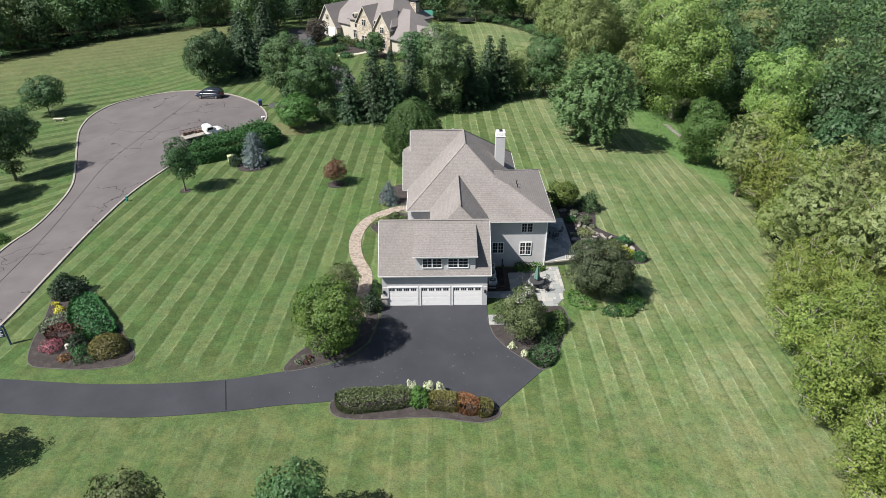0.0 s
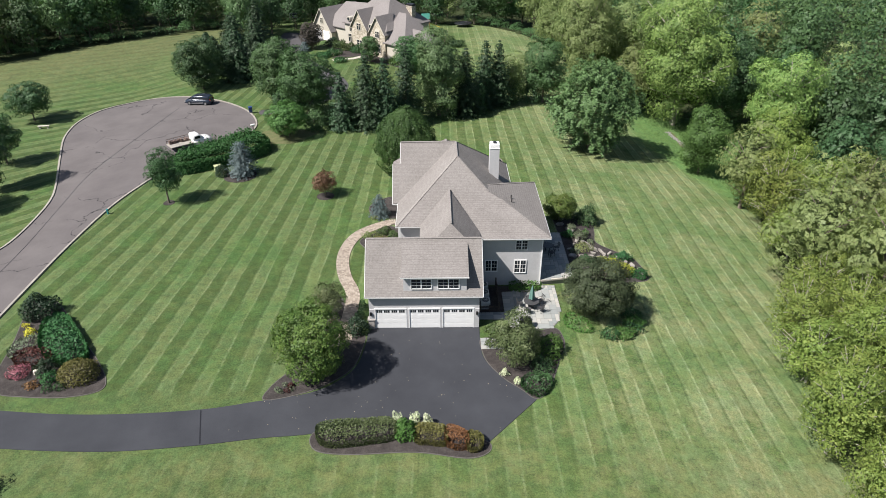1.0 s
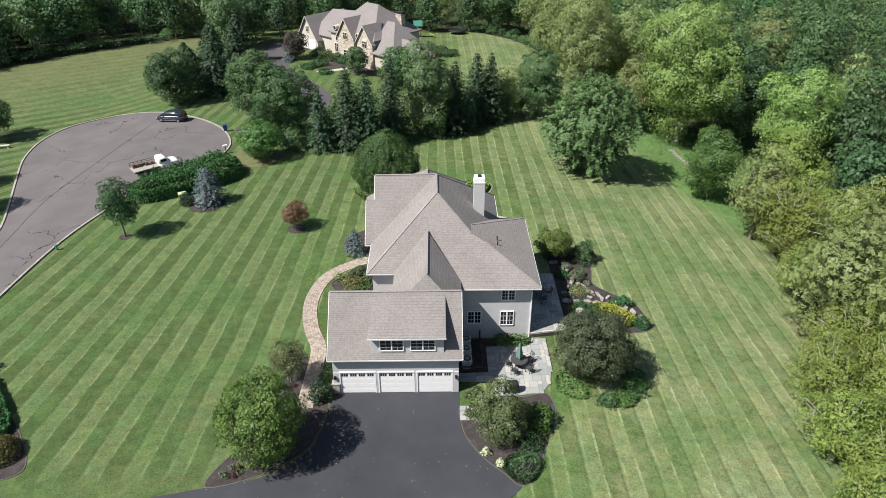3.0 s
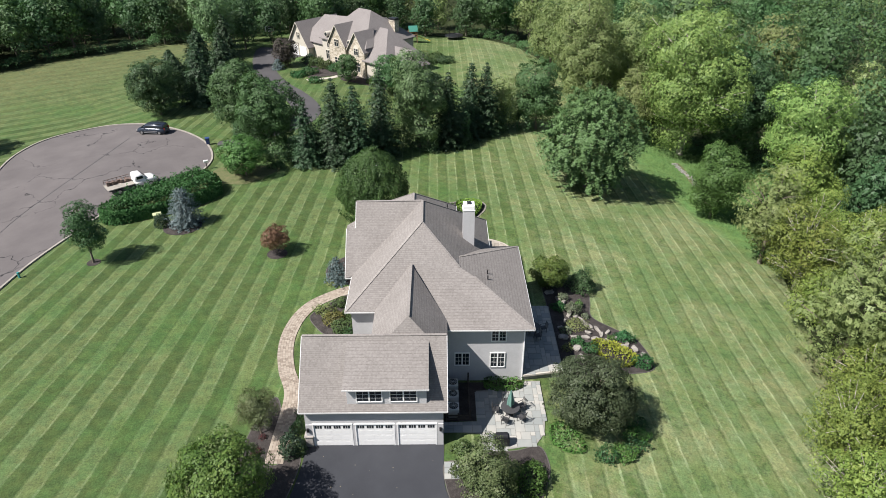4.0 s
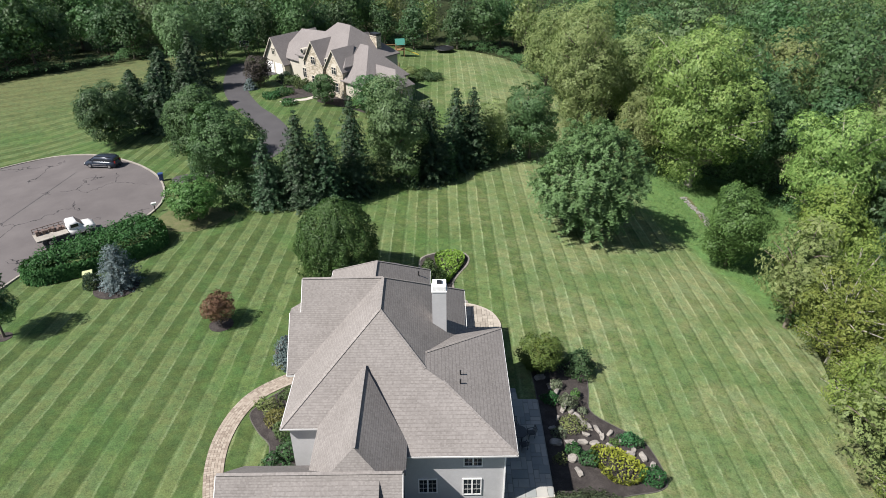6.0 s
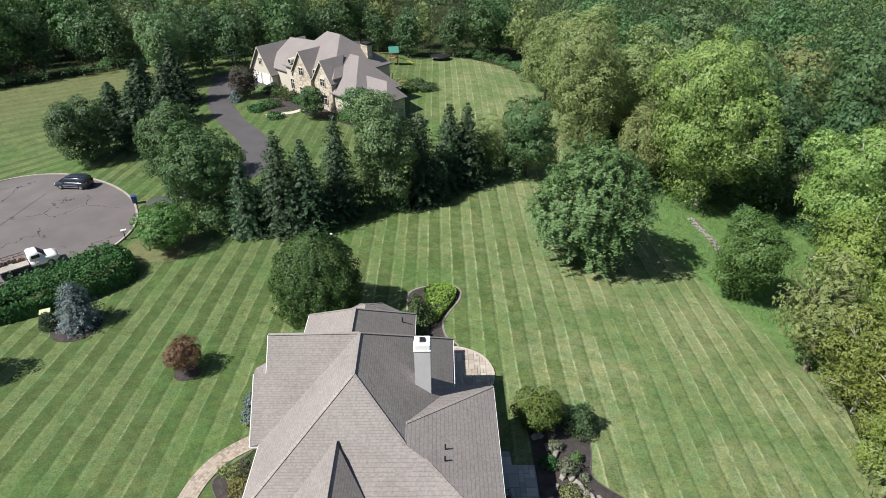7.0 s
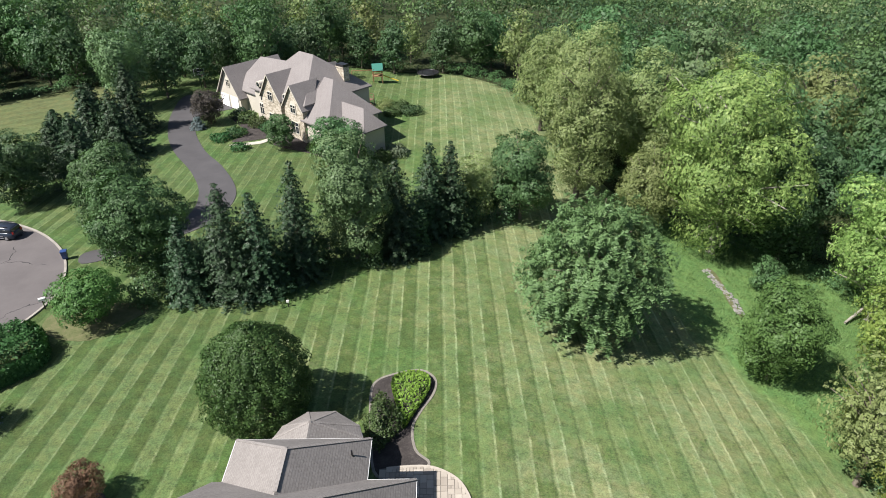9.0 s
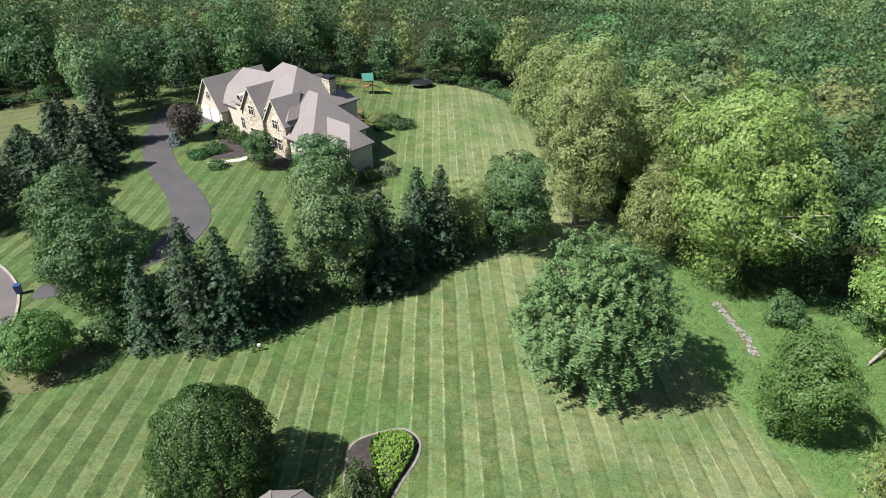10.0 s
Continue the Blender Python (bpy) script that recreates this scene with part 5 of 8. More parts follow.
def bank(name, outline, h, shoulder, leaf, density, material, label, rng, wave=0.15, category="hedge", group="", base=0.0, parent=None):
    """Foliage that fills an outline: a clipped hedge or a spreading mat, with leafy top and sides."""
    xs, ys = [p[0] for p in outline], [p[1] for p in outline]
    cx, cy = sum(xs) / len(xs), sum(ys) / len(ys)
    area = (max(xs) - min(xs)) * (max(ys) - min(ys))
    pts, nrm = [], []
    for _ in range(int(density * area)):
        x, y = rng.uniform(min(xs), max(xs)), rng.uniform(min(ys), max(ys))
        if not inside(x, y, outline):
            continue
        d = near_edge(x, y, outline)
        k = min(d / shoulder, 1.0)
        top = h * (0.25 + 0.75 * math.sin(k * math.pi / 2)) * (1 + wave * noise.noise((x * 1.3, y * 1.3, 2.0)) + wave * 0.6 * noise.noise((x * 3.1, y * 3.1, 5.0)))
        depth = rng.uniform(0.62, 1.04) if k > 0.9 else rng.uniform(0.1, 1.04)
        pts.append((x, y, height(x, y) + base + top * depth))
        nrm.append((rng.normal() * 0.6, rng.normal() * 0.6, 0.9))
    n = len(outline)
    for i in range(n):
        (xa, ya), (xb, yb) = outline[i], outline[(i + 1) % n]
        ln = math.hypot(xb - xa, yb - ya)
        for _ in range(int(density * ln * h * 0.9)):
            t = rng.uniform()
            x, y = xa + (xb - xa) * t, ya + (yb - ya) * t
            q = 0.06 * shoulder
            x, y = x + (cx - x) * q * rng.uniform(-0.5, 1), y + (cy - y) * q * rng.uniform(-0.5, 1)
            pts.append((x, y, height(x, y) + base + h * rng.uniform(0.02, 0.7)))
            nrm.append(((yb - ya) / ln + rng.normal() * 0.5, -(xb - xa) / ln + rng.normal() * 0.5, 0.4))
    P, N = np.array(pts), np.array(nrm)
    thing = empty(name, on_ground(cx, cy), label, category, group)
    P = P - np.array([cx, cy, height(cx, cy)])
    me = leaf_mesh("foliage", P, N, leaf * rng.uniform(0.6, 1.4, len(P)), rng)
    me.materials.append(material)
    new("foliage", me).parent = thing
    for i in range(0, n, max(1, n // 8)):
        v, f = [], []
        x, y = (outline[i][0] + cx) / 2 - cx, (outline[i][1] + cy) / 2 - cy
        tube(v, f, [(x, y, -0.1), (x * 1.1, y * 1.1, h * 0.6)], [0.03, 0.012], 5)
        mesh_object("stem", v, f, BARK, thing)
    return thing


def bed(name, outline, label, smooth=True, lift=0.035, material=None, edge=True, pale=False):
    line = curve_through(outline, True, 5) if smooth else outline
    b = tagged(sheet(name, line, lift, material or MULCH, 0.8, rough=0.05), label, "garden bed", kind="structure")
    if edge:
        ribbon("edging", line + line[:1], 0.2 if pale else 0.07, -0.1, lift + 0.012, PALE_EDGING if pale else EDGING, b)
    return b


JOINT = plain("stone_joints", (0.17, 0.155, 0.135), 0.95, 0.2, 3.0)
PALE_EDGING = plain("pale_edging_stone", (0.19, 0.175, 0.150), 0.9, 0.3, 2.0)
EDGING = plain("edging_stone", (0.088, 0.082, 0.074), 0.9, 0.25, 2.0)
LEAF_JUNIPER = leaf_material("needle_juniper", (0.022, 0.058, 0.022), (0.055, 0.115, 0.042))
LEAF_HEDGE = leaf_material("needle_hedge", (0.017, 0.054, 0.015), (0.050, 0.112, 0.031), None, 0.6, 9.0, 0.37)
LEAF_TEAL = leaf_material("needle_teal", (0.018, 0.070, 0.022), (0.050, 0.138, 0.044), None, 0.6, 9.0, 0.36)
LEAF_YEW = leaf_material("needle_yew", (0.014, 0.032, 0.018), (0.040, 0.068, 0.036), None, 0.5, 10.0, 0.34)
LEAF_BARBERRY = leaf_material("leaf_barberry", (0.038, 0.013, 0.013), (0.095, 0.030, 0.030), None, 0.5, 10.0, 0.34)
LEAF_PINK = leaf_material("flower_pink", (0.22, 0.055, 0.075), (0.44, 0.17, 0.20))
LEAF_YELLOW = leaf_material("flower_yellow", (0.45, 0.38, 0.03), (0.65, 0.58, 0.08))
LEAF_GOLD = leaf_material("leaf_gold", (0.120, 0.160, 0.022), (0.310, 0.350, 0.050), None, 0.5, 10.0, 0.36)
LEAF_GOLDGREEN = leaf_material("leaf_gold_green", (0.085, 0.150, 0.022), (0.190, 0.270, 0.045), None, 0.5, 10.0, 0.36)
LEAF_GOLDEN = leaf_material("leaf_golden_olive", (0.070, 0.078, 0.024), (0.165, 0.150, 0.050), None, 0.5, 10.0, 0.34)
LEAF_ORANGE = leaf_material("leaf_orange", (0.13, 0.068, 0.028), (0.27, 0.145, 0.065), None, 0.5, 10.0, 0.34)
LEAF_WHITE = leaf_material("flower_white", (0.36, 0.40, 0.20), (0.62, 0.64, 0.48))
LEAF_FRESH = leaf_material("leaf_fresh", (0.040, 0.100, 0.020), (0.095, 0.180, 0.045))
LEAF_ISLAND = leaf_material("leaf_island", (0.050, 0.078, 0.030), (0.122, 0.150, 0.066), None, 0.5, 10.0, 0.34)
LEAF_GREY = leaf_material("leaf_grey_green", (0.09, 0.12, 0.07), (0.17, 0.20, 0.13))
ROCK = plain("field_stone", (0.24, 0.222, 0.20), 0.9, 0.55, 2.4, 0.0, 0.8)


def make_beds():
    bed("road_bed", [(-37.4, 1.6), (-38.3, 4.4), (-36.2, 4.9), (-33.6, 2.4), (-30.2, -1.6), (-28.4, -3.6), (-26.3, -6.4), (-26.2, -7.9), (-28.6, -8.6), (-32, -8.5), (-34.6, -7.9), (-35.8, -5.2), (-36.4, -2.0)], "dark mulch bed with shrubs beside the road")
    bed("drive_bed", [(-5.35, -1.2), (-5.45, -3.2), (-5.95, -5.3), (-7.1, -6.75), (-9.3, -8.25), (-12.6, -9.15), (-12.3, -7.4), (-10.7, -4.9), (-9.9, -2.0), (-9.6, 1.0), (-9.2, 3.4), (-8.4, 5.0), (-7.7, 3.5), (-7.6, 1.0), (-7.7, -1.5), (-6.9, -1.8), (-6.4, -0.8)], "mulch bed round the maple beside the driveway")
    bed("island_bed", [(-8.2, -12.7), (-7.8, -14.3), (-5.2, -14.75), (-0.5, -14.6), (3.2, -15.2), (4.8, -14.7), (4.85, -13.7), (2.7, -12.75), (0.4, -11.75), (-2.3, -11.5), (-6.0, -11.9)], "mulch bed with clipped hedges at the edge of the driveway")
    bed("patio_bed", [(5.1, -3.7), (5.6, -5.3), (6.7, -7.0), (7.9, -8.2), (9.0, -9.3), (10.2, -8.2), (11.4, -5.2), (12.3, -3.0), (12.4, -1.6), (11.9, -0.3), (10.2, -0.7), (8.0, -0.9), (7.4, -1.7), (5.1, -1.7)], "mulch bed between the driveway and the patio")
    bed("front_bed", [(-4.0, 19.0), (-5.4, 18.2), (-6.9, 16.6), (-7.4, 15.4), (-6.3, 13.6), (-5.2, 12.3), (-5.1, 10.4), (-5.3, 8.8), (-2.3, 8.6), (-2.3, 16.8)], "mulch bed with low shrubs at the front entry")
    bed("spruce_bed", [(-3.2, 21.2), (-5.2, 21.1), (-6.8, 22.4), (-6.9, 24.4), (-5.4, 26.2), (-3.4, 27.4), (-2.2, 30.0), (-1.8, 24.0)], "mulch bed beside the house")
    bed("rock_bed", [(15.2, 21.6), (17.6, 22.2), (19.6, 21.2), (19.5, 18.6), (19.2, 16.2), (21.1, 14.6), (22.8, 13.4), (23.5, 10.2), (22.8, 9.0), (20.4, 8.3), (18.2, 7.6), (15.2, 7.6), (15.0, 12.0), (15.05, 18.0)], "mulch bed with boulders stepping down the slope")
    bed("back_bed", [(6.4, 29.0), (5.6, 33.0), (5.2, 37.6), (5.6, 39.3), (7.2, 40.2), (9.2, 40.6), (10.4, 39.4), (10.3, 37.6), (9.3, 35.5), (8.7, 33.7), (9.0, 31.4), (10.0, 30.2), (9.2, 29.5)], "curving mulch bed behind the house", pale=True)
    bed("utility_bed", [(5.0, 2.2), (7.45, 2.3), (7.6, 5.5), (12.0, 5.8), (11.4, 6.5), (5.05, 6.5)], "narrow mulch strip along the house wall", smooth=False, lift=0.03, edge=False)
    for x, y, r in ((-32.05, 25.5, 0.7), (-12.85, 27.0, 1.1), (-25.2, 33.4, 2.2)):
        bed("tree_ring", [(x + r * math.cos(a), y + r * math.sin(a)) for a in np.linspace(0, 6.28, 9)[:-1]], "small ring of mulch round a trunk", edge=False)

    # plants of the road bed
    rng = R(200)
    shrub("yew", on_ground(-36.0, 2.4), rng, 1.55, 1.45, 2.3, 0.22, 70, LEAF_YEW, "rounded black-green yew beside the road")
    bank("juniper", curve_through([(-34.9, 0.6), (-33.8, 2.0), (-31.8, 0.2), (-29.5, -2.6), (-28.9, -4.3), (-30.6, -4.8), (-33.2, -3.2)], True, 3), 0.95, 1.2, 0.24, 130, LEAF_TEAL, "spreading blue-green juniper filling the road bed", rng, 0.3, "shrub")
    shrub("flower_clump", on_ground(-35.6, -0.4), rng, 0.55, 0.5, 0.5, 0.16, 90, LEAF_YELLOW, "bright yellow flower clump in the road bed", category="flowers")
    shrub("flower_clump", on_ground(-36.5, 0.6), rng, 0.35, 0.3, 0.35, 0.14, 90, LEAF_YELLOW, "small yellow flower clump", category="flowers")
    bank("grey_mat", curve_through([(-35.9, -1.2), (-34.6, -0.8), (-34.3, -2.6), (-35.2, -4.0), (-36.2, -3.0)], True, 3), 0.5, 0.7, 0.2, 60, LEAF_GREY, "low grey-green mat of foliage", rng, 0.2, "shrub")
    bank("barberry", curve_through([(-34.9, -3.5), (-33.4, -2.9), (-32.0, -3.6), (-31.9, -4.6), (-33.4, -5.0), (-34.8, -4.6)], True, 3), 0.95, 0.7, 0.2, 75, LEAF_BARBERRY, "dark red barberry in the road bed", rng, 0.2, "shrub")
    shrub("flower_clump", on_ground(-33.6, -5.9), rng, 0.95, 0.9, 0.8, 0.16, 80, LEAF_PINK, "pink flowering clump in the road bed", category="flowers")
    shrub("shrub", on_ground(-31.6, -5.4), rng, 1.0, 0.9, 1.0, 0.18, 70, LEAF_YEW, "dark green mounded shrub in mulch")
    shrub("shrub", on_ground(-30.8, -6.6), rng, 0.8, 0.7, 0.7, 0.18, 70, LEAF_TEAL, "blue-green low shrub in mulch")
    shrub("globe_shrub", on_ground(-28.5, -6.2), rng, 1.6, 1.45, 1.6, 0.17, 95, LEAF_GOLDEN, "clipped golden-olive globe shrub", lumps=0.04)
    for x, y in ((-30.4, -7.7), (-29.5, -7.6)):
        shrub("small_shrub", on_ground(x, y), rng, 0.5, 0.45, 0.5, 0.14, 90, LEAF_JUNIPER, "small round green shrub")
    shrub("small_shrub", on_ground(-31.9, -7.3), rng, 0.6, 0.5, 0.4, 0.15, 80, LEAF_ORANGE, "low brownish perennial clump")
    # island hedges
    bank("hedge", curve_through([(-7.8, -12.4), (-6.2, -11.95), (-4.2, -11.9), (-2.6, -11.75), (-2.0, -12.4), (-2.1, -13.5), (-4.0, -13.9), (-6.6, -14.2), (-7.7, -13.6)], True, 3), 1.1, 0.32, 0.13, 260, LEAF_ISLAND, "clipped grey-olive hedge at the drive's edge", rng, 0.05)
    bank("hedge", curve_through([(-0.6, -12.5), (0.6, -12.4), (1.75, -12.7), (1.75, -14.1), (0.5, -14.0), (-0.5, -13.8)], True, 3), 1.05, 0.32, 0.13, 260, LEAF_GOLDEN, "clipped olive hedge at the drive's edge", rng, 0.08)
    bank("hedge", curve_through([(1.8, -12.6), (2.9, -12.9), (3.4, -13.5), (3.2, -14.5), (1.8, -14.2)], True, 3), 1.05, 0.32, 0.13, 260, LEAF_ORANGE, "clipped hedge turned orange-brown", rng, 0.1)
    bank("hedge", curve_through([(3.35, -13.2), (4.2, -13.3), (4.5, -14.0), (4.1, -14.7), (3.3, -14.6)], True, 3), 1.0, 0.32, 0.13, 260, LEAF_GOLDEN, "clipped olive hedge at the drive's end", rng, 0.08)
    shrub("hydrangea", on_ground(-1.25, -12.9), rng, 0.75, 0.85, 1.3, 0.30, 55, LEAF_FRESH, "bright green broad-leaved perennial between the hedges")
    for x, y in ((-1.95, -11.75), (-0.55, -11.65), (0.35, -11.95)):
        shrub("hydrangea", on_ground(x, y), rng, 0.40, 0.38, 1.0, 0.15, 90, LEAF_WHITE, "white flowering hydrangea behind the hedges", "white hydrangeas")
    # maple bed
    shrub("shrub", on_ground(-6.0, -0.6), rng, 1.05, 1.0, 1.55, 0.2, 70, LEAF_YEW, "dark rounded shrub at the garage corner")
    shrub("shrub", on_ground(-6.0, 1.4), rng, 0.55, 0.6, 0.9, 0.18, 70, LEAF_JUNIPER, "green shrub beside the garage wall")
    shrub("shrub", on_ground(-5.9, 3.0), rng, 0.5, 0.6, 0.8, 0.18, 70, LEAF_JUNIPER, "green shrub beside the garage wall")
    for i in range(7):
        shrub("perennial", on_ground(-11.3 + rng.uniform(-0.9, 0.9), -8.0 + rng.uniform(-0.55, 0.55)), rng, 0.28, 0.28, 0.3, 0.12, 90, LEAF_BARBERRY if i % 2 else LEAF_GREY, "small dull purple perennial in mulch", "perennials", category="plant", stems=2)
    for i in range(9):
        shrub("perennial", on_ground(-8.9 + rng.uniform(-0.6, 0.7), 0.6 + rng.uniform(-3.2, 3.6)), rng, 0.3, 0.3, 0.35, 0.12, 80, LEAF_BARBERRY if i % 3 == 0 else LEAF_GREY, "small perennial in the walk-side mulch", "perennials", category="plant", stems=2)
    # patio bed
    shrub("hydrangea", on_ground(6.7, -6.5), rng, 0.36, 0.34, 0.6, 0.15, 90, LEAF_WHITE, "cream flowering hydrangea by the driveway", "white hydrangeas")
    shrub("hydrangea", on_ground(7.7, -7.5), rng, 0.36, 0.32, 0.55, 0.15, 90, LEAF_WHITE, "cream flowering hydrangea by the driveway", "white hydrangeas")
    bank("juniper", curve_through([(7.9, -8.0), (8.6, -6.9), (10.2, -6.9), (10.4, -8.0), (9.2, -9.2)], True, 3), 0.9, 0.9, 0.2, 120, LEAF_JUNIPER, "spreading grey-green juniper by the driveway", rng, 0.3, "shrub")
    shrub("shrub", on_ground(10.8, -3.6), rng, 1.35, 1.4, 1.5, 0.24, 55, LEAF_FRESH, "bright green shrub in the patio bed")
    shrub("shrub", on_ground(9.9, -5.8), rng, 1.0, 0.9, 1.1, 0.22, 55, LEAF_DARK, "dark shrub in the patio bed")
    shrub("shrub", on_ground(6.2, -2.6), rng, 0.9, 0.7, 0.9, 0.2, 55, LEAF_BOX, "olive shrub beside the paved landing")
    shrub("shrub", on_ground(6.3, -0.6), rng, 0.8, 0.6, 0.8, 0.2, 55, LEAF_BOX, "dull green shrub by the garage side")
    for i in range(5):
        a = -1.5 + i * 0.42
        shrub("shrub", on_ground(16.6 + 3.1 * math.cos(a), 1.8 + 2.9 * math.sin(a)), rng, 1.0, 0.9, 0.7, 0.22, 50, LEAF_FRESH if i % 2 else LEAF_JUNIPER, "low green ground cover under the dark tree", "ground cover")
    bank("ground_cover", curve_through([(12.9, 1.3), (13.0, -0.1), (14.2, -0.9), (15.4, -0.6), (15.0, 1.0), (13.8, 2.2)], True, 3), 0.55, 0.7, 0.22, 55, LEAF_FRESH, "bright green ground cover beside the patio", rng, 0.25, "shrub")
    bank("foundation_shrub", curve_through([(8.3, 5.9), (9.4, 5.4), (10.9, 5.5), (11.5, 6.1), (10.8, 6.45), (8.6, 6.45)], True, 3), 1.0, 0.5, 0.24, 75, LEAF_FRESH, "leafy green shrub against the house wall", rng, 0.3, "shrub")
    # front bed
    for x, y, r, h, m in ((-6.7, 16.4, 0.6, 0.7, LEAF_OLIVE), (-5.8, 16.0, 0.9, 0.9, LEAF_OLIVE), (-5.0, 14.8, 1.0, 1.0, LEAF_GOLDEN), (-4.7, 17.4, 0.8, 0.8, LEAF_BOX), (-3.6, 15.6, 0.9, 1.1, LEAF_BOX), (-4.0, 13.4, 1.0, 1.2, LEAF_BOX), (-3.4, 11.6, 1.1, 1.3, LEAF_JUNIPER), (-4.6, 10.6, 0.8, 0.9, LEAF_JUNIPER), (-3.4, 9.6, 0.8, 0.9, LEAF_JUNIPER)):
        shrub("shrub", on_ground(x, y), rng, r, r * 0.9, h, 0.2, 65, m, "rounded shrub in the entry bed", "entry shrubs")
    shrub("small_shrub", on_ground(-6.1, 20.9), rng, 0.6, 0.5, 0.5, 0.18, 70, LEAF_OLIVE, "small yellow-green shrub by the walk")
    # rock bed
    tree("laurel", on_ground(15.8, 20.6), rng, 3.5, 2.35, 0.0, 0.4, 0.15, LEAF_MAPLE, "bushy olive-green shrub at the terrace corner", category="shrub")
    shrub("shrub", on_ground(19.0, 20.9), rng, 1.5, 1.3, 2.0, 0.24, 60, LEAF_DARK, "dark blue-green shrub beside the boulders")
    for x, y, r, h, m in ((17.4, 16.6, 0.8, 1.1, LEAF_GREY), (16.1, 17.0, 0.7, 0.7, LEAF_TEAL), (17.4, 14.4, 1.1, 0.6, LEAF_OLIVE), (21.5, 13.3, 0.75, 0.75, LEAF_TEAL), (22.2, 13.1, 0.5, 0.6, LEAF_JUNIPER), (22.4, 9.9, 1.0, 0.7, LEAF_TEAL), (18.0, 11.1, 0.8, 0.8, LEAF_JUNIPER), (17.0, 11.9, 0.6, 0.6, LEAF_TEAL), (15.9, 10.9, 0.5, 0.5, LEAF_OLIVE), (16.8, 18.6, 0.5, 0.8, LEAF_GREY), (18.2, 17.6, 0.45, 0.7, LEAF_LIME), (18.5, 16.0, 0.4, 0.4, LEAF_GREY), (16.2, 13.6, 0.6, 0.35, LEAF_GREY), (20.3, 12.9, 0.4, 0.4, LEAF_LIME)):
        shrub("shrub", on_ground(x, y), rng, r, r * 0.9, h, 0.2, 65, m, "low mounded shrub among boulders", "rock garden shrubs")
    bank("golden_shrub", curve_through([(18.3, 12.0), (19.8, 12.2), (21.3, 11.4), (22.0, 10.3), (21.2, 9.3), (19.6, 9.2), (18.6, 10.4)], True, 3), 0.9, 0.8, 0.2, 75, LEAF_GOLD, "bright golden-green spreading shrub", rng, 0.3, "shrub")
    shrub("shrub", on_ground(6.4, 33.6), rng, 1.3, 2.2, 2.4, 0.22, 60, LEAF_BOX, "upright grey-green shrub behind the house")
    bank("low_shrub", curve_through([(6.9, 39.2), (9.0, 40.0), (10.0, 38.9), (9.7, 37.2), (8.8, 35.2), (8.0, 33.6), (7.4, 36.0)], True, 3), 0.8, 0.7, 0.2, 130, LEAF_GOLDGREEN, "yellow-green shrub in the curving back bed", rng, 0.3, "shrub")
    # hedge by the cul-de-sac
    bank("juniper_hedge", curve_through([(-35.3, 35.0), (-33.4, 33.6), (-30.2, 35.0), (-26.6, 37.0), (-23.2, 40.8), (-23.6, 43.4), (-26.0, 45.4), (-28.0, 44.6), (-30.4, 41.6), (-33.4, 38.6)], True, 3), 2.6, 1.0, 0.28, 110, LEAF_HEDGE, "wide spreading dark green juniper hedge by the cul-de-sac", rng, 0.3)
    shrub("globe_shrub", on_ground(-27.6, 33.5), rng, 0.95, 0.95, 1.5, 0.18, 80, LEAF_YEW, "small dark globe shrub beside the blue spruce", lumps=0.03)
    shrub("shrub", on_ground(-50.4, 14.0), rng, 1.7, 1.3, 1.1, 0.24, 55, LEAF_FRESH, "low bright green shrub at the road's far side")


make_beds()


def boulder(name, m, rng, sx, sy, sz, label, material=None, group="boulders"):
    bm = bmesh.new()
    bmesh.ops.create_icosphere(bm, subdivisions=2, radius=0.72)
    ph = rng.uniform(0, 9, 3)
    for v in bm.verts:
        k = 1 + 0.45 * noise.noise(Vector(v.co) * 1.4 + Vector(ph)) + 0.25 * noise.noise(Vector(v.co) * 3.5 + Vector(ph))
        q = Vector((max(min(v.co.x, 0.55), -0.6), max(min(v.co.y, 0.5), -0.55), max(min(v.co.z, 0.42), -0.4)))
        v.co = Vector((q.x * sx * k * 1.2, q.y * sy * k * 1.2, q.z * sz * k + sz * 0.25))
    ob = part(name, bm, material or ROCK, None)
    ob.matrix_world = m
    return tagged(ob, label, "boulder", group)


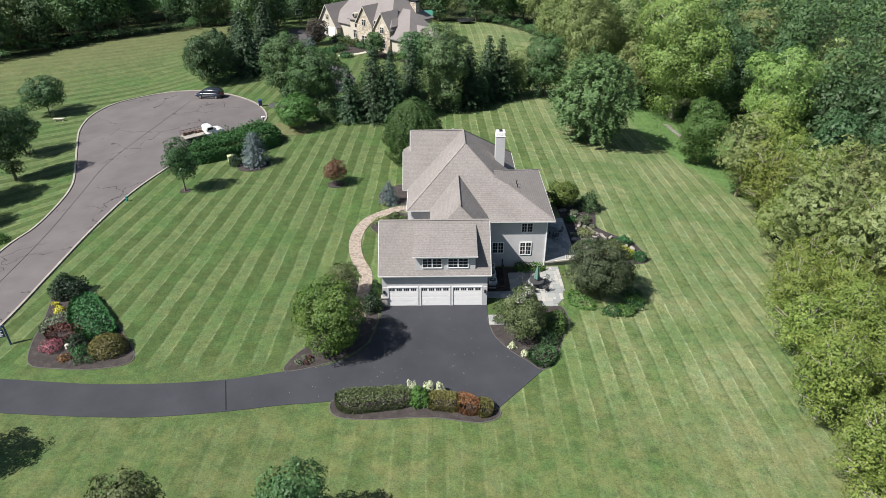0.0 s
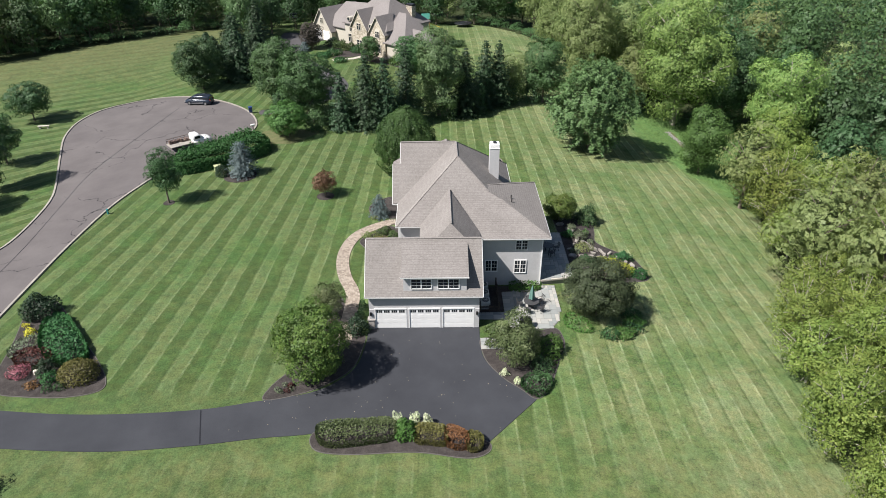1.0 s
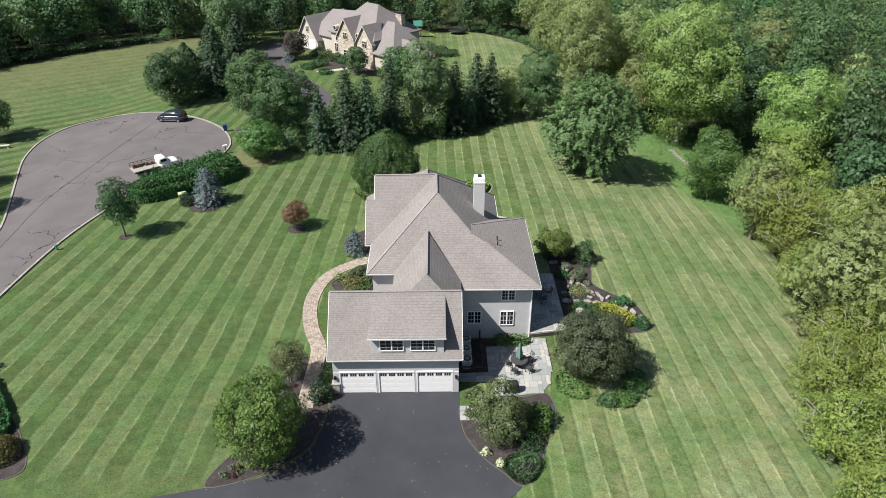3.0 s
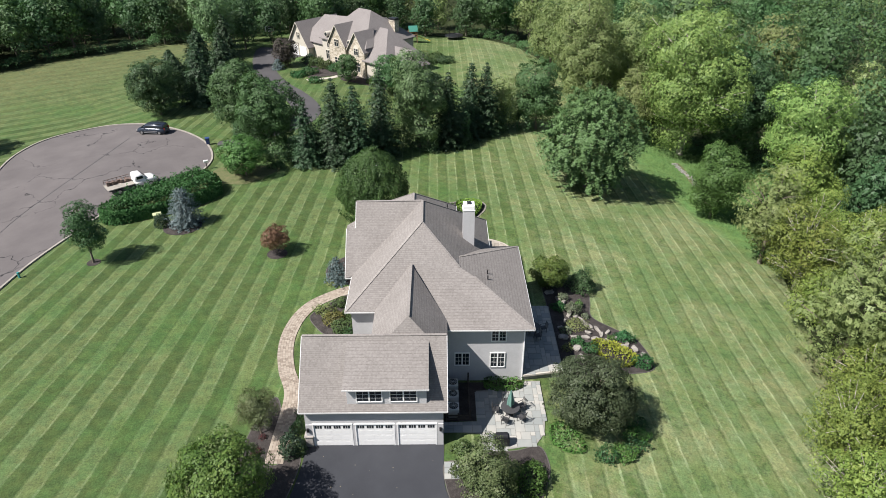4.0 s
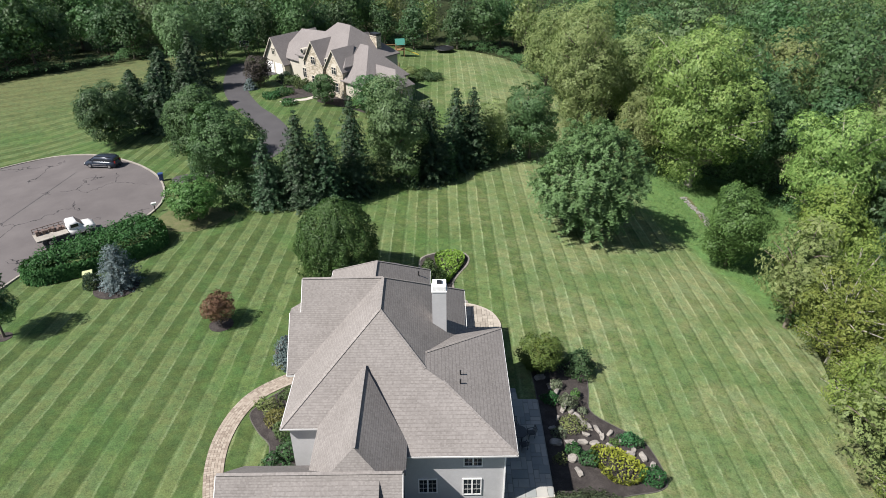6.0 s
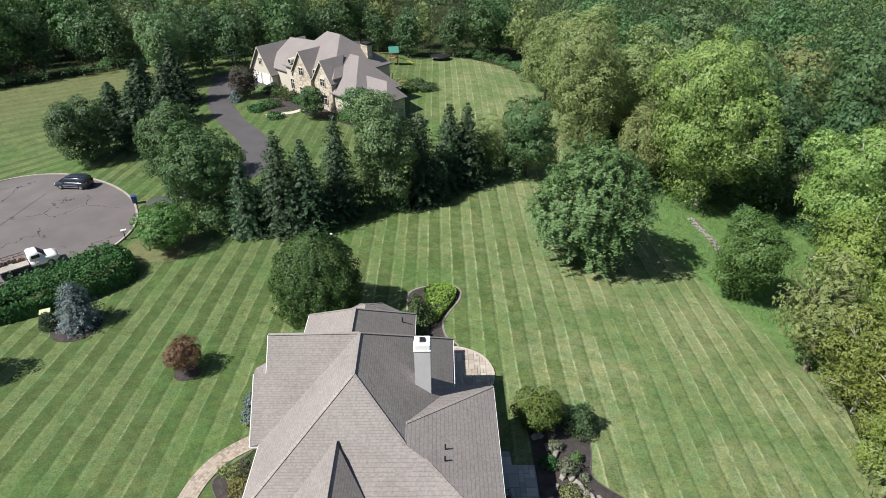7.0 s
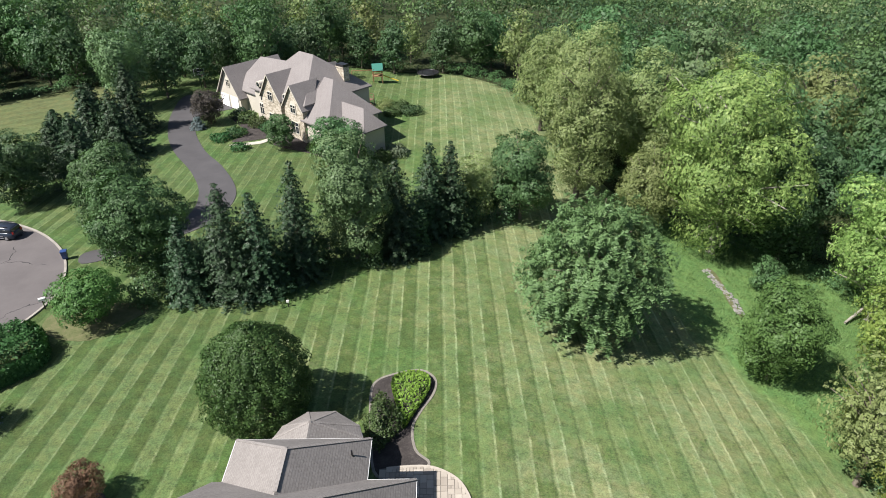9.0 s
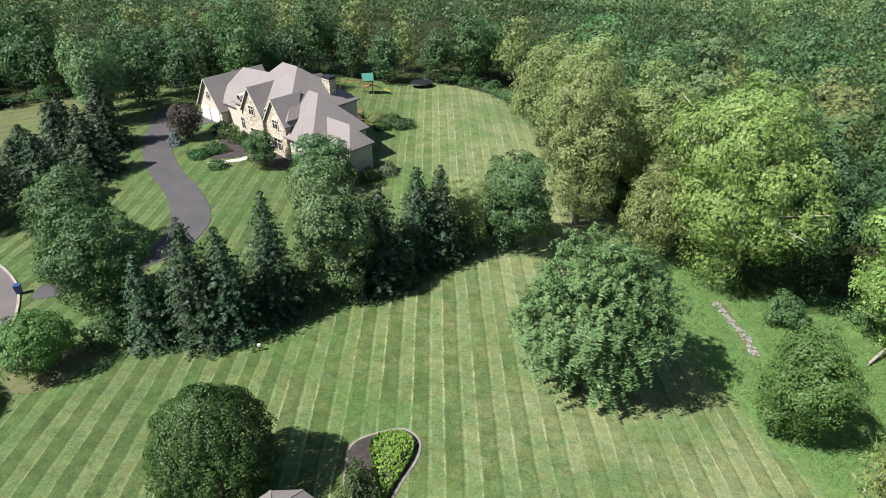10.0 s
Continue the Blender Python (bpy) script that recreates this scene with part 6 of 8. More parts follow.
rng = R(300)
for x, y, a, sx, sy, sz in ((16.6, 17.7, 60, 0.9, 0.28, 0.4), (17.0, 16.2, 70, 0.7, 0.3, 0.4), (17.9, 15.2, 120, 0.7, 0.4, 0.4), (18.5, 14.6, 130, 0.8, 0.35, 0.4), (19.3, 14.2, 110, 0.7, 0.25, 0.35), (19.5, 13.5, 80, 0.4, 0.25, 0.3), (20.7, 13.1, 30, 0.35, 0.3, 0.35), (21.2, 12.0, 150, 0.6, 0.35, 0.35), (22.2, 11.8, 100, 0.6, 0.3, 0.4), (22.7, 11.0, 60, 0.5, 0.3, 0.4), (15.9, 12.6, 0, 0.6, 0.45, 0.35), (17.0, 12.7, 10, 0.5, 0.35, 0.3), (17.9, 12.8, 170, 0.55, 0.35, 0.3), (18.8, 12.8, 20, 0.5, 0.3, 0.3), (19.9, 12.6, 160, 0.5, 0.3, 0.3), (16.9, 11.2, 40, 0.6, 0.5, 0.4), (17.1, 10.0, 100, 0.6, 0.3, 0.3), (15.6, 19.6, 15, 0.7, 0.4, 0.35), (15.9, 21.0, 0, 0.7, 0.4, 0.3), (16.3, 18.6, 100, 0.5, 0.3, 0.35), (17.3, 17.2, 60, 0.4, 0.25, 0.3), (17.6, 15.9, 20, 0.35, 0.25, 0.3), (18.3, 13.6, 150, 0.4, 0.22, 0.3), (20.2, 13.9, 40, 0.4, 0.25, 0.35), (21.7, 12.5, 80, 0.35, 0.25, 0.3), (23.0, 10.3, 110, 0.4, 0.25, 0.3), (16.4, 15.1, 70, 0.35, 0.2, 0.25), (15.8, 14.0, 30, 0.4, 0.25, 0.25)):
    boulder("boulder", on_ground(x, y, a), rng, sx, sy, sz, "pale weathered boulder set in the mulch")
boulder("boulder", on_ground(-32.3, -5.7), rng, 0.35, 0.3, 0.55, "upright white stone in the road bed", plain("white_stone", (0.62, 0.58, 0.50), 0.9, 0.15))


# paved walk of small blocks laid across its line
def make_walk():
    line = curve_through([(-3.2, 19.9), (-4.45, 19.85), (-7.05, 18.0), (-8.3, 15.95), (-8.85, 13.3), (-8.75, 10.75), (-8.15, 8.2), (-7.1, 5.25), (-7.1, 0.8), (-7.15, -1.7)], False, 30)
    n = Nodes("pavers")
    f = n.math("MULTIPLY_ADD", n.noise(0.6, 4), 0.3, n.math("MULTIPLY", n.island(), 0.75))
    n.bump(n.noise(30.0, 3), 0.3, 0.01)
    paver = n.done(n.ramp(f, (0.2, (0.215, 0.175, 0.140)), (0.5, (0.285, 0.240, 0.195)), (0.8, (0.33, 0.285, 0.235))), 0.9)
    half = 0.68
    pts = list(line)
    left, right = [], []
    for i, p in enumerate(pts):
        a, b = Vector(pts[max(i - 1, 0)]), Vector(pts[min(i + 1, len(pts) - 1)])
        d = (b - a).normalized()
        left.append((p[0] - d.y * half, p[1] + d.x * half))
        right.append((p[0] + d.y * half, p[1] - d.x * half))
    walk_base = tagged(sheet("walkway", left + right[::-1], 0.03, JOINT, 3.0), "curved tan paver walk to the front entry", "walkway", kind="structure")
    v, f = [], []
    run, at = 0.0, 0
    rows = []
    for i in range(1, len(pts)):
        a, b = Vector(pts[i - 1]), Vector(pts[i])
        ln = (b - a).length
        while ln > 1e-6 and at * 0.205 < run + ln:
            rows.append((a.lerp(b, (at * 0.205 - run) / ln), (b - a).normalized()))
            at += 1
        run += ln
    for cur, d in rows:
        s = Vector((-d.y, d.x))
        cols = 6
        for c in range(cols):
            w = 2 * half / cols
            o = -half + (c + 0.5) * w
            for sx, sy in ((-1, -1), (1, -1), (1, 1), (-1, 1)):
                q = cur + s * (o + sx * (w / 2 - 0.008)) + d * (sy * 0.095)
                z = height(q.x, q.y)
                v.append((q.x, q.y, z + 0.065))
            k = len(v) - 4
            for sx, sy in ((-1, -1), (1, -1), (1, 1), (-1, 1)):
                q = cur + s * (o + sx * (w / 2 - 0.004)) + d * (sy * 0.10)
                v.append((q.x, q.y, height(q.x, q.y) + 0.02))
            f.append((k, k + 1, k + 2, k + 3))
            for e in range(4):
                f.append((k + e, k + (e + 1) % 4, k + 4 + (e + 1) % 4, k + 4 + e))
    ob = mesh_object("pavers", v, f, paver, walk_base)
    ob["kind"] = "stuff"
    return paver


PAVER = make_walk()


def stone_material():
    n = Nodes("bluestone")
    f = n.math("MULTIPLY_ADD", n.noise(1.2, 5), 0.45, n.math("MULTIPLY", n.thing(), 0.62))
    n.bump(n.noise(14.0, 4), 0.3, 0.01)
    return n.done(n.ramp(f, (0.2, (0.205, 0.222, 0.220)), (0.5, (0.265, 0.276, 0.264)), (0.8, (0.36, 0.348, 0.318))), 0.85)


BLUESTONE = stone_material()
PATIO_JOINT = plain("patio_joints", (0.235, 0.232, 0.215), 0.95, 0.2, 3.0)


def flags(parent, outline, z, unit, rng, material=None):
    """Flagstones of mixed sizes, each an object, within an outline."""
    meshes = {}

    def stone(w, d):
        key = (round(w, 2), round(d, 2))
        if key not in meshes:
            me = bpy.data.meshes.new("flagstone")
            a, b, g = w / 2 - 0.012, d / 2 - 0.012, 0.012
            me.from_pydata([(-a, -b, 0), (a, -b, 0), (a, b, 0), (-a, b, 0), (-a + g, -b + g, 0.03), (a - g, -b + g, 0.03), (a - g, b - g, 0.03), (-a + g, b - g, 0.03)], [], [(4, 5, 6, 7), (0, 1, 5, 4), (1, 2, 6, 5), (2, 3, 7, 6), (3, 0, 4, 7)])
            me.materials.append(material or BLUESTONE)
            meshes[key] = me
        return meshes[key]

    xs, ys = [p[0] for p in outline], [p[1] for p in outline]
    nx, ny = int((max(xs) - min(xs)) / unit) + 1, int((max(ys) - min(ys)) / unit) + 1
    taken = set()

    def free(i, j):
        cx, cy = min(xs) + (i + 0.5) * unit, min(ys) + (j + 0.5) * unit
        return (i, j) not in taken and i < nx and j < ny and inside(cx, cy, outline)

    for j in range(ny):
        for i in range(nx):
            if not free(i, j):
                continue
            w, d = [(1, 1), (2, 1), (1, 2), (2, 2), (2, 2), (3, 2), (2, 3)][int(rng.integers(7))]
            while w > 1 and not all(free(i + a, j + b) for a in range(w) for b in range(d)):
                w -= 1
            while d > 1 and not all(free(i + a, j + b) for a in range(w) for b in range(d)):
                d -= 1
            for a in range(w):
                for b in range(d):
                    taken.add((i + a, j + b))
            ob = new("flagstone", stone(w * unit, d * unit))
            ob.parent = parent
            ob.location = (min(xs) + (i + w / 2) * unit, min(ys) + (j + d / 2) * unit, z + 0.004 * rng.uniform())


PATIO = [(7.6, 5.5), (7.5, 2.2), (5.0, 2.1), (4.97, 1.2), (7.7, 0.95), (7.9, -0.75), (10.1, -0.5), (11.7, -0.2), (12.5, 0.9), (12.75, 2.4), (12.9, 6.6), (11.45, 6.6), (11.4, 5.7)]
patio = tagged(sheet("patio", PATIO, 0.05, PATIO_JOINT, 2.0, flat=0.0, skirt=0.5), "pale bluestone patio beside the house", "patio", kind="structure")
flags(patio, PATIO, 0.05, 0.36, R(310))
TERRACE = [(11.44, 6.75), (14.9, 7.3), (14.95, 16.2), (13.4, 16.3), (13.3, 17.5), (11.44, 17.5)]
terrace = tagged(sheet("terrace", TERRACE, 0.0, PATIO_JOINT, 2.0, flat=0.58, skirt=1.4), "raised bluestone terrace along the house wall", "terrace", kind="structure")
flags(terrace, TERRACE, 0.58, 0.38, R(311))
bm = bmesh.new()
bar(bm, (11.5, 6.7, 0.53), (14.9, 7.24, 0.53), 0.14, 0.16)
part("terrace_wall", bm, CONCRETE, terrace)
landing = [(4.98, -3.2), (7.0, -3.2), (7.0, -1.65), (4.98, -1.65)]
landing_ob = tagged(sheet("landing", landing, 0.06, JOINT, 1.0), "pale stone landing beside the driveway", "paving", kind="structure")
flags(landing_ob, landing, 0.065, 0.5, R(312))
REAR = [(9.1, 24.0)] + curve_through([(12.4, 24.3), (12.85, 26.4), (12.2, 28.3), (10.9, 29.4), (9.4, 29.8), (6.5, 29.6)], False, 4) + [(6.5, 27.0), (9.1, 27.0)]
rear_patio = tagged(sheet("rear_patio", REAR, 0.08, JOINT, 0.8, flat=-0.05, skirt=0.5), "round tan paver patio behind the house", "patio", kind="structure")
n = Nodes("tan_pavers")
n.bump(n.noise(14.0, 4), 0.3, 0.01)
TAN = n.done(n.ramp(n.math("MULTIPLY_ADD", n.noise(1.2, 5), 0.5, n.math("MULTIPLY", n.thing(), 0.5)), (0.2, (0.24, 0.21, 0.175)), (0.8, (0.40, 0.36, 0.305))), 0.9)
flags(rear_patio, REAR, 0.032, 0.24, R(313), TAN)
ribbon("border", REAR[1:-3], 0.22, -0.1, 0.105, TAN, rear_patio, flat=-0.05)


# ---- neighbour's house, in its own axes: u along the front, v into the depth ----
def far(u, v, z=0.0):
    return (-0.730 * u + 0.683 * v, 0.683 * u + 0.730 * v, z)


def far_faces(faces):
    return [[far(*p) for p in f] for f in faces]


def stone_wall_material():
    n = Nodes("cream_stone")
    v = n.tree.nodes.new("ShaderNodeTexVoronoi")
    v.inputs["Scale"].default_value = 2.6
    n.put(v.inputs["Vector"], n.scaled(1, 1, 1.8))
    f = n.math("MULTIPLY_ADD", n.noise(0.8, 4), 0.4, n.math("MULTIPLY", n.axes(v.outputs["Color"])[0], 0.6))
    n.bump(v.outputs["Distance"], 0.5, 0.05)
    return n.done(n.ramp(f, (0.2, (0.25, 0.22, 0.165)), (0.5, (0.38, 0.335, 0.265)), (0.8, (0.51, 0.46, 0.38))), 0.9)


def far_house():
    stone = stone_wall_material()
    trim = plain("cream_trim", (0.50, 0.47, 0.40), 0.6, 0.08, 1.5)
    cream = plain("cream_stucco", (0.44, 0.41, 0.35), 0.9, 0.08, 0.6)
    house2 = empty("neighbour_house", pose(*far(78, 68)), "large cream stone house with grey-brown gabled roofs", "house")
    inv = house2.matrix_world.inverted()

    def add(ob):
        ob.matrix_parent_inverse = inv
        return ob

    def roof(name, faces, thick=0.2):
        add(slab(name, far_faces(faces), thick, SHINGLE_FAR, house2))

    def walls(name, outline, z0, z1, mat):
        add(wall_prism(name, [far(u, v)[:2] for u, v in outline], z0, z1, house2, mat))

    def gable(name, u0, u1, v, zb, zt, mat, depth=0.4):
        bm = bmesh.new()
        a = [bm.verts.new(far(*p)) for p in ((u0, v, zb), (u1, v, zb), ((u0 + u1) / 2, v, zt))]
        b = [bm.verts.new(far(*p)) for p in ((u0, v + depth, zb), (u1, v + depth, zb), ((u0 + u1) / 2, v + depth, zt))]
        bm.faces.new(a)
        bm.faces.new(list(reversed(b)))
        for i in range(3):
            bm.faces.new((a[i], a[(i + 1) % 3], b[(i + 1) % 3], b[i]))
        bmesh.ops.recalc_face_normals(bm, faces=bm.faces)
        add(part(name, bm, mat, house2))

    def far_window(u, z, w, h, v, arched=False):
        win = new("window")
        win.parent = house2
        win.matrix_parent_inverse = inv
        bm = bmesh.new()
        for u0, u1, z0, z1 in ((u - w / 2 - 0.1, u + w / 2 + 0.1, z - h / 2 - 0.1, z - h / 2), (u - w / 2 - 0.1, u + w / 2 + 0.1, z + h / 2, z + h / 2 + 0.1), (u - w / 2 - 0.1, u - w / 2, z - h / 2, z + h / 2), (u + w / 2, u + w / 2 + 0.1, z - h / 2, z + h / 2), (u - 0.04, u + 0.04, z - h / 2, z + h / 2), (u - w / 2, u + w / 2, z + h * 0.15 - 0.03, z + h * 0.15 + 0.03)):
            bmesh.ops.create_cube(bm, size=1, matrix=Matrix.Translation(((u0 + u1) / 2, v - 0.06, (z0 + z1) / 2)) @ Matrix.Diagonal((u1 - u0, 0.12, z1 - z0, 1)))
        if arched:
            bmesh.ops.create_circle(bm, segments=16, radius=w / 2 + 0.12, cap_ends=True, matrix=Matrix.Translation((u, v - 0.05, z + h / 2)) @ Matrix.Rotation(radians(90), 4, "X"))
        for q in bm.verts:
            q.co = Vector(far(*q.co))
        part("window_frame", bm, trim, win)
        bm = bmesh.new()
        bmesh.ops.create_cube(bm, size=1, matrix=Matrix.Translation((u, v - 0.03, z)) @ Matrix.Diagonal((w, 0.06, h, 1)))
        for q in bm.verts:
            q.co = Vector(far(*q.co))
        part("pane", bm, GLASS, win)

    # main block under a hip roof
    walls("wall", [(70.6, 62.2), (84.0, 62.2), (84.0, 75.0), (70.6, 75.0)], -1.0, 5.1, cream)
    e = 5.2
    roof("roof", [
        [(84.5, 61.8, e), (70.2, 61.8, e), (75.6, 68.4, 10.6), (79.2, 68.4, 10.6)],
        [(84.5, 75.4, e), (70.2, 75.4, e), (75.6, 68.4, 10.6), (79.2, 68.4, 10.6)],
        [(70.2, 61.8, e), (70.2, 75.4, e), (75.6, 68.4, 10.6)],
        [(84.5, 61.8, e), (84.5, 75.4, e), (79.2, 68.4, 10.6)]])
    # two stone gables on the front
    for u0, u1, zt, zb in ((75.9, 80.8, 8.6, 5.0), (70.3, 74.9, 8.0, 4.7)):
        um = (u0 + u1) / 2
        walls("gable_block", [(u0, 61.4), (u1, 61.4), (u1, 64.0), (u0, 64.0)], -0.8, zb, stone)
        gable("front_gable", u0, u1, 61.4, zb - 0.02, zt - 0.12, stone)
        back = 67.2 if zt > 8.2 else 66.4
        roof("gable_roof", [[(um, 61.1, zt), (um, back, zt), (u0 - 0.3, 63.2, zb - 0.25), (u0 - 0.3, 61.1, zb - 0.25)], [(um, 61.1, zt), (um, back, zt), (u1 + 0.3, 63.2, zb - 0.25), (u1 + 0.3, 61.1, zb - 0.25)]], 0.15)
    far_window(78.4, 5.1, 1.15, 1.3, 61.4)
    far_window(72.6, 4.3, 1.15, 1.2, 61.4, True)
    far_window(72.5, 1.4, 1.7, 1.7, 61.4)
    far_window(78.4, 1.5, 1.6, 1.5, 61.4)
    far_window(82.4, 2.0, 1.0, 1.7, 62.2)
    far_window(81.9, 4.1, 0.9, 1.3, 62.2)
    # round-headed dormers between the gables
    for u, z in ((82.3, 6.1), (75.35, 5.5)):
        bm = bmesh.new()
        bmesh.ops.create_cone(bm, cap_ends=True, segments=18, radius1=0.5, radius2=0.5, depth=1.2, matrix=Matrix.Translation((u, 62.5, z)) @ Matrix.Rotation(radians(90), 4, "X"))
        for q in bm.verts:
            q.co = Vector(far(*q.co))
        add(part("round_dormer", bm, trim, house2))
        bm = bmesh.new()
        bmesh.ops.create_cone(bm, cap_ends=True, segments=18, radius1=0.34, radius2=0.34, depth=0.1, matrix=Matrix.Translation((u, 61.88, z)) @ Matrix.Rotation(radians(90), 4, "X"))
        for q in bm.verts:
            q.co = Vector(far(*q.co))
        add(part("dormer_pane", bm, GLASS, house2))
    bm = bmesh.new()
    for u0, u1 in ((75.0, 75.9),):
        bmesh.ops.create_cube(bm, size=1, matrix=Matrix.Translation((75.4, 62.15, 1.2)) @ Matrix.Diagonal((1.1, 0.1, 2.4, 1)))
    for q in bm.verts:
        q.co = Vector(far(*q.co))
    add(part("front_door", bm, plain("dark_door", (0.05, 0.035, 0.025), 0.5), house2))
    # garage wing with a gable to the drive
    walls("garage_wall", [(89.1, 62.3), (95.6, 62.3), (95.6, 72.0), (89.1, 72.0)], -0.8, 2.4, cream)
    gable("garage_gable", 89.1, 95.6, 62.3, 2.38, 6.85, cream)
    roof("garage_roof", [[(92.35, 61.9, 7.05), (92.35, 73.0, 7.05), (88.7, 73.0, 2.2), (88.7, 61.9, 2.2)], [(92.35, 61.9, 7.05), (92.35, 73.0, 7.05), (96.0, 73.0, 2.2), (96.0, 61.9, 2.2)]])
    far_window(92.3, 4.3, 0.8, 1.1, 62.3)
    for u in (90.9, 93.8):
        bm = bmesh.new()
        bmesh.ops.create_cube(bm, size=1, matrix=Matrix.Translation((u, 62.24, 1.1)) @ Matrix.Diagonal((2.3, 0.1, 2.1, 1)))
        for q in bm.verts:
            q.co = Vector(far(*q.co))
        add(part("garage_door", bm, WHITE, house2))
    # link between the garage and the main block
    walls("link_wall", [(83.8, 63.6), (89.2, 63.6), (89.2, 72.0), (83.8, 72.0)], -0.8, 3.6, cream)
    roof("link_roof", [[(92.2, 63.2, 3.4), (83.0, 63.2, 3.4), (80.6, 68.0, 8.7), (90.0, 68.0, 8.0)], [(92.2, 73.0, 3.4), (83.0, 73.0, 3.4), (80.6, 68.0, 8.7), (90.0, 68.0, 8.0)], [(92.2, 63.2, 3.4), (90.0, 68.0, 8.0), (92.2, 73.0, 3.4)]], 0.15)
    # low wings to the east
    walls("wing_wall", [(64.9, 61.8), (70.8, 61.8), (70.8, 71.6), (64.9, 71.6)], -1.2, 2.9, cream)
    roof("wing_roof", [[(71.0, 61.3, 3.0), (64.4, 61.3, 3.0), (69.6, 67.2, 8.1), (71.8, 67.2, 8.1)], [(64.4, 61.3, 3.0), (64.4, 72.0, 3.0), (69.6, 67.2, 8.1)], [(71.0, 74.0, 3.0), (64.4, 72.0, 3.0), (69.6, 67.2, 8.1), (71.8, 67.2, 8.1)]])
    walls("low_wing_wall", [(60.1, 64.4), (65.4, 64.4), (65.4, 68.4), (60.1, 68.4)], -1.6, 2.8, cream)
    roof("low_wing_roof", [[(59.6, 64.0, 2.9), (67.0, 64.0, 2.9), (67.0, 66.3, 5.5), (62.0, 66.3, 5.5)], [(59.6, 68.6, 2.9), (67.0, 68.6, 2.9), (67.0, 66.3, 5.5), (62.0, 66.3, 5.5)], [(59.6, 64.0, 2.9), (59.6, 68.6, 2.9), (62.0, 66.3, 5.5)]], 0.15)
    walls("rear_wall", [(74.9, 70.0), (80.0, 70.0), (80.0, 75.2), (74.9, 75.2)], -1.2, 5.0, cream)
    roof("rear_roof", [[(74.5, 70.0, 5.1), (74.5, 75.6, 5.1), (76.6, 73.4, 8.4), (76.6, 69.0, 8.8)], [(80.4, 70.0, 5.1), (80.4, 75.6, 5.1), (76.6, 73.4, 8.4), (76.6, 69.0, 8.8)], [(74.5, 75.6, 5.1), (80.4, 75.6, 5.1), (76.6, 73.4, 8.4)]])
    bm = bmesh.new()
    bmesh.ops.create_cube(bm, size=1, matrix=Matrix.Translation((72.4, 71.4, 7.0)) @ Matrix.Diagonal((1.7, 1.1, 3.4, 1)))
    bmesh.ops.create_cube(bm, size=1, matrix=Matrix.Translation((72.4, 71.4, 8.7)) @ Matrix.Diagonal((1.9, 1.3, 0.15, 1)))
    for q in bm.verts:
        q.co = Vector(far(*q.co))
    ch2 = add(part("chimney", bm, stone, house2))
    bm = bmesh.new()
    bmesh.ops.create_cube(bm, size=1, matrix=Matrix.Translation((72.4, 71.4, 8.95)) @ Matrix.Diagonal((1.75, 1.15, 0.4, 1)))
    for q in bm.verts:
        q.co = Vector(far(*q.co))
    part("flue", bm, BLACK, ch2)
    # pale trim on the gable rakes
    for u0, u1, zt, zb, v in ((75.9, 80.8, 8.6, 5.0, 61.07), (70.3, 74.9, 8.0, 4.7, 61.07), (89.1, 95.6, 7.05, 2.4, 61.87)):
        um = (u0 + u1) / 2
        for a in (u0 - 0.3, u1 + 0.3):
            bm = bmesh.new()
            bar(bm, far(um, v, zt - 0.10), far(a, v, zb - 0.35), 0.06, 0.12)
            add(part("rake_board", bm, trim, house2))


far_house()
tagged(sheet("neighbour_drive", curve_through([(-27.8, 58.2), (-24.5, 59.6), (-20.0, 63.0), (-16.5, 66.6), (-15.1, 72.0), (-16.1, 77.0), (-19.7, 83.6), (-23.6, 88.9), (-27.5, 96.8), (-29.0, 104.0), (-24.0, 108.5), (-28.0, 113.0), (-35.0, 116.0), (-34.5, 106.5), (-32.0, 97.0), (-28.4, 89.1), (-23.7, 82.2), (-20.6, 75.9), (-19.6, 70.2), (-21.0, 66.0), (-25.0, 62.4), (-28.6, 60.6)], True, 4), 0.05, asphalt_material("drive_asphalt", (0.056, 0.054, 0.057), (0.090, 0.087, 0.090)), 1.5), "grey asphalt drive curving to the neighbour's garage", "driveway", kind="structure")
tagged(sheet("front_walk", [(-20.6, 91.0), (-20.0, 90.2), (-16.0, 91.4), (-13.2, 94.6), (-13.9, 95.4), (-16.4, 92.4)], 0.06, CONCRETE, 1.5), "pale stone walk to the neighbour's door", "walkway", kind="structure")
rng = R(400)
bed("neighbour_bed", [(-20.6, 92.3), (-16.5, 93.2), (-14.5, 95.6), (-17.5, 99.4), (-21.5, 103.5), (-23.6, 103.4), (-21.0, 99.0), (-19.0, 96.0)], "mulch bed along the neighbour's front", edge=False)
bed("neighbour_bed", [(-14.0, 91.2), (-8.0, 89.0), (-5.0, 87.5), (-6.0, 91.0), (-9.4, 93.4), (-12.6, 95.0)], "mulch bed along the neighbour's front", edge=False)
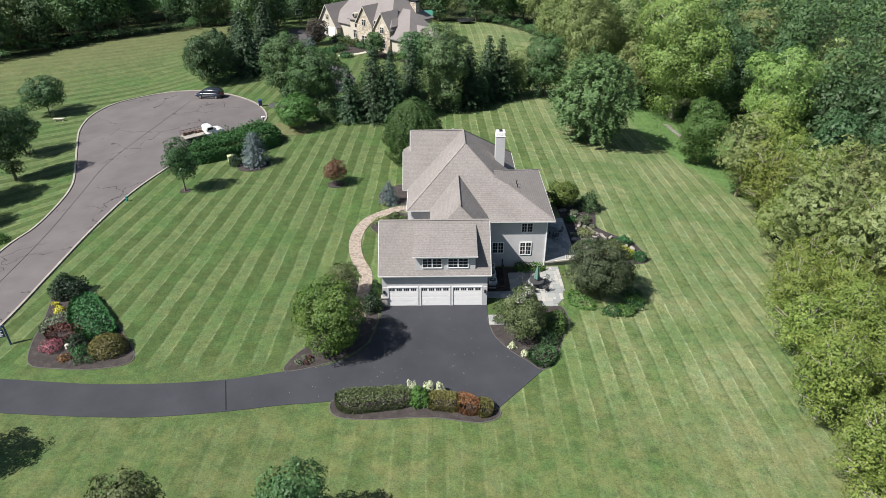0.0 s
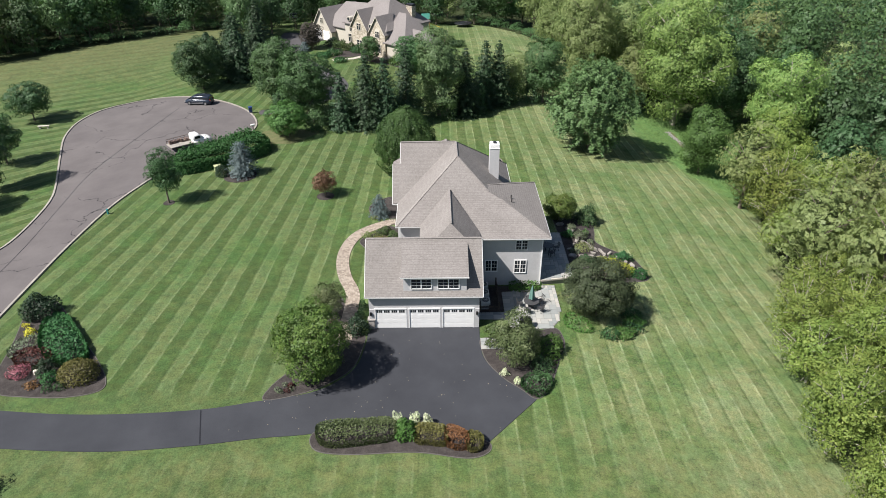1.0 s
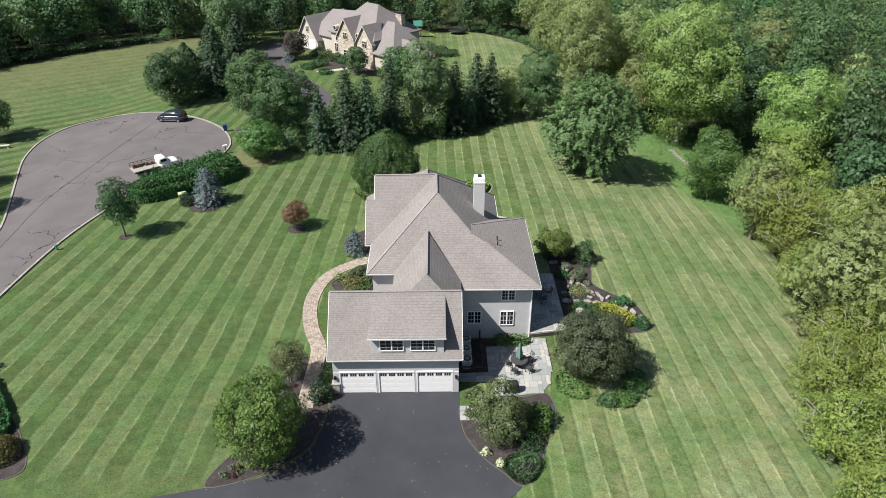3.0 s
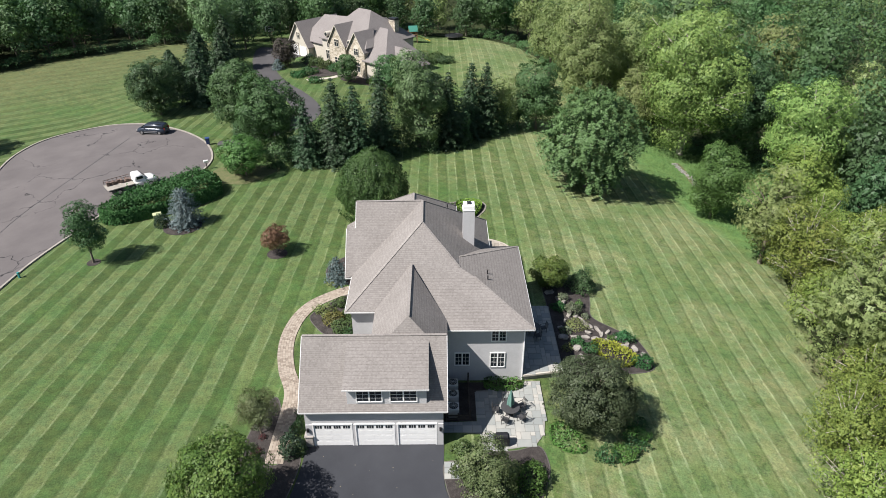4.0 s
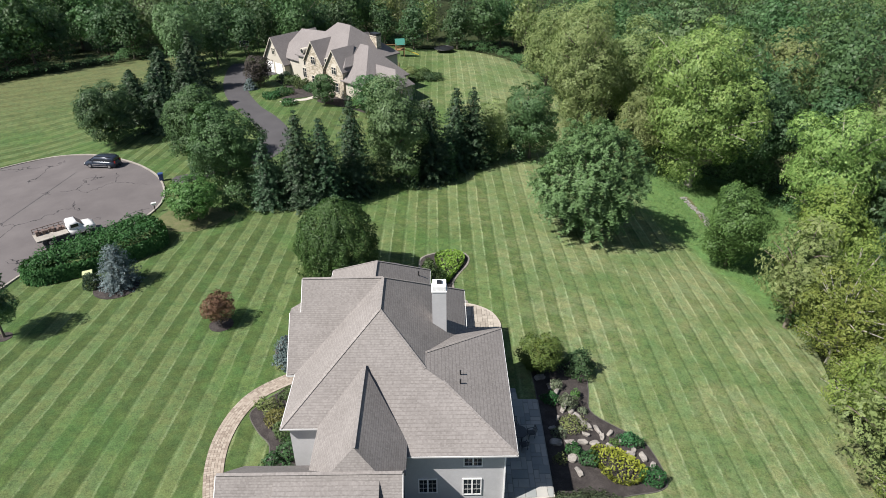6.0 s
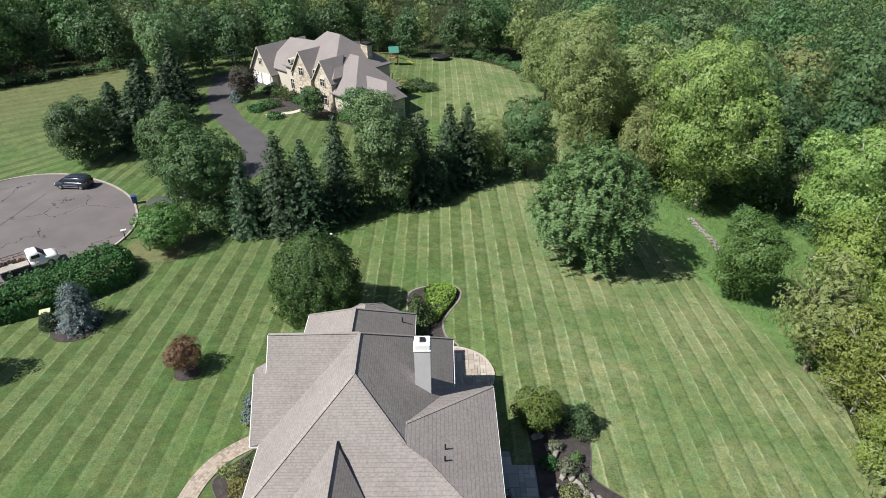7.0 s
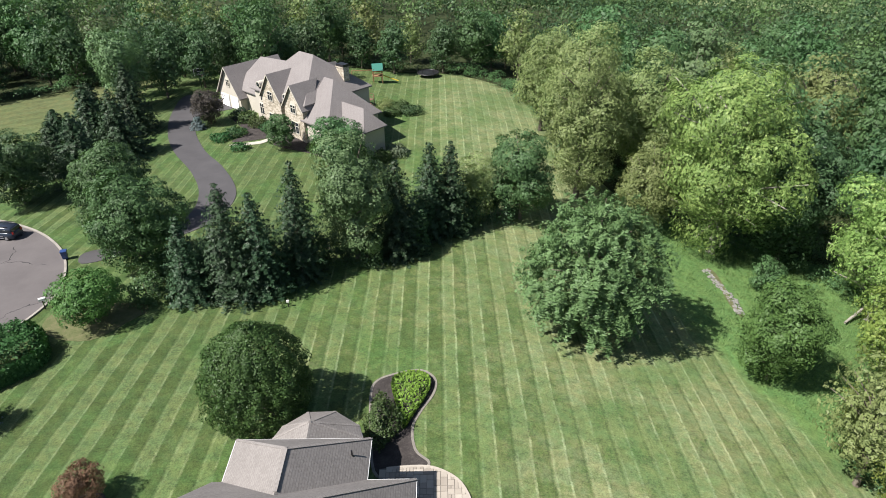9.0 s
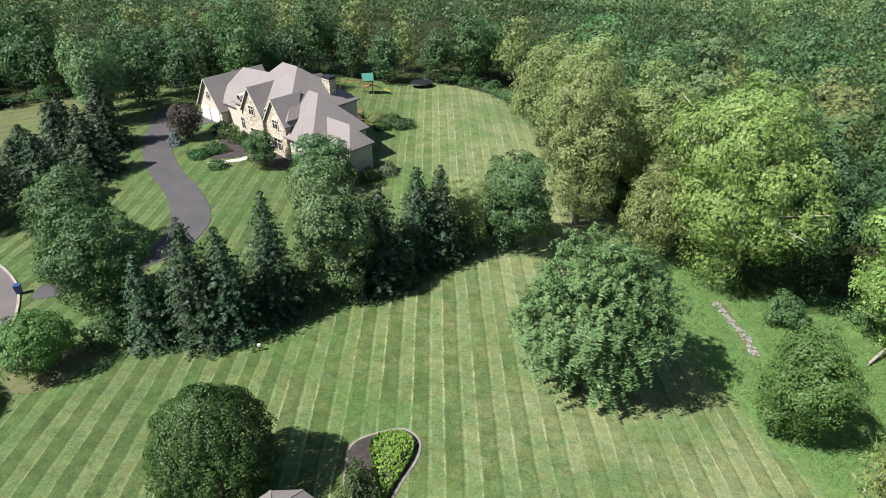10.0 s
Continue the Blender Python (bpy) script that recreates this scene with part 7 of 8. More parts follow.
for x, y, r, h, m, lab in ((-20.2, 101.0, 1.6, 1.5, LEAF_BOX, "dark foundation shrub along the stone front"), (-18.0, 99.0, 1.5, 1.4, LEAF_BOX, "dark foundation shrub along the stone front"), (-22.0, 103.3, 1.6, 1.5, LEAF_YEW, "dark foundation shrub along the stone front"), (-16.0, 97.0, 1.3, 1.5, LEAF_JUNIPER, "green foundation shrub along the stone front"), (-20.6, 95.0, 1.7, 1.3, LEAF_JUNIPER, "bushy green shrub in the drive island"), (-22.4, 93.2, 1.6, 1.0, LEAF_TEAL, "low green shrub in the drive island"), (-18.6, 89.4, 1.3, 1.0, LEAF_TEAL, "low shrub beside the front walk"), (-7.0, 90.4, 1.6, 1.8, LEAF_FRESH, "bright green shrub by the stone gable"), (4.4, 90.8, 1.6, 1.8, LEAF_GREY, "round grey-green shrub at the house corner"), (1.6, 112.0, 2.0, 1.6, LEAF_OLIVE, "yellow-green shrub in the garden bed"), (4.0, 111.0, 2.2, 1.7, LEAF_BOX, "dark shrub in the garden bed"), (6.0, 109.6, 2.0, 1.6, LEAF_DARK, "dark shrub in the garden bed"), (2.6, 108.8, 1.6, 1.2, LEAF_BOX, "low shrub in the garden bed"), (0.3, 86.9, 1.5, 2.2, LEAF_FRESH, "green shrub against the low wing"), (2.6, 88.7, 1.3, 1.8, LEAF_BOX, "dark shrub against the low wing"), (-2.2, 88.0, 1.6, 2.2, LEAF_JUNIPER, "green shrub against the low wing")):
    shrub("shrub", on_ground(x, y), rng, r, r * 0.95, h, 0.3, 34, m, lab, "neighbour's shrubs")
tree("dogwood_tree", on_ground(-12.4, 90.2), R(401), 5.4, 2.4, 0.2, 0.5, 0.25, LEAF_GREEN, "small bushy tree before the stone gables")
tree("yard_tree", on_ground(-3.4, 85.4), R(402), 8.0, 4.3, 0.2, 0.75, 0.3, LEAF_GREEN, "broad green tree before the neighbour's wing")


spruce("blue_spruce", on_ground(-27.4, 98.2), R(403), 2.2, 1.7, 0.3, LEAF_BLUE, "low blue spruce under the purple tree", rows=9, blunt=0.5)


def garden_deck():
    """A timber deck with steps and pale furniture behind the neighbour's wing."""
    wood = plain("deck_timber", (0.15, 0.085, 0.055), 0.8, 0.3, 2.0)
    m = Matrix.Translation((-3.6, 113.2, height(-3.6, 113.2))) @ Matrix.Rotation(radians(-43), 4, "Z")
    d = empty("garden_deck", m, "reddish-brown timber deck with steps behind the stone house", "deck")
    for i in range(14):
        box("board", -2.1 + i * 0.3, -2.2, 0.80, -1.82 + i * 0.3, 2.2, 0.86, wood, d)
    for i in range(4):
        box("step", 2.1 + i * 0.32, -1.0, 0.0, 2.42 + i * 0.32, 1.0, 0.66 - i * 0.18, wood, d)
    for x in (-2.0, 0.0, 2.0):
        for y in (-2.15, 2.15):
            box("post", x - 0.06, y - 0.06, -0.2, x + 0.06, y + 0.06, 1.75, wood, d)
    for y in (-2.15, 2.15):
        for z in (1.2, 1.7):
            box("rail", -2.0, y - 0.03, z, 2.0, y + 0.03, z + 0.08, wood, d)
    white = plain("white_cushion", (0.66, 0.66, 0.63), 0.8, 0.08, 3.0)
    for k, (x, y) in enumerate(((-1.0, 0.9), (0.3, 1.2), (-0.6, -0.7))):
        c = empty("deck_chair", m @ pose(x, y, 0.86, 0, 0, 40 * k), "white cushioned chair on the timber deck", "chair", "deck chairs")
        box("seat", -0.32, -0.32, 0.22, 0.32, 0.32, 0.42, white, c, bevel=0.04)
        box("backrest", -0.32, 0.26, 0.40, 0.32, 0.38, 0.85, white, c, bevel=0.04)
        for sx in (-0.26, 0.26):
            for sy in (-0.26, 0.26):
                box("leg", sx - 0.03, sy - 0.03, 0.0, sx + 0.03, sy + 0.03, 0.24, wood, c)


garden_deck()


# ---- vehicles ----
CAR_BLUE = plain("car_paint", (0.030, 0.040, 0.060), 0.22, 0.1, 0.6, 0.2, 0.0)
CAR_WHITE = plain("truck_paint", (0.72, 0.72, 0.71), 0.3, 0.05, 0.8, 0.0, 0.0)
RUBBER = plain("rubber", (0.016, 0.016, 0.017), 0.85)
CHROME = plain("wheel_metal", (0.45, 0.45, 0.46), 0.35, 0.1, 4.0, 0.8)
LAMP_RED = plain("lamp_red", (0.25, 0.01, 0.01), 0.25)
LAMP_CLEAR = plain("lamp_clear", (0.6, 0.6, 0.58), 0.15)
STEEL = plain("rusty_steel", (0.13, 0.09, 0.075), 0.7, 0.3, 5.0)


def hull(bm, sections):
    """A skin through cross-sections, each a list of points of equal count."""
    rows = [[bm.verts.new(p) for p in s] for s in sections]
    for a, b in zip(rows, rows[1:]):
        n = len(a)
        for i in range(n):
            j = (i + 1) % n
            bm.faces.new((a[i], a[j], b[j], b[i]))
    bm.faces.new(list(reversed(rows[0])))
    bm.faces.new(rows[-1])
    bmesh.ops.recalc_face_normals(bm, faces=bm.faces)


def section(x, w, z0, z1, tuck=0.12, crown=0.05):
    return [(x, -w, z0 + 0.1), (x, -w + tuck * 0.6, z0), (x, w - tuck * 0.6, z0), (x, w, z0 + 0.1), (x, w, z1 - 0.2), (x, w - tuck, z1), (x, 0, z1 + crown), (x, -w + tuck, z1), (x, -w, z1 - 0.2)]


def wheels(thing, spots, r, w):
    for x, y in spots:
        bm = bmesh.new()
        bmesh.ops.create_cone(bm, cap_ends=True, segments=20, radius1=r, radius2=r, depth=w, matrix=Matrix.Translation((x, y, r)) @ Matrix.Rotation(radians(90), 4, "X"))
        bmesh.ops.bevel(bm, geom=[e for e in bm.edges if e.calc_face_angle(0) > 1.0], offset=0.03, segments=2, affect="EDGES")
        wh = part("wheel", bm, RUBBER, thing)
        bm = bmesh.new()
        s = 1 if y > 0 else -1
        bmesh.ops.create_cone(bm, cap_ends=True, segments=14, radius1=r * 0.62, radius2=r * 0.55, depth=0.05, matrix=Matrix.Translation((x, y + s * (w / 2 + 0.005), r)) @ Matrix.Rotation(radians(-90 * s), 4, "X"))
        part("rim", bm, CHROME, wh)


def minivan():
    van = empty("minivan", Matrix.Translation((-40.3, 64.9, height(-40.3, 64.9) + 0.03)) @ Matrix.Rotation(radians(172), 4, "Z") @ Matrix.Diagonal((0.94, 0.94, 0.94, 1)), "dark blue minivan parked at the kerb", "car")
    bm = bmesh.new()
    hull(bm, [section(x, w, z0, z1) for x, w, z0, z1 in ((-2.5, 0.80, 0.42, 0.85), (-2.42, 0.93, 0.28, 1.08), (-1.6, 0.96, 0.26, 1.12), (0.2, 0.97, 0.26, 1.10), (1.4, 0.96, 0.26, 1.06), (2.1, 0.93, 0.28, 0.92), (2.5, 0.80, 0.38, 0.72))])
    part("body", bm, CAR_BLUE, van, smooth=True)
    bm = bmesh.new()
    hull(bm, [section(x, w, z0, z1, 0.2, 0.04) for x, w, z0, z1 in ((-2.36, 0.84, 0.95, 1.45), (-2.15, 0.86, 0.95, 1.72), (-1.0, 0.87, 0.95, 1.78), (0.5, 0.86, 0.95, 1.74), (0.95, 0.84, 0.95, 1.56), (1.75, 0.80, 0.9, 1.06))])
    part("cabin", bm, CAR_BLUE, van, smooth=True)
    for s in (-1, 1):
        for x0, x1 in ((-2.1, -1.25), (-1.18, -0.1), (-0.03, 0.85)):
            bm = bmesh.new()
            add_box(bm, x0, s * 0.865 - 0.015, 1.14, x1, s * 0.865 + 0.015, 1.5)
            part("side_window", bm, GLASS, van)
    bm = bmesh.new()
    bar(bm, (0.98, 0, 1.60), (1.74, 0, 1.13), 1.45, 0.02)
    part("windscreen", bm, GLASS, van)
    bm = bmesh.new()
    add_box(bm, -2.43, -0.7, 1.15, -2.33, 0.7, 1.58)
    part("rear_window", bm, GLASS, van)
    for s in (-1, 1):
        box("side_trim", -1.15, s * 0.975 - 0.012, 0.60, 1.1, s * 0.975 + 0.012, 0.67, CHROME, van)
        box("sill", -1.15, s * 0.955 - 0.015, 0.30, 1.15, s * 0.955 + 0.015, 0.40, CHROME, van)
        box("wing_mirror", 0.98, s * 0.98 - 0.10, 1.08, 1.14, s * 0.98 + 0.10, 1.22, CAR_BLUE, van, bevel=0.03)
        for x in (-0.9, 0.12):
            box("door_handle", x, s * 0.978 - 0.012, 0.90, x + 0.16, s * 0.978 + 0.012, 0.94, CHROME, van)
    box("rear_bumper", -2.56, -0.82, 0.36, -2.40, 0.82, 0.58, CAR_BLUE, van, bevel=0.03)
    box("front_bumper", 2.40, -0.82, 0.34, 2.56, 0.82, 0.54, BLACK, van, bevel=0.03)
    for y in (-0.7, 0.7):
        box("roof_rail", -1.9, y - 0.03, 1.80, 0.4, y + 0.03, 1.86, BLACK, van)
        box("tail_lamp", -2.52, y - 0.12, 0.85, -2.42, y + 0.12, 1.2, LAMP_RED, van)
        box("headlamp", 2.36, y - 0.16, 0.58, 2.46, y + 0.12, 0.74, LAMP_CLEAR, van)
    wheels(van, ((-1.55, -0.88), (-1.55, 0.88), (1.55, -0.88), (1.55, 0.88)), 0.34, 0.22)


def truck():
    t = empty("flatbed_truck", Matrix.Translation((-34.9, 43.7, 0.04)) @ Matrix.Rotation(radians(40), 4, "Z"), "white pickup truck with a flat bed of rusty gear", "truck")
    bm = bmesh.new()
    hull(bm, [section(x, w, z0, z1) for x, w, z0, z1 in ((0.1, 0.95, 0.5, 1.15), (1.0, 0.98, 0.45, 1.2), (1.6, 0.97, 0.45, 1.2), (2.5, 0.94, 0.45, 1.12), (2.85, 0.85, 0.55, 0.95))])
    part("body", bm, CAR_WHITE, t, smooth=True)
    bm = bmesh.new()
    hull(bm, [section(x, w, z0, z1, 0.18, 0.03) for x, w, z0, z1 in ((0.12, 0.86, 1.0, 1.85), (0.3, 0.88, 1.0, 1.95), (1.05, 0.87, 1.0, 1.93), (1.75, 0.82, 1.0, 1.2))])
    part("cab", bm, CAR_WHITE, t, smooth=True)
    bm = bmesh.new()
    bar(bm, (1.1, 0, 1.90), (1.72, 0, 1.27), 1.45, 0.02)
    part("windscreen", bm, GLASS, t)
    for s in (-1, 1):
        bm = bmesh.new()
        add_box(bm, 0.35, s * 0.875 - 0.015, 1.32, 1.15, s * 0.875 + 0.015, 1.7)
        part("side_window", bm, GLASS, t)
        box("headlamp", 2.78, s * 0.65 - 0.14, 0.78, 2.87, s * 0.65 + 0.14, 0.95, LAMP_CLEAR, t)
    box("flat_bed", -3.3, -1.05, 0.85, 0.0, 1.05, 0.97, KERB, t)
    bm = bmesh.new()
    for x in np.arange(-3.2, 0.1, 0.55):
        bar(bm, (x, 1.0, 0.95), (x, 1.0, 1.6), 0.05, 0.05)
    bar(bm, (-3.25, 1.0, 1.3), (0.0, 1.0, 1.3), 0.05, 0.06)
    bar(bm, (-3.25, 1.0, 1.6), (0.0, 1.0, 1.6), 0.05, 0.06)
    part("rack", bm, STEEL, t)
    r2 = R(410)
    for i in range(9):
        x = -3.0 + i * 0.33
        box("crate", x, 0.1 + 0.4 * r2.uniform(), 0.97, x + 0.28, 0.75, 1.15 + 0.4 * r2.uniform(), STEEL, t)
    box("chassis", -3.1, -0.5, 0.5, 0.4, 0.5, 0.85, BLACK, t)
    wheels(t, ((-2.0, -0.85), (-2.0, 0.85), (1.9, -0.85), (1.9, 0.85)), 0.38, 0.26)


minivan()
truck()


# ---- small things ----
def small_things():
    # wheeled bin
    b = empty("wheeled_bin", on_ground(-30.0, 59.3, 20, 1.0, 0.05), "dark blue wheeled bin at the kerb", "bin")
    blue = plain("blue_plastic", (0.02, 0.05, 0.16), 0.5)
    bm = bmesh.new()
    hull(bm, [[(-s, -s, z), (s, -s, z), (s, s, z), (-s, s, z)] for s, z in ((0.24, 0.08), (0.30, 0.95), (0.32, 1.0))])
    part("body", bm, blue, b)
    box("lid", -0.33, -0.36, 1.0, 0.33, 0.33, 1.07, blue, b, bevel=0.02)
    wheels(b, ((0.0, -0.3), (0.0, 0.3)), 0.11, 0.06)
    # mailbox
    m = empty("mailbox", on_ground(-27.2, 49.6, 30), "white mailbox on a dark post by the kerb", "mailbox")
    box("post", -0.05, -0.05, -0.2, 0.05, 0.05, 1.05, plain("dark_wood", (0.06, 0.045, 0.035), 0.8), m)
    bm = bmesh.new()
    pro = [(0.13 * math.cos(a), 0.13 * math.sin(a)) for a in np.linspace(0, math.pi, 9)]
    hull(bm, [[(x, y, 1.22 + z) for y, z in pro] + [(x, -0.13, 1.05), (x, 0.13, 1.05)] for x in (-0.3, 0.3)])
    part("box", bm, WHITE, m)
    box("flag", -0.1, 0.14, 1.15, 0.08, 0.16, 1.3, LAMP_RED, m)
    # electric box
    e = empty("utility_box", on_ground(-28.5, 34.7, 25), "pale green utility box before the hedge", "utility box")
    pale = plain("pale_green_paint", (0.42, 0.46, 0.26), 0.6)
    box("cabinet", -0.45, -0.4, -0.1, 0.45, 0.4, 0.85, pale, e, bevel=0.03)
    box("lid", -0.48, -0.43, 0.85, 0.48, 0.43, 0.95, pale, e, bevel=0.02)
    # fire hydrant-like marker beside the kerb
    k = empty("water_valve", on_ground(-38.4, 22.7), "small blue-green marker post beside the kerb", "marker post")
    teal = plain("teal_paint", (0.03, 0.22, 0.22), 0.5)
    box("post", -0.09, -0.09, -0.1, 0.09, 0.09, 0.55, teal, k, bevel=0.02)
    box("cap", -0.12, -0.12, 0.55, 0.12, 0.12, 0.65, teal, k, bevel=0.02)
    # yard sign by the drive
    y = empty("yard_sign", on_ground(-37.6, -5.2, 15), "dark blue hanging sign on a dark post", "sign")
    navy = plain("navy_paint", (0.015, 0.03, 0.09), 0.5)
    box("post", -0.06, -0.06, -0.2, 0.06, 0.06, 2.1, navy, y)
    box("arm", -0.95, -0.04, 1.85, 0.0, 0.04, 1.95, navy, y)
    brd = box("board", -0.9, -0.025, 0.9, -0.15, 0.025, 1.75, navy, y)
    for i, z in enumerate((1.55, 1.38, 1.2, 1.06)):
        box("line", -0.82, -0.031, z - 0.04, -0.25 - 0.1 * (i % 2), -0.027, z + 0.04, WHITE, brd)
    # small garden marker on the back lawn
    g = empty("lawn_marker", on_ground(-4.0, 50.4), "small pale marker standing on the back lawn", "marker")
    box("stake", -0.04, -0.04, -0.1, 0.04, 0.04, 0.5, BLACK, g)
    box("head", -0.14, -0.1, 0.5, 0.14, 0.1, 0.75, LAMP_CLEAR, g, bevel=0.03)
    # stone seat on the grass across the road
    s = empty("garden_bench", on_ground(-63.5, 56.2, 10), "pale stone bench on the grass", "bench")
    box("seat", -0.9, -0.25, 0.38, 0.9, 0.25, 0.48, CONCRETE, s, bevel=0.02)
    for x in (-0.6, 0.6):
        box("leg", x - 0.12, -0.2, -0.1, x + 0.12, 0.2, 0.38, CONCRETE, s)


small_things()


def patio_furniture():
    grey = plain("cast_metal", (0.075, 0.075, 0.078), 0.5, 0.15, 6.0, 0.4)
    cloth = plain("umbrella_cloth", (0.10, 0.20, 0.17), 0.85, 0.15, 4.0)

    def table(x, y, z, r, label):
        t = empty("round_table", pose(x, y, z), label, "table")
        bm = bmesh.new()
        bmesh.ops.create_cone(bm, cap_ends=True, segments=28, radius1=r, radius2=r, depth=0.05, matrix=Matrix.Translation((0, 0, 0.73)))
        part("tabletop", bm, grey, t)
        for k in range(4):
            a = k * math.pi / 2 + 0.6
            bm = bmesh.new()
            bar(bm, (0.6 * r * math.cos(a), 0.6 * r * math.sin(a), 0), (0.4 * r * math.cos(a), 0.4 * r * math.sin(a), 0.72), 0.045, 0.045)
            part("leg", bm, grey, t)
        return t

    def chair(label, group):
        c = empty("patio_chair", pose(0, 0, 0), label, "chair", group)
        box("seat", -0.25, -0.25, 0.40, 0.25, 0.25, 0.45, grey, c, bevel=0.015)
        bm = bmesh.new()
        for x in (-0.24, -0.12, 0.0, 0.12, 0.24):
            bar(bm, (x, 0.24, 0.42), (x, 0.34, 0.92), 0.03, 0.03)
        bar(bm, (-0.26, 0.34, 0.92), (0.26, 0.34, 0.92), 0.045, 0.045)
        part("backrest", bm, grey, c)
        for x in (-0.22, 0.22):
            for y in (-0.22, 0.22):
                box("leg", x - 0.02, y - 0.02, 0.0, x + 0.02, y + 0.02, 0.42, grey, c)
            bm = bmesh.new()
            bar(bm, (x * 1.15, -0.2, 0.62), (x * 1.15, 0.28, 0.64), 0.035, 0.03)
            bar(bm, (x * 1.15, -0.2, 0.42), (x * 1.15, -0.2, 0.62), 0.03, 0.03)
            part("armrest", bm, grey, c)
        return c

    def umbrella(x, y, z, label):
        u = empty("folded_umbrella", pose(x, y, z), label, "umbrella")
        bm = bmesh.new()
        bmesh.ops.create_cone(bm, cap_ends=True, segments=10, radius1=0.025, radius2=0.025, depth=2.4, matrix=Matrix.Translation((0, 0, 1.2)))
        part("pole", bm, grey, u)
        bm = bmesh.new()
        rings = []
        for zz, r in ((0.95, 0.05), (1.0, 0.24), (1.5, 0.20), (2.1, 0.11), (2.45, 0.03)):
            rings.append([(r * (1 + 0.25 * math.cos(4 * a)) * math.cos(a), r * (1 + 0.25 * math.cos(4 * a)) * math.sin(a), zz) for a in np.linspace(0, 2 * math.pi, 25)[:-1]])
        hull(bm, rings)
        part("canopy", bm, cloth, u)
        bm = bmesh.new()
        bmesh.ops.create_cone(bm, cap_ends=True, segments=20, radius1=0.32, radius2=0.2, depth=0.12, matrix=Matrix.Translation((0, 0, 0.06)))
        part("base", bm, grey, u)

    table(10.1, 2.9, 0.08, 0.72, "round grey metal table on the patio")
    umbrella(10.1, 2.9, 0.08, "folded green umbrella through the patio table")
    first = chair("grey metal chair at the patio table", "patio chairs")
    for i in range(5):
        a = 0.5 + i * 1.256
        m = Matrix.Translation((10.1 + 1.08 * math.cos(a), 2.9 + 1.08 * math.sin(a), 0.08)) @ Matrix.Rotation(a - math.pi / 2, 4, "Z")
        if i == 0:
            first.matrix_world = m
        else:
            copy_thing(first, m)
    table(13.0, 12.2, 0.61, 0.6, "dark round table on the shaded terrace")
    for a in (0.2, 1.8, 3.4, 5.0):
        copy_thing(first, Matrix.Translation((13.0 + 0.95 * math.cos(a), 12.2 + 0.95 * math.sin(a), 0.61)) @ Matrix.Rotation(a - math.pi / 2, 4, "Z"))["label"] = "dark metal chair on the shaded terrace"
    umbrella(12.4, 13.4, 0.61, "folded pale umbrella on the terrace")
    g = empty("barbecue", pose(9.2, -0.1, 0.08, 0, 0, 180), "black gas barbecue at the patio's edge", "barbecue")
    box("cabinet", -0.55, -0.3, 0.1, 0.55, 0.3, 0.8, BLACK, g, bevel=0.02)
    bm = bmesh.new()
    pro = [(0.3 * math.cos(a), 0.26 * math.sin(a)) for a in np.linspace(0, math.pi, 9)]
    hull(bm, [[(x, y, 0.82 + z) for y, z in pro] for x in (-0.42, 0.42)])
    part("lid", bm, BLACK, g)
    box("side_shelf", 0.55, -0.25, 0.74, 0.95, 0.25, 0.79, CHROME, g)
    # air conditioners by the wall
    case = plain("ac_case", (0.55, 0.55, 0.52), 0.6, 0.1, 3.0)
    for y in (3.0, 4.35, 5.65):
        a = empty("air_conditioner", pose(5.75, y, 0.03), "beige outdoor air conditioner with a round fan grille", "air conditioner", "air conditioners")
        box("case", -0.42, -0.42, 0.0, 0.42, 0.42, 0.86, case, a, bevel=0.03)
        bm = bmesh.new()
        bmesh.ops.create_cone(bm, cap_ends=True, segments=22, radius1=0.34, radius2=0.34, depth=0.03, matrix=Matrix.Translation((0, 0, 0.87)))
        gr = part("fan_opening", bm, BLACK, a)
        for k in range(6):
            bm = bmesh.new()
            w = k * math.pi / 6
            bar(bm, (-0.33 * math.cos(w), -0.33 * math.sin(w), 0.895), (0.33 * math.cos(w), 0.33 * math.sin(w), 0.895), 0.015, 0.015)
            part("guard_wire", bm, case, gr)
    # low dark screen round them
    wood = plain("dark_stained_wood", (0.045, 0.034, 0.028), 0.8, 0.25, 4.0)
    f = empty("screen_fence", pose(0, 0, 0), "low dark wooden screen round the air conditioners", "fence")
    for y in (2.5, 4.0, 5.4, 6.5):
        box("post", 6.95, y - 0.06, -0.2, 7.07, y + 0.06, 1.05, wood, f)
    for z in (0.3, 0.6, 0.9):
        box("rail", 6.98, 2.5, z - 0.07, 7.03, 6.5, z + 0.07, wood, f)
    for x in (5.2, 6.1):
        box("post", x - 0.06, 2.2, -0.2, x + 0.06, 2.32, 0.8, wood, f)
    for z in (0.25, 0.6):
        box("rail", 5.1, 2.23, z - 0.07, 7.0, 2.28, z + 0.07, wood, f)


patio_furniture()


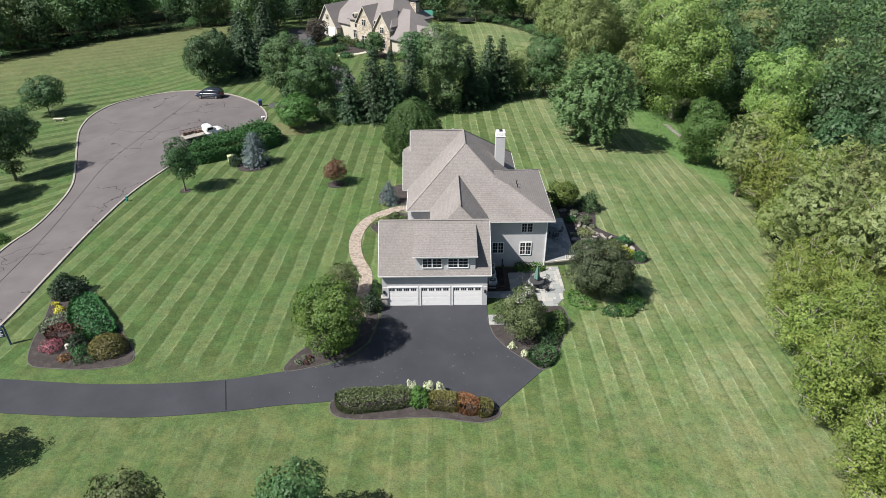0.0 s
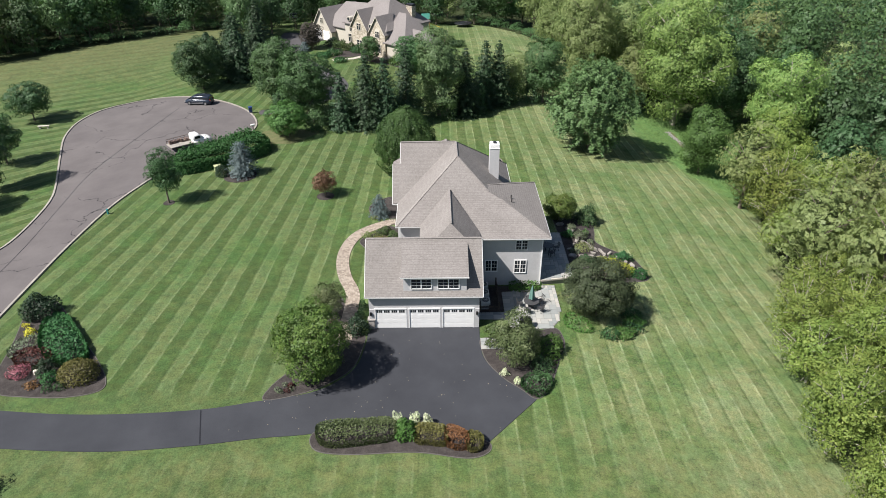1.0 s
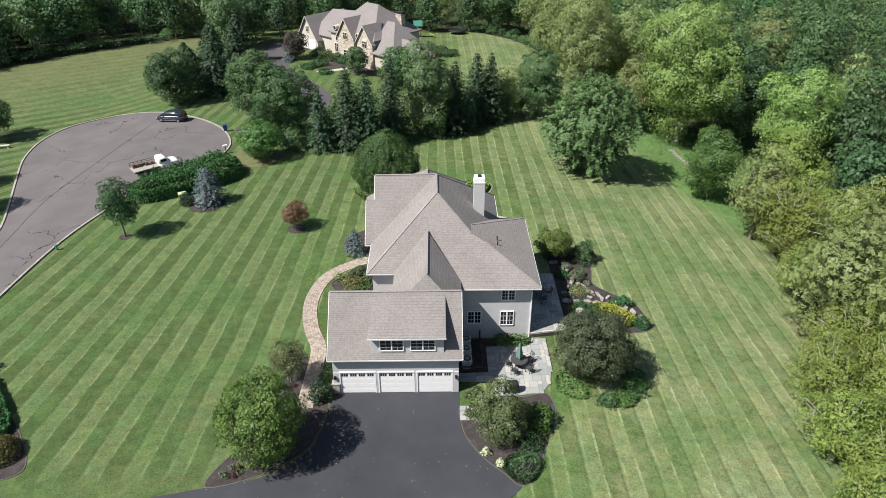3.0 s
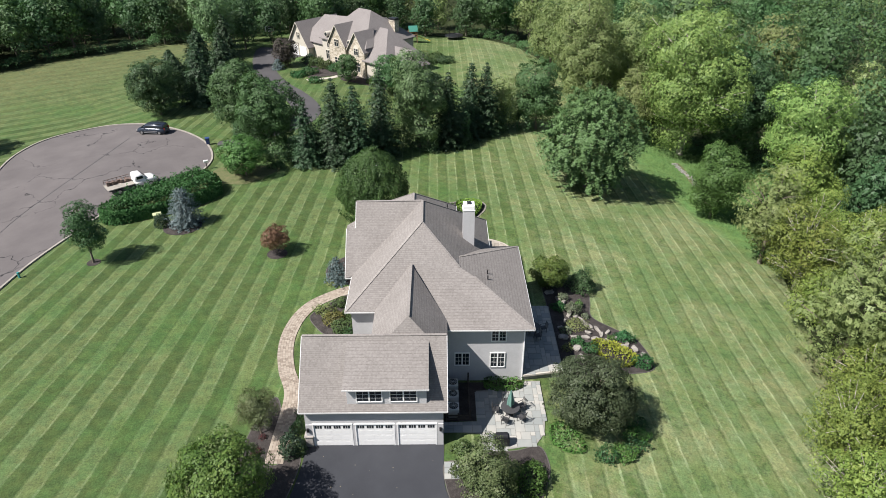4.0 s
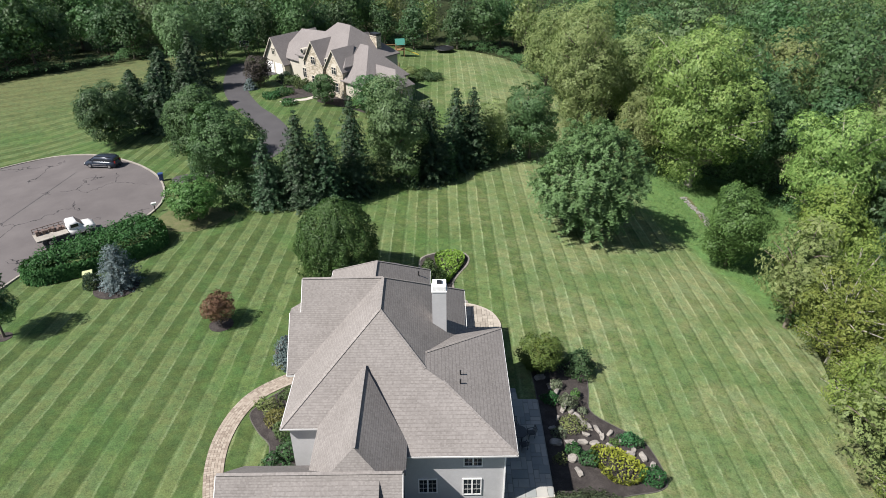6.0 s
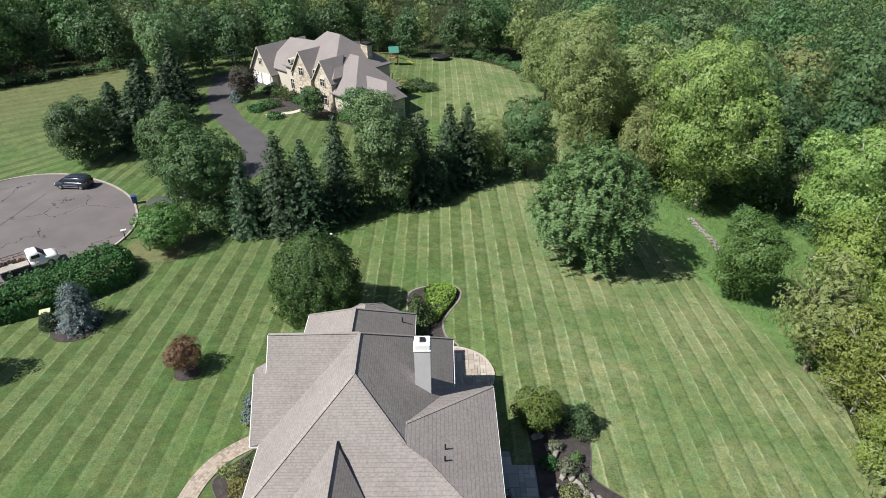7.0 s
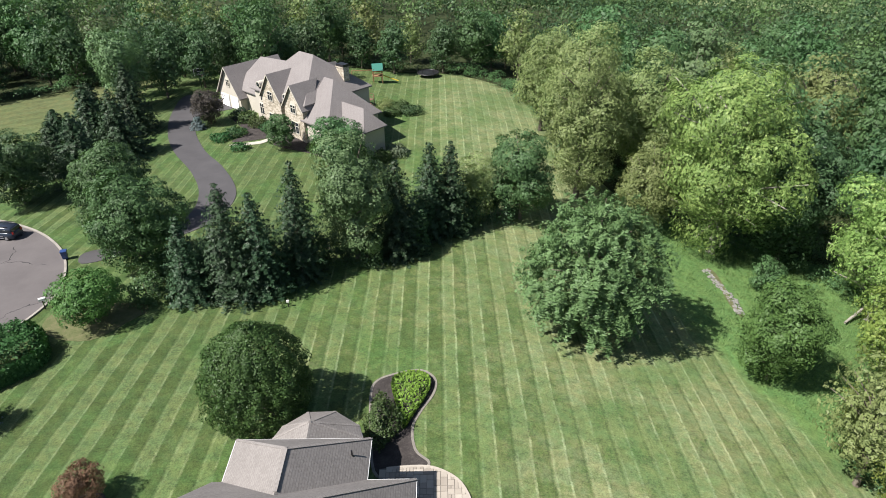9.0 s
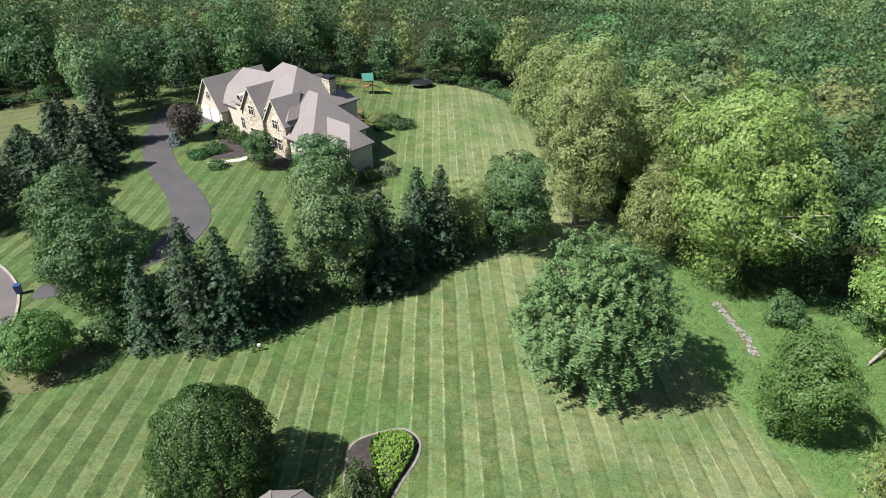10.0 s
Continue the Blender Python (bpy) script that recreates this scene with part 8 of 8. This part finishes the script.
def playground():
    wood = plain("play_timber", (0.24, 0.14, 0.07), 0.8, 0.25, 3.0)
    green = plain("green_tarp", (0.03, 0.17, 0.13), 0.7)
    p = empty("play_tower", on_ground(-1.4, 131.0, 10), "wooden play tower with a green canopy and yellow slide", "play set")
    for x in (-0.9, 0.9):
        for y in (-0.9, 0.9):
            box("post", x - 0.07, y - 0.07, -0.2, x + 0.07, y + 0.07, 3.0, wood, p)
    box("deck", -1.0, -1.0, 1.4, 1.0, 1.0, 1.5, wood, p)
    for y in (-0.95, 0.95):
        box("rail", -0.95, y - 0.04, 1.9, 0.95, y + 0.04, 2.1, wood, p)
    bm = bmesh.new()
    hull(bm, [[(x, -1.1, 2.7), (x, 0.0, 3.9), (x, 1.1, 2.7), (x, 0.0, 3.78)] for x in (-1.1, 1.1)])
    part("canopy", bm, green, p)
    bm = bmesh.new()
    bar(bm, (1.0, 0, 1.45), (4.2, -0.3, 0.15), 0.6, 0.08)
    part("slide", bm, plain("yellow_plastic", (0.55, 0.42, 0.05), 0.4), p)
    bm = bmesh.new()
    bar(bm, (-1.0, 0, 2.6), (-5.2, 0.4, 2.6), 0.12, 0.14)
    part("swing_beam", bm, wood, p)
    for y in (-0.9, 0.9):
        bm = bmesh.new()
        bar(bm, (-5.2, 0.4, 2.6), (-5.4, 0.4 + y, -0.1), 0.1, 0.1)
        part("swing_leg", bm, wood, p)
    t = empty("trampoline", on_ground(8.8, 138.0), "dark trampoline with a netted rim at the wood's edge", "trampoline")
    bm = bmesh.new()
    bmesh.ops.create_cone(bm, cap_ends=True, segments=28, radius1=2.2, radius2=2.2, depth=0.06, matrix=Matrix.Translation((0, 0, 0.85)))
    part("bed", bm, BLACK, t)
    v, f = [], []
    tube(v, f, [(2.25 * math.cos(a), 2.25 * math.sin(a), 0.88) for a in np.linspace(0, 6.283, 29)], [0.13] * 29, 6)
    mesh_object("rim", v, f, BLACK, t)
    for k in range(6):
        a = k * math.pi / 3
        bm = bmesh.new()
        bar(bm, (2.25 * math.cos(a), 2.25 * math.sin(a), -0.1), (2.25 * math.cos(a), 2.25 * math.sin(a), 2.4), 0.06, 0.06)
        part("pole", bm, BLACK, t)
    h = empty("basketball_hoop", on_ground(-33.6, 120.0, 30), "basketball hoop on a pole by the drive's end", "basketball hoop")
    box("pole", -0.06, -0.06, -0.2, 0.06, 0.06, 3.4, BLACK, h)
    box("backboard", -0.9, -0.12, 2.9, 0.9, -0.07, 4.0, GLASS, h)
    bd = [o for o in h.children if o.name.startswith("backboard")][0]
    bm = bmesh.new()
    for a, b in (((-0.9, -0.14, 2.9), (0.9, -0.14, 2.9)), ((-0.9, -0.14, 4.0), (0.9, -0.14, 4.0)), ((-0.9, -0.14, 2.9), (-0.9, -0.14, 4.0)), ((0.9, -0.14, 2.9), (0.9, -0.14, 4.0)), ((-0.3, -0.14, 3.1), (0.3, -0.14, 3.1)), ((-0.3, -0.14, 3.5), (0.3, -0.14, 3.5))):
        bar(bm, a, b, 0.06, 0.06)
    part("frame", bm, WHITE, bd)


playground()


# ---- joints and leaf litter on the drive ----
ribbon("drive_joint", [(-17.3, -10.2), (-16.8, -12.0), (-16.35, -13.6)], 0.09, 0.0, 0.047, BLACK, bpy.data.objects["driveway"])


ribbon("centre_seam", curve_through([(-43.4, 63.1), (-44.6, 50.0), (-46.3, 36.0), (-45.6, 26.0), (-44.6, 14.0), (-44.6, 0.0), (-45.2, -20.0), (-45.6, -40.0)], False, 8), 0.07, 0.0, 0.036, BLACK, bpy.data.objects["road"])


def fallen_leaves():
    rng = R(700)
    pts = []
    while len(pts) < 70:
        x, y = rng.uniform(-16, 8), rng.uniform(-13.5, -0.6)
        if inside(x, y, DRIVE_EDGE):
            pts.append((x, y, height(x, y) + 0.052))
    n = len(pts)
    nn = rng.normal(size=(n, 3)) * 0.12 + np.array([0, 0, 1.0])
    me = leaf_mesh("fallen_leaves", np.array(pts), nn, rng.uniform(0.04, 0.10, n), rng)
    me.materials.append(plain("dry_leaf", (0.34, 0.29, 0.20), 0.8, 0.3, 4.0))
    tagged(new("fallen_leaves", me), "pale dry leaves scattered on the asphalt", "leaves", kind="stuff")


fallen_leaves()
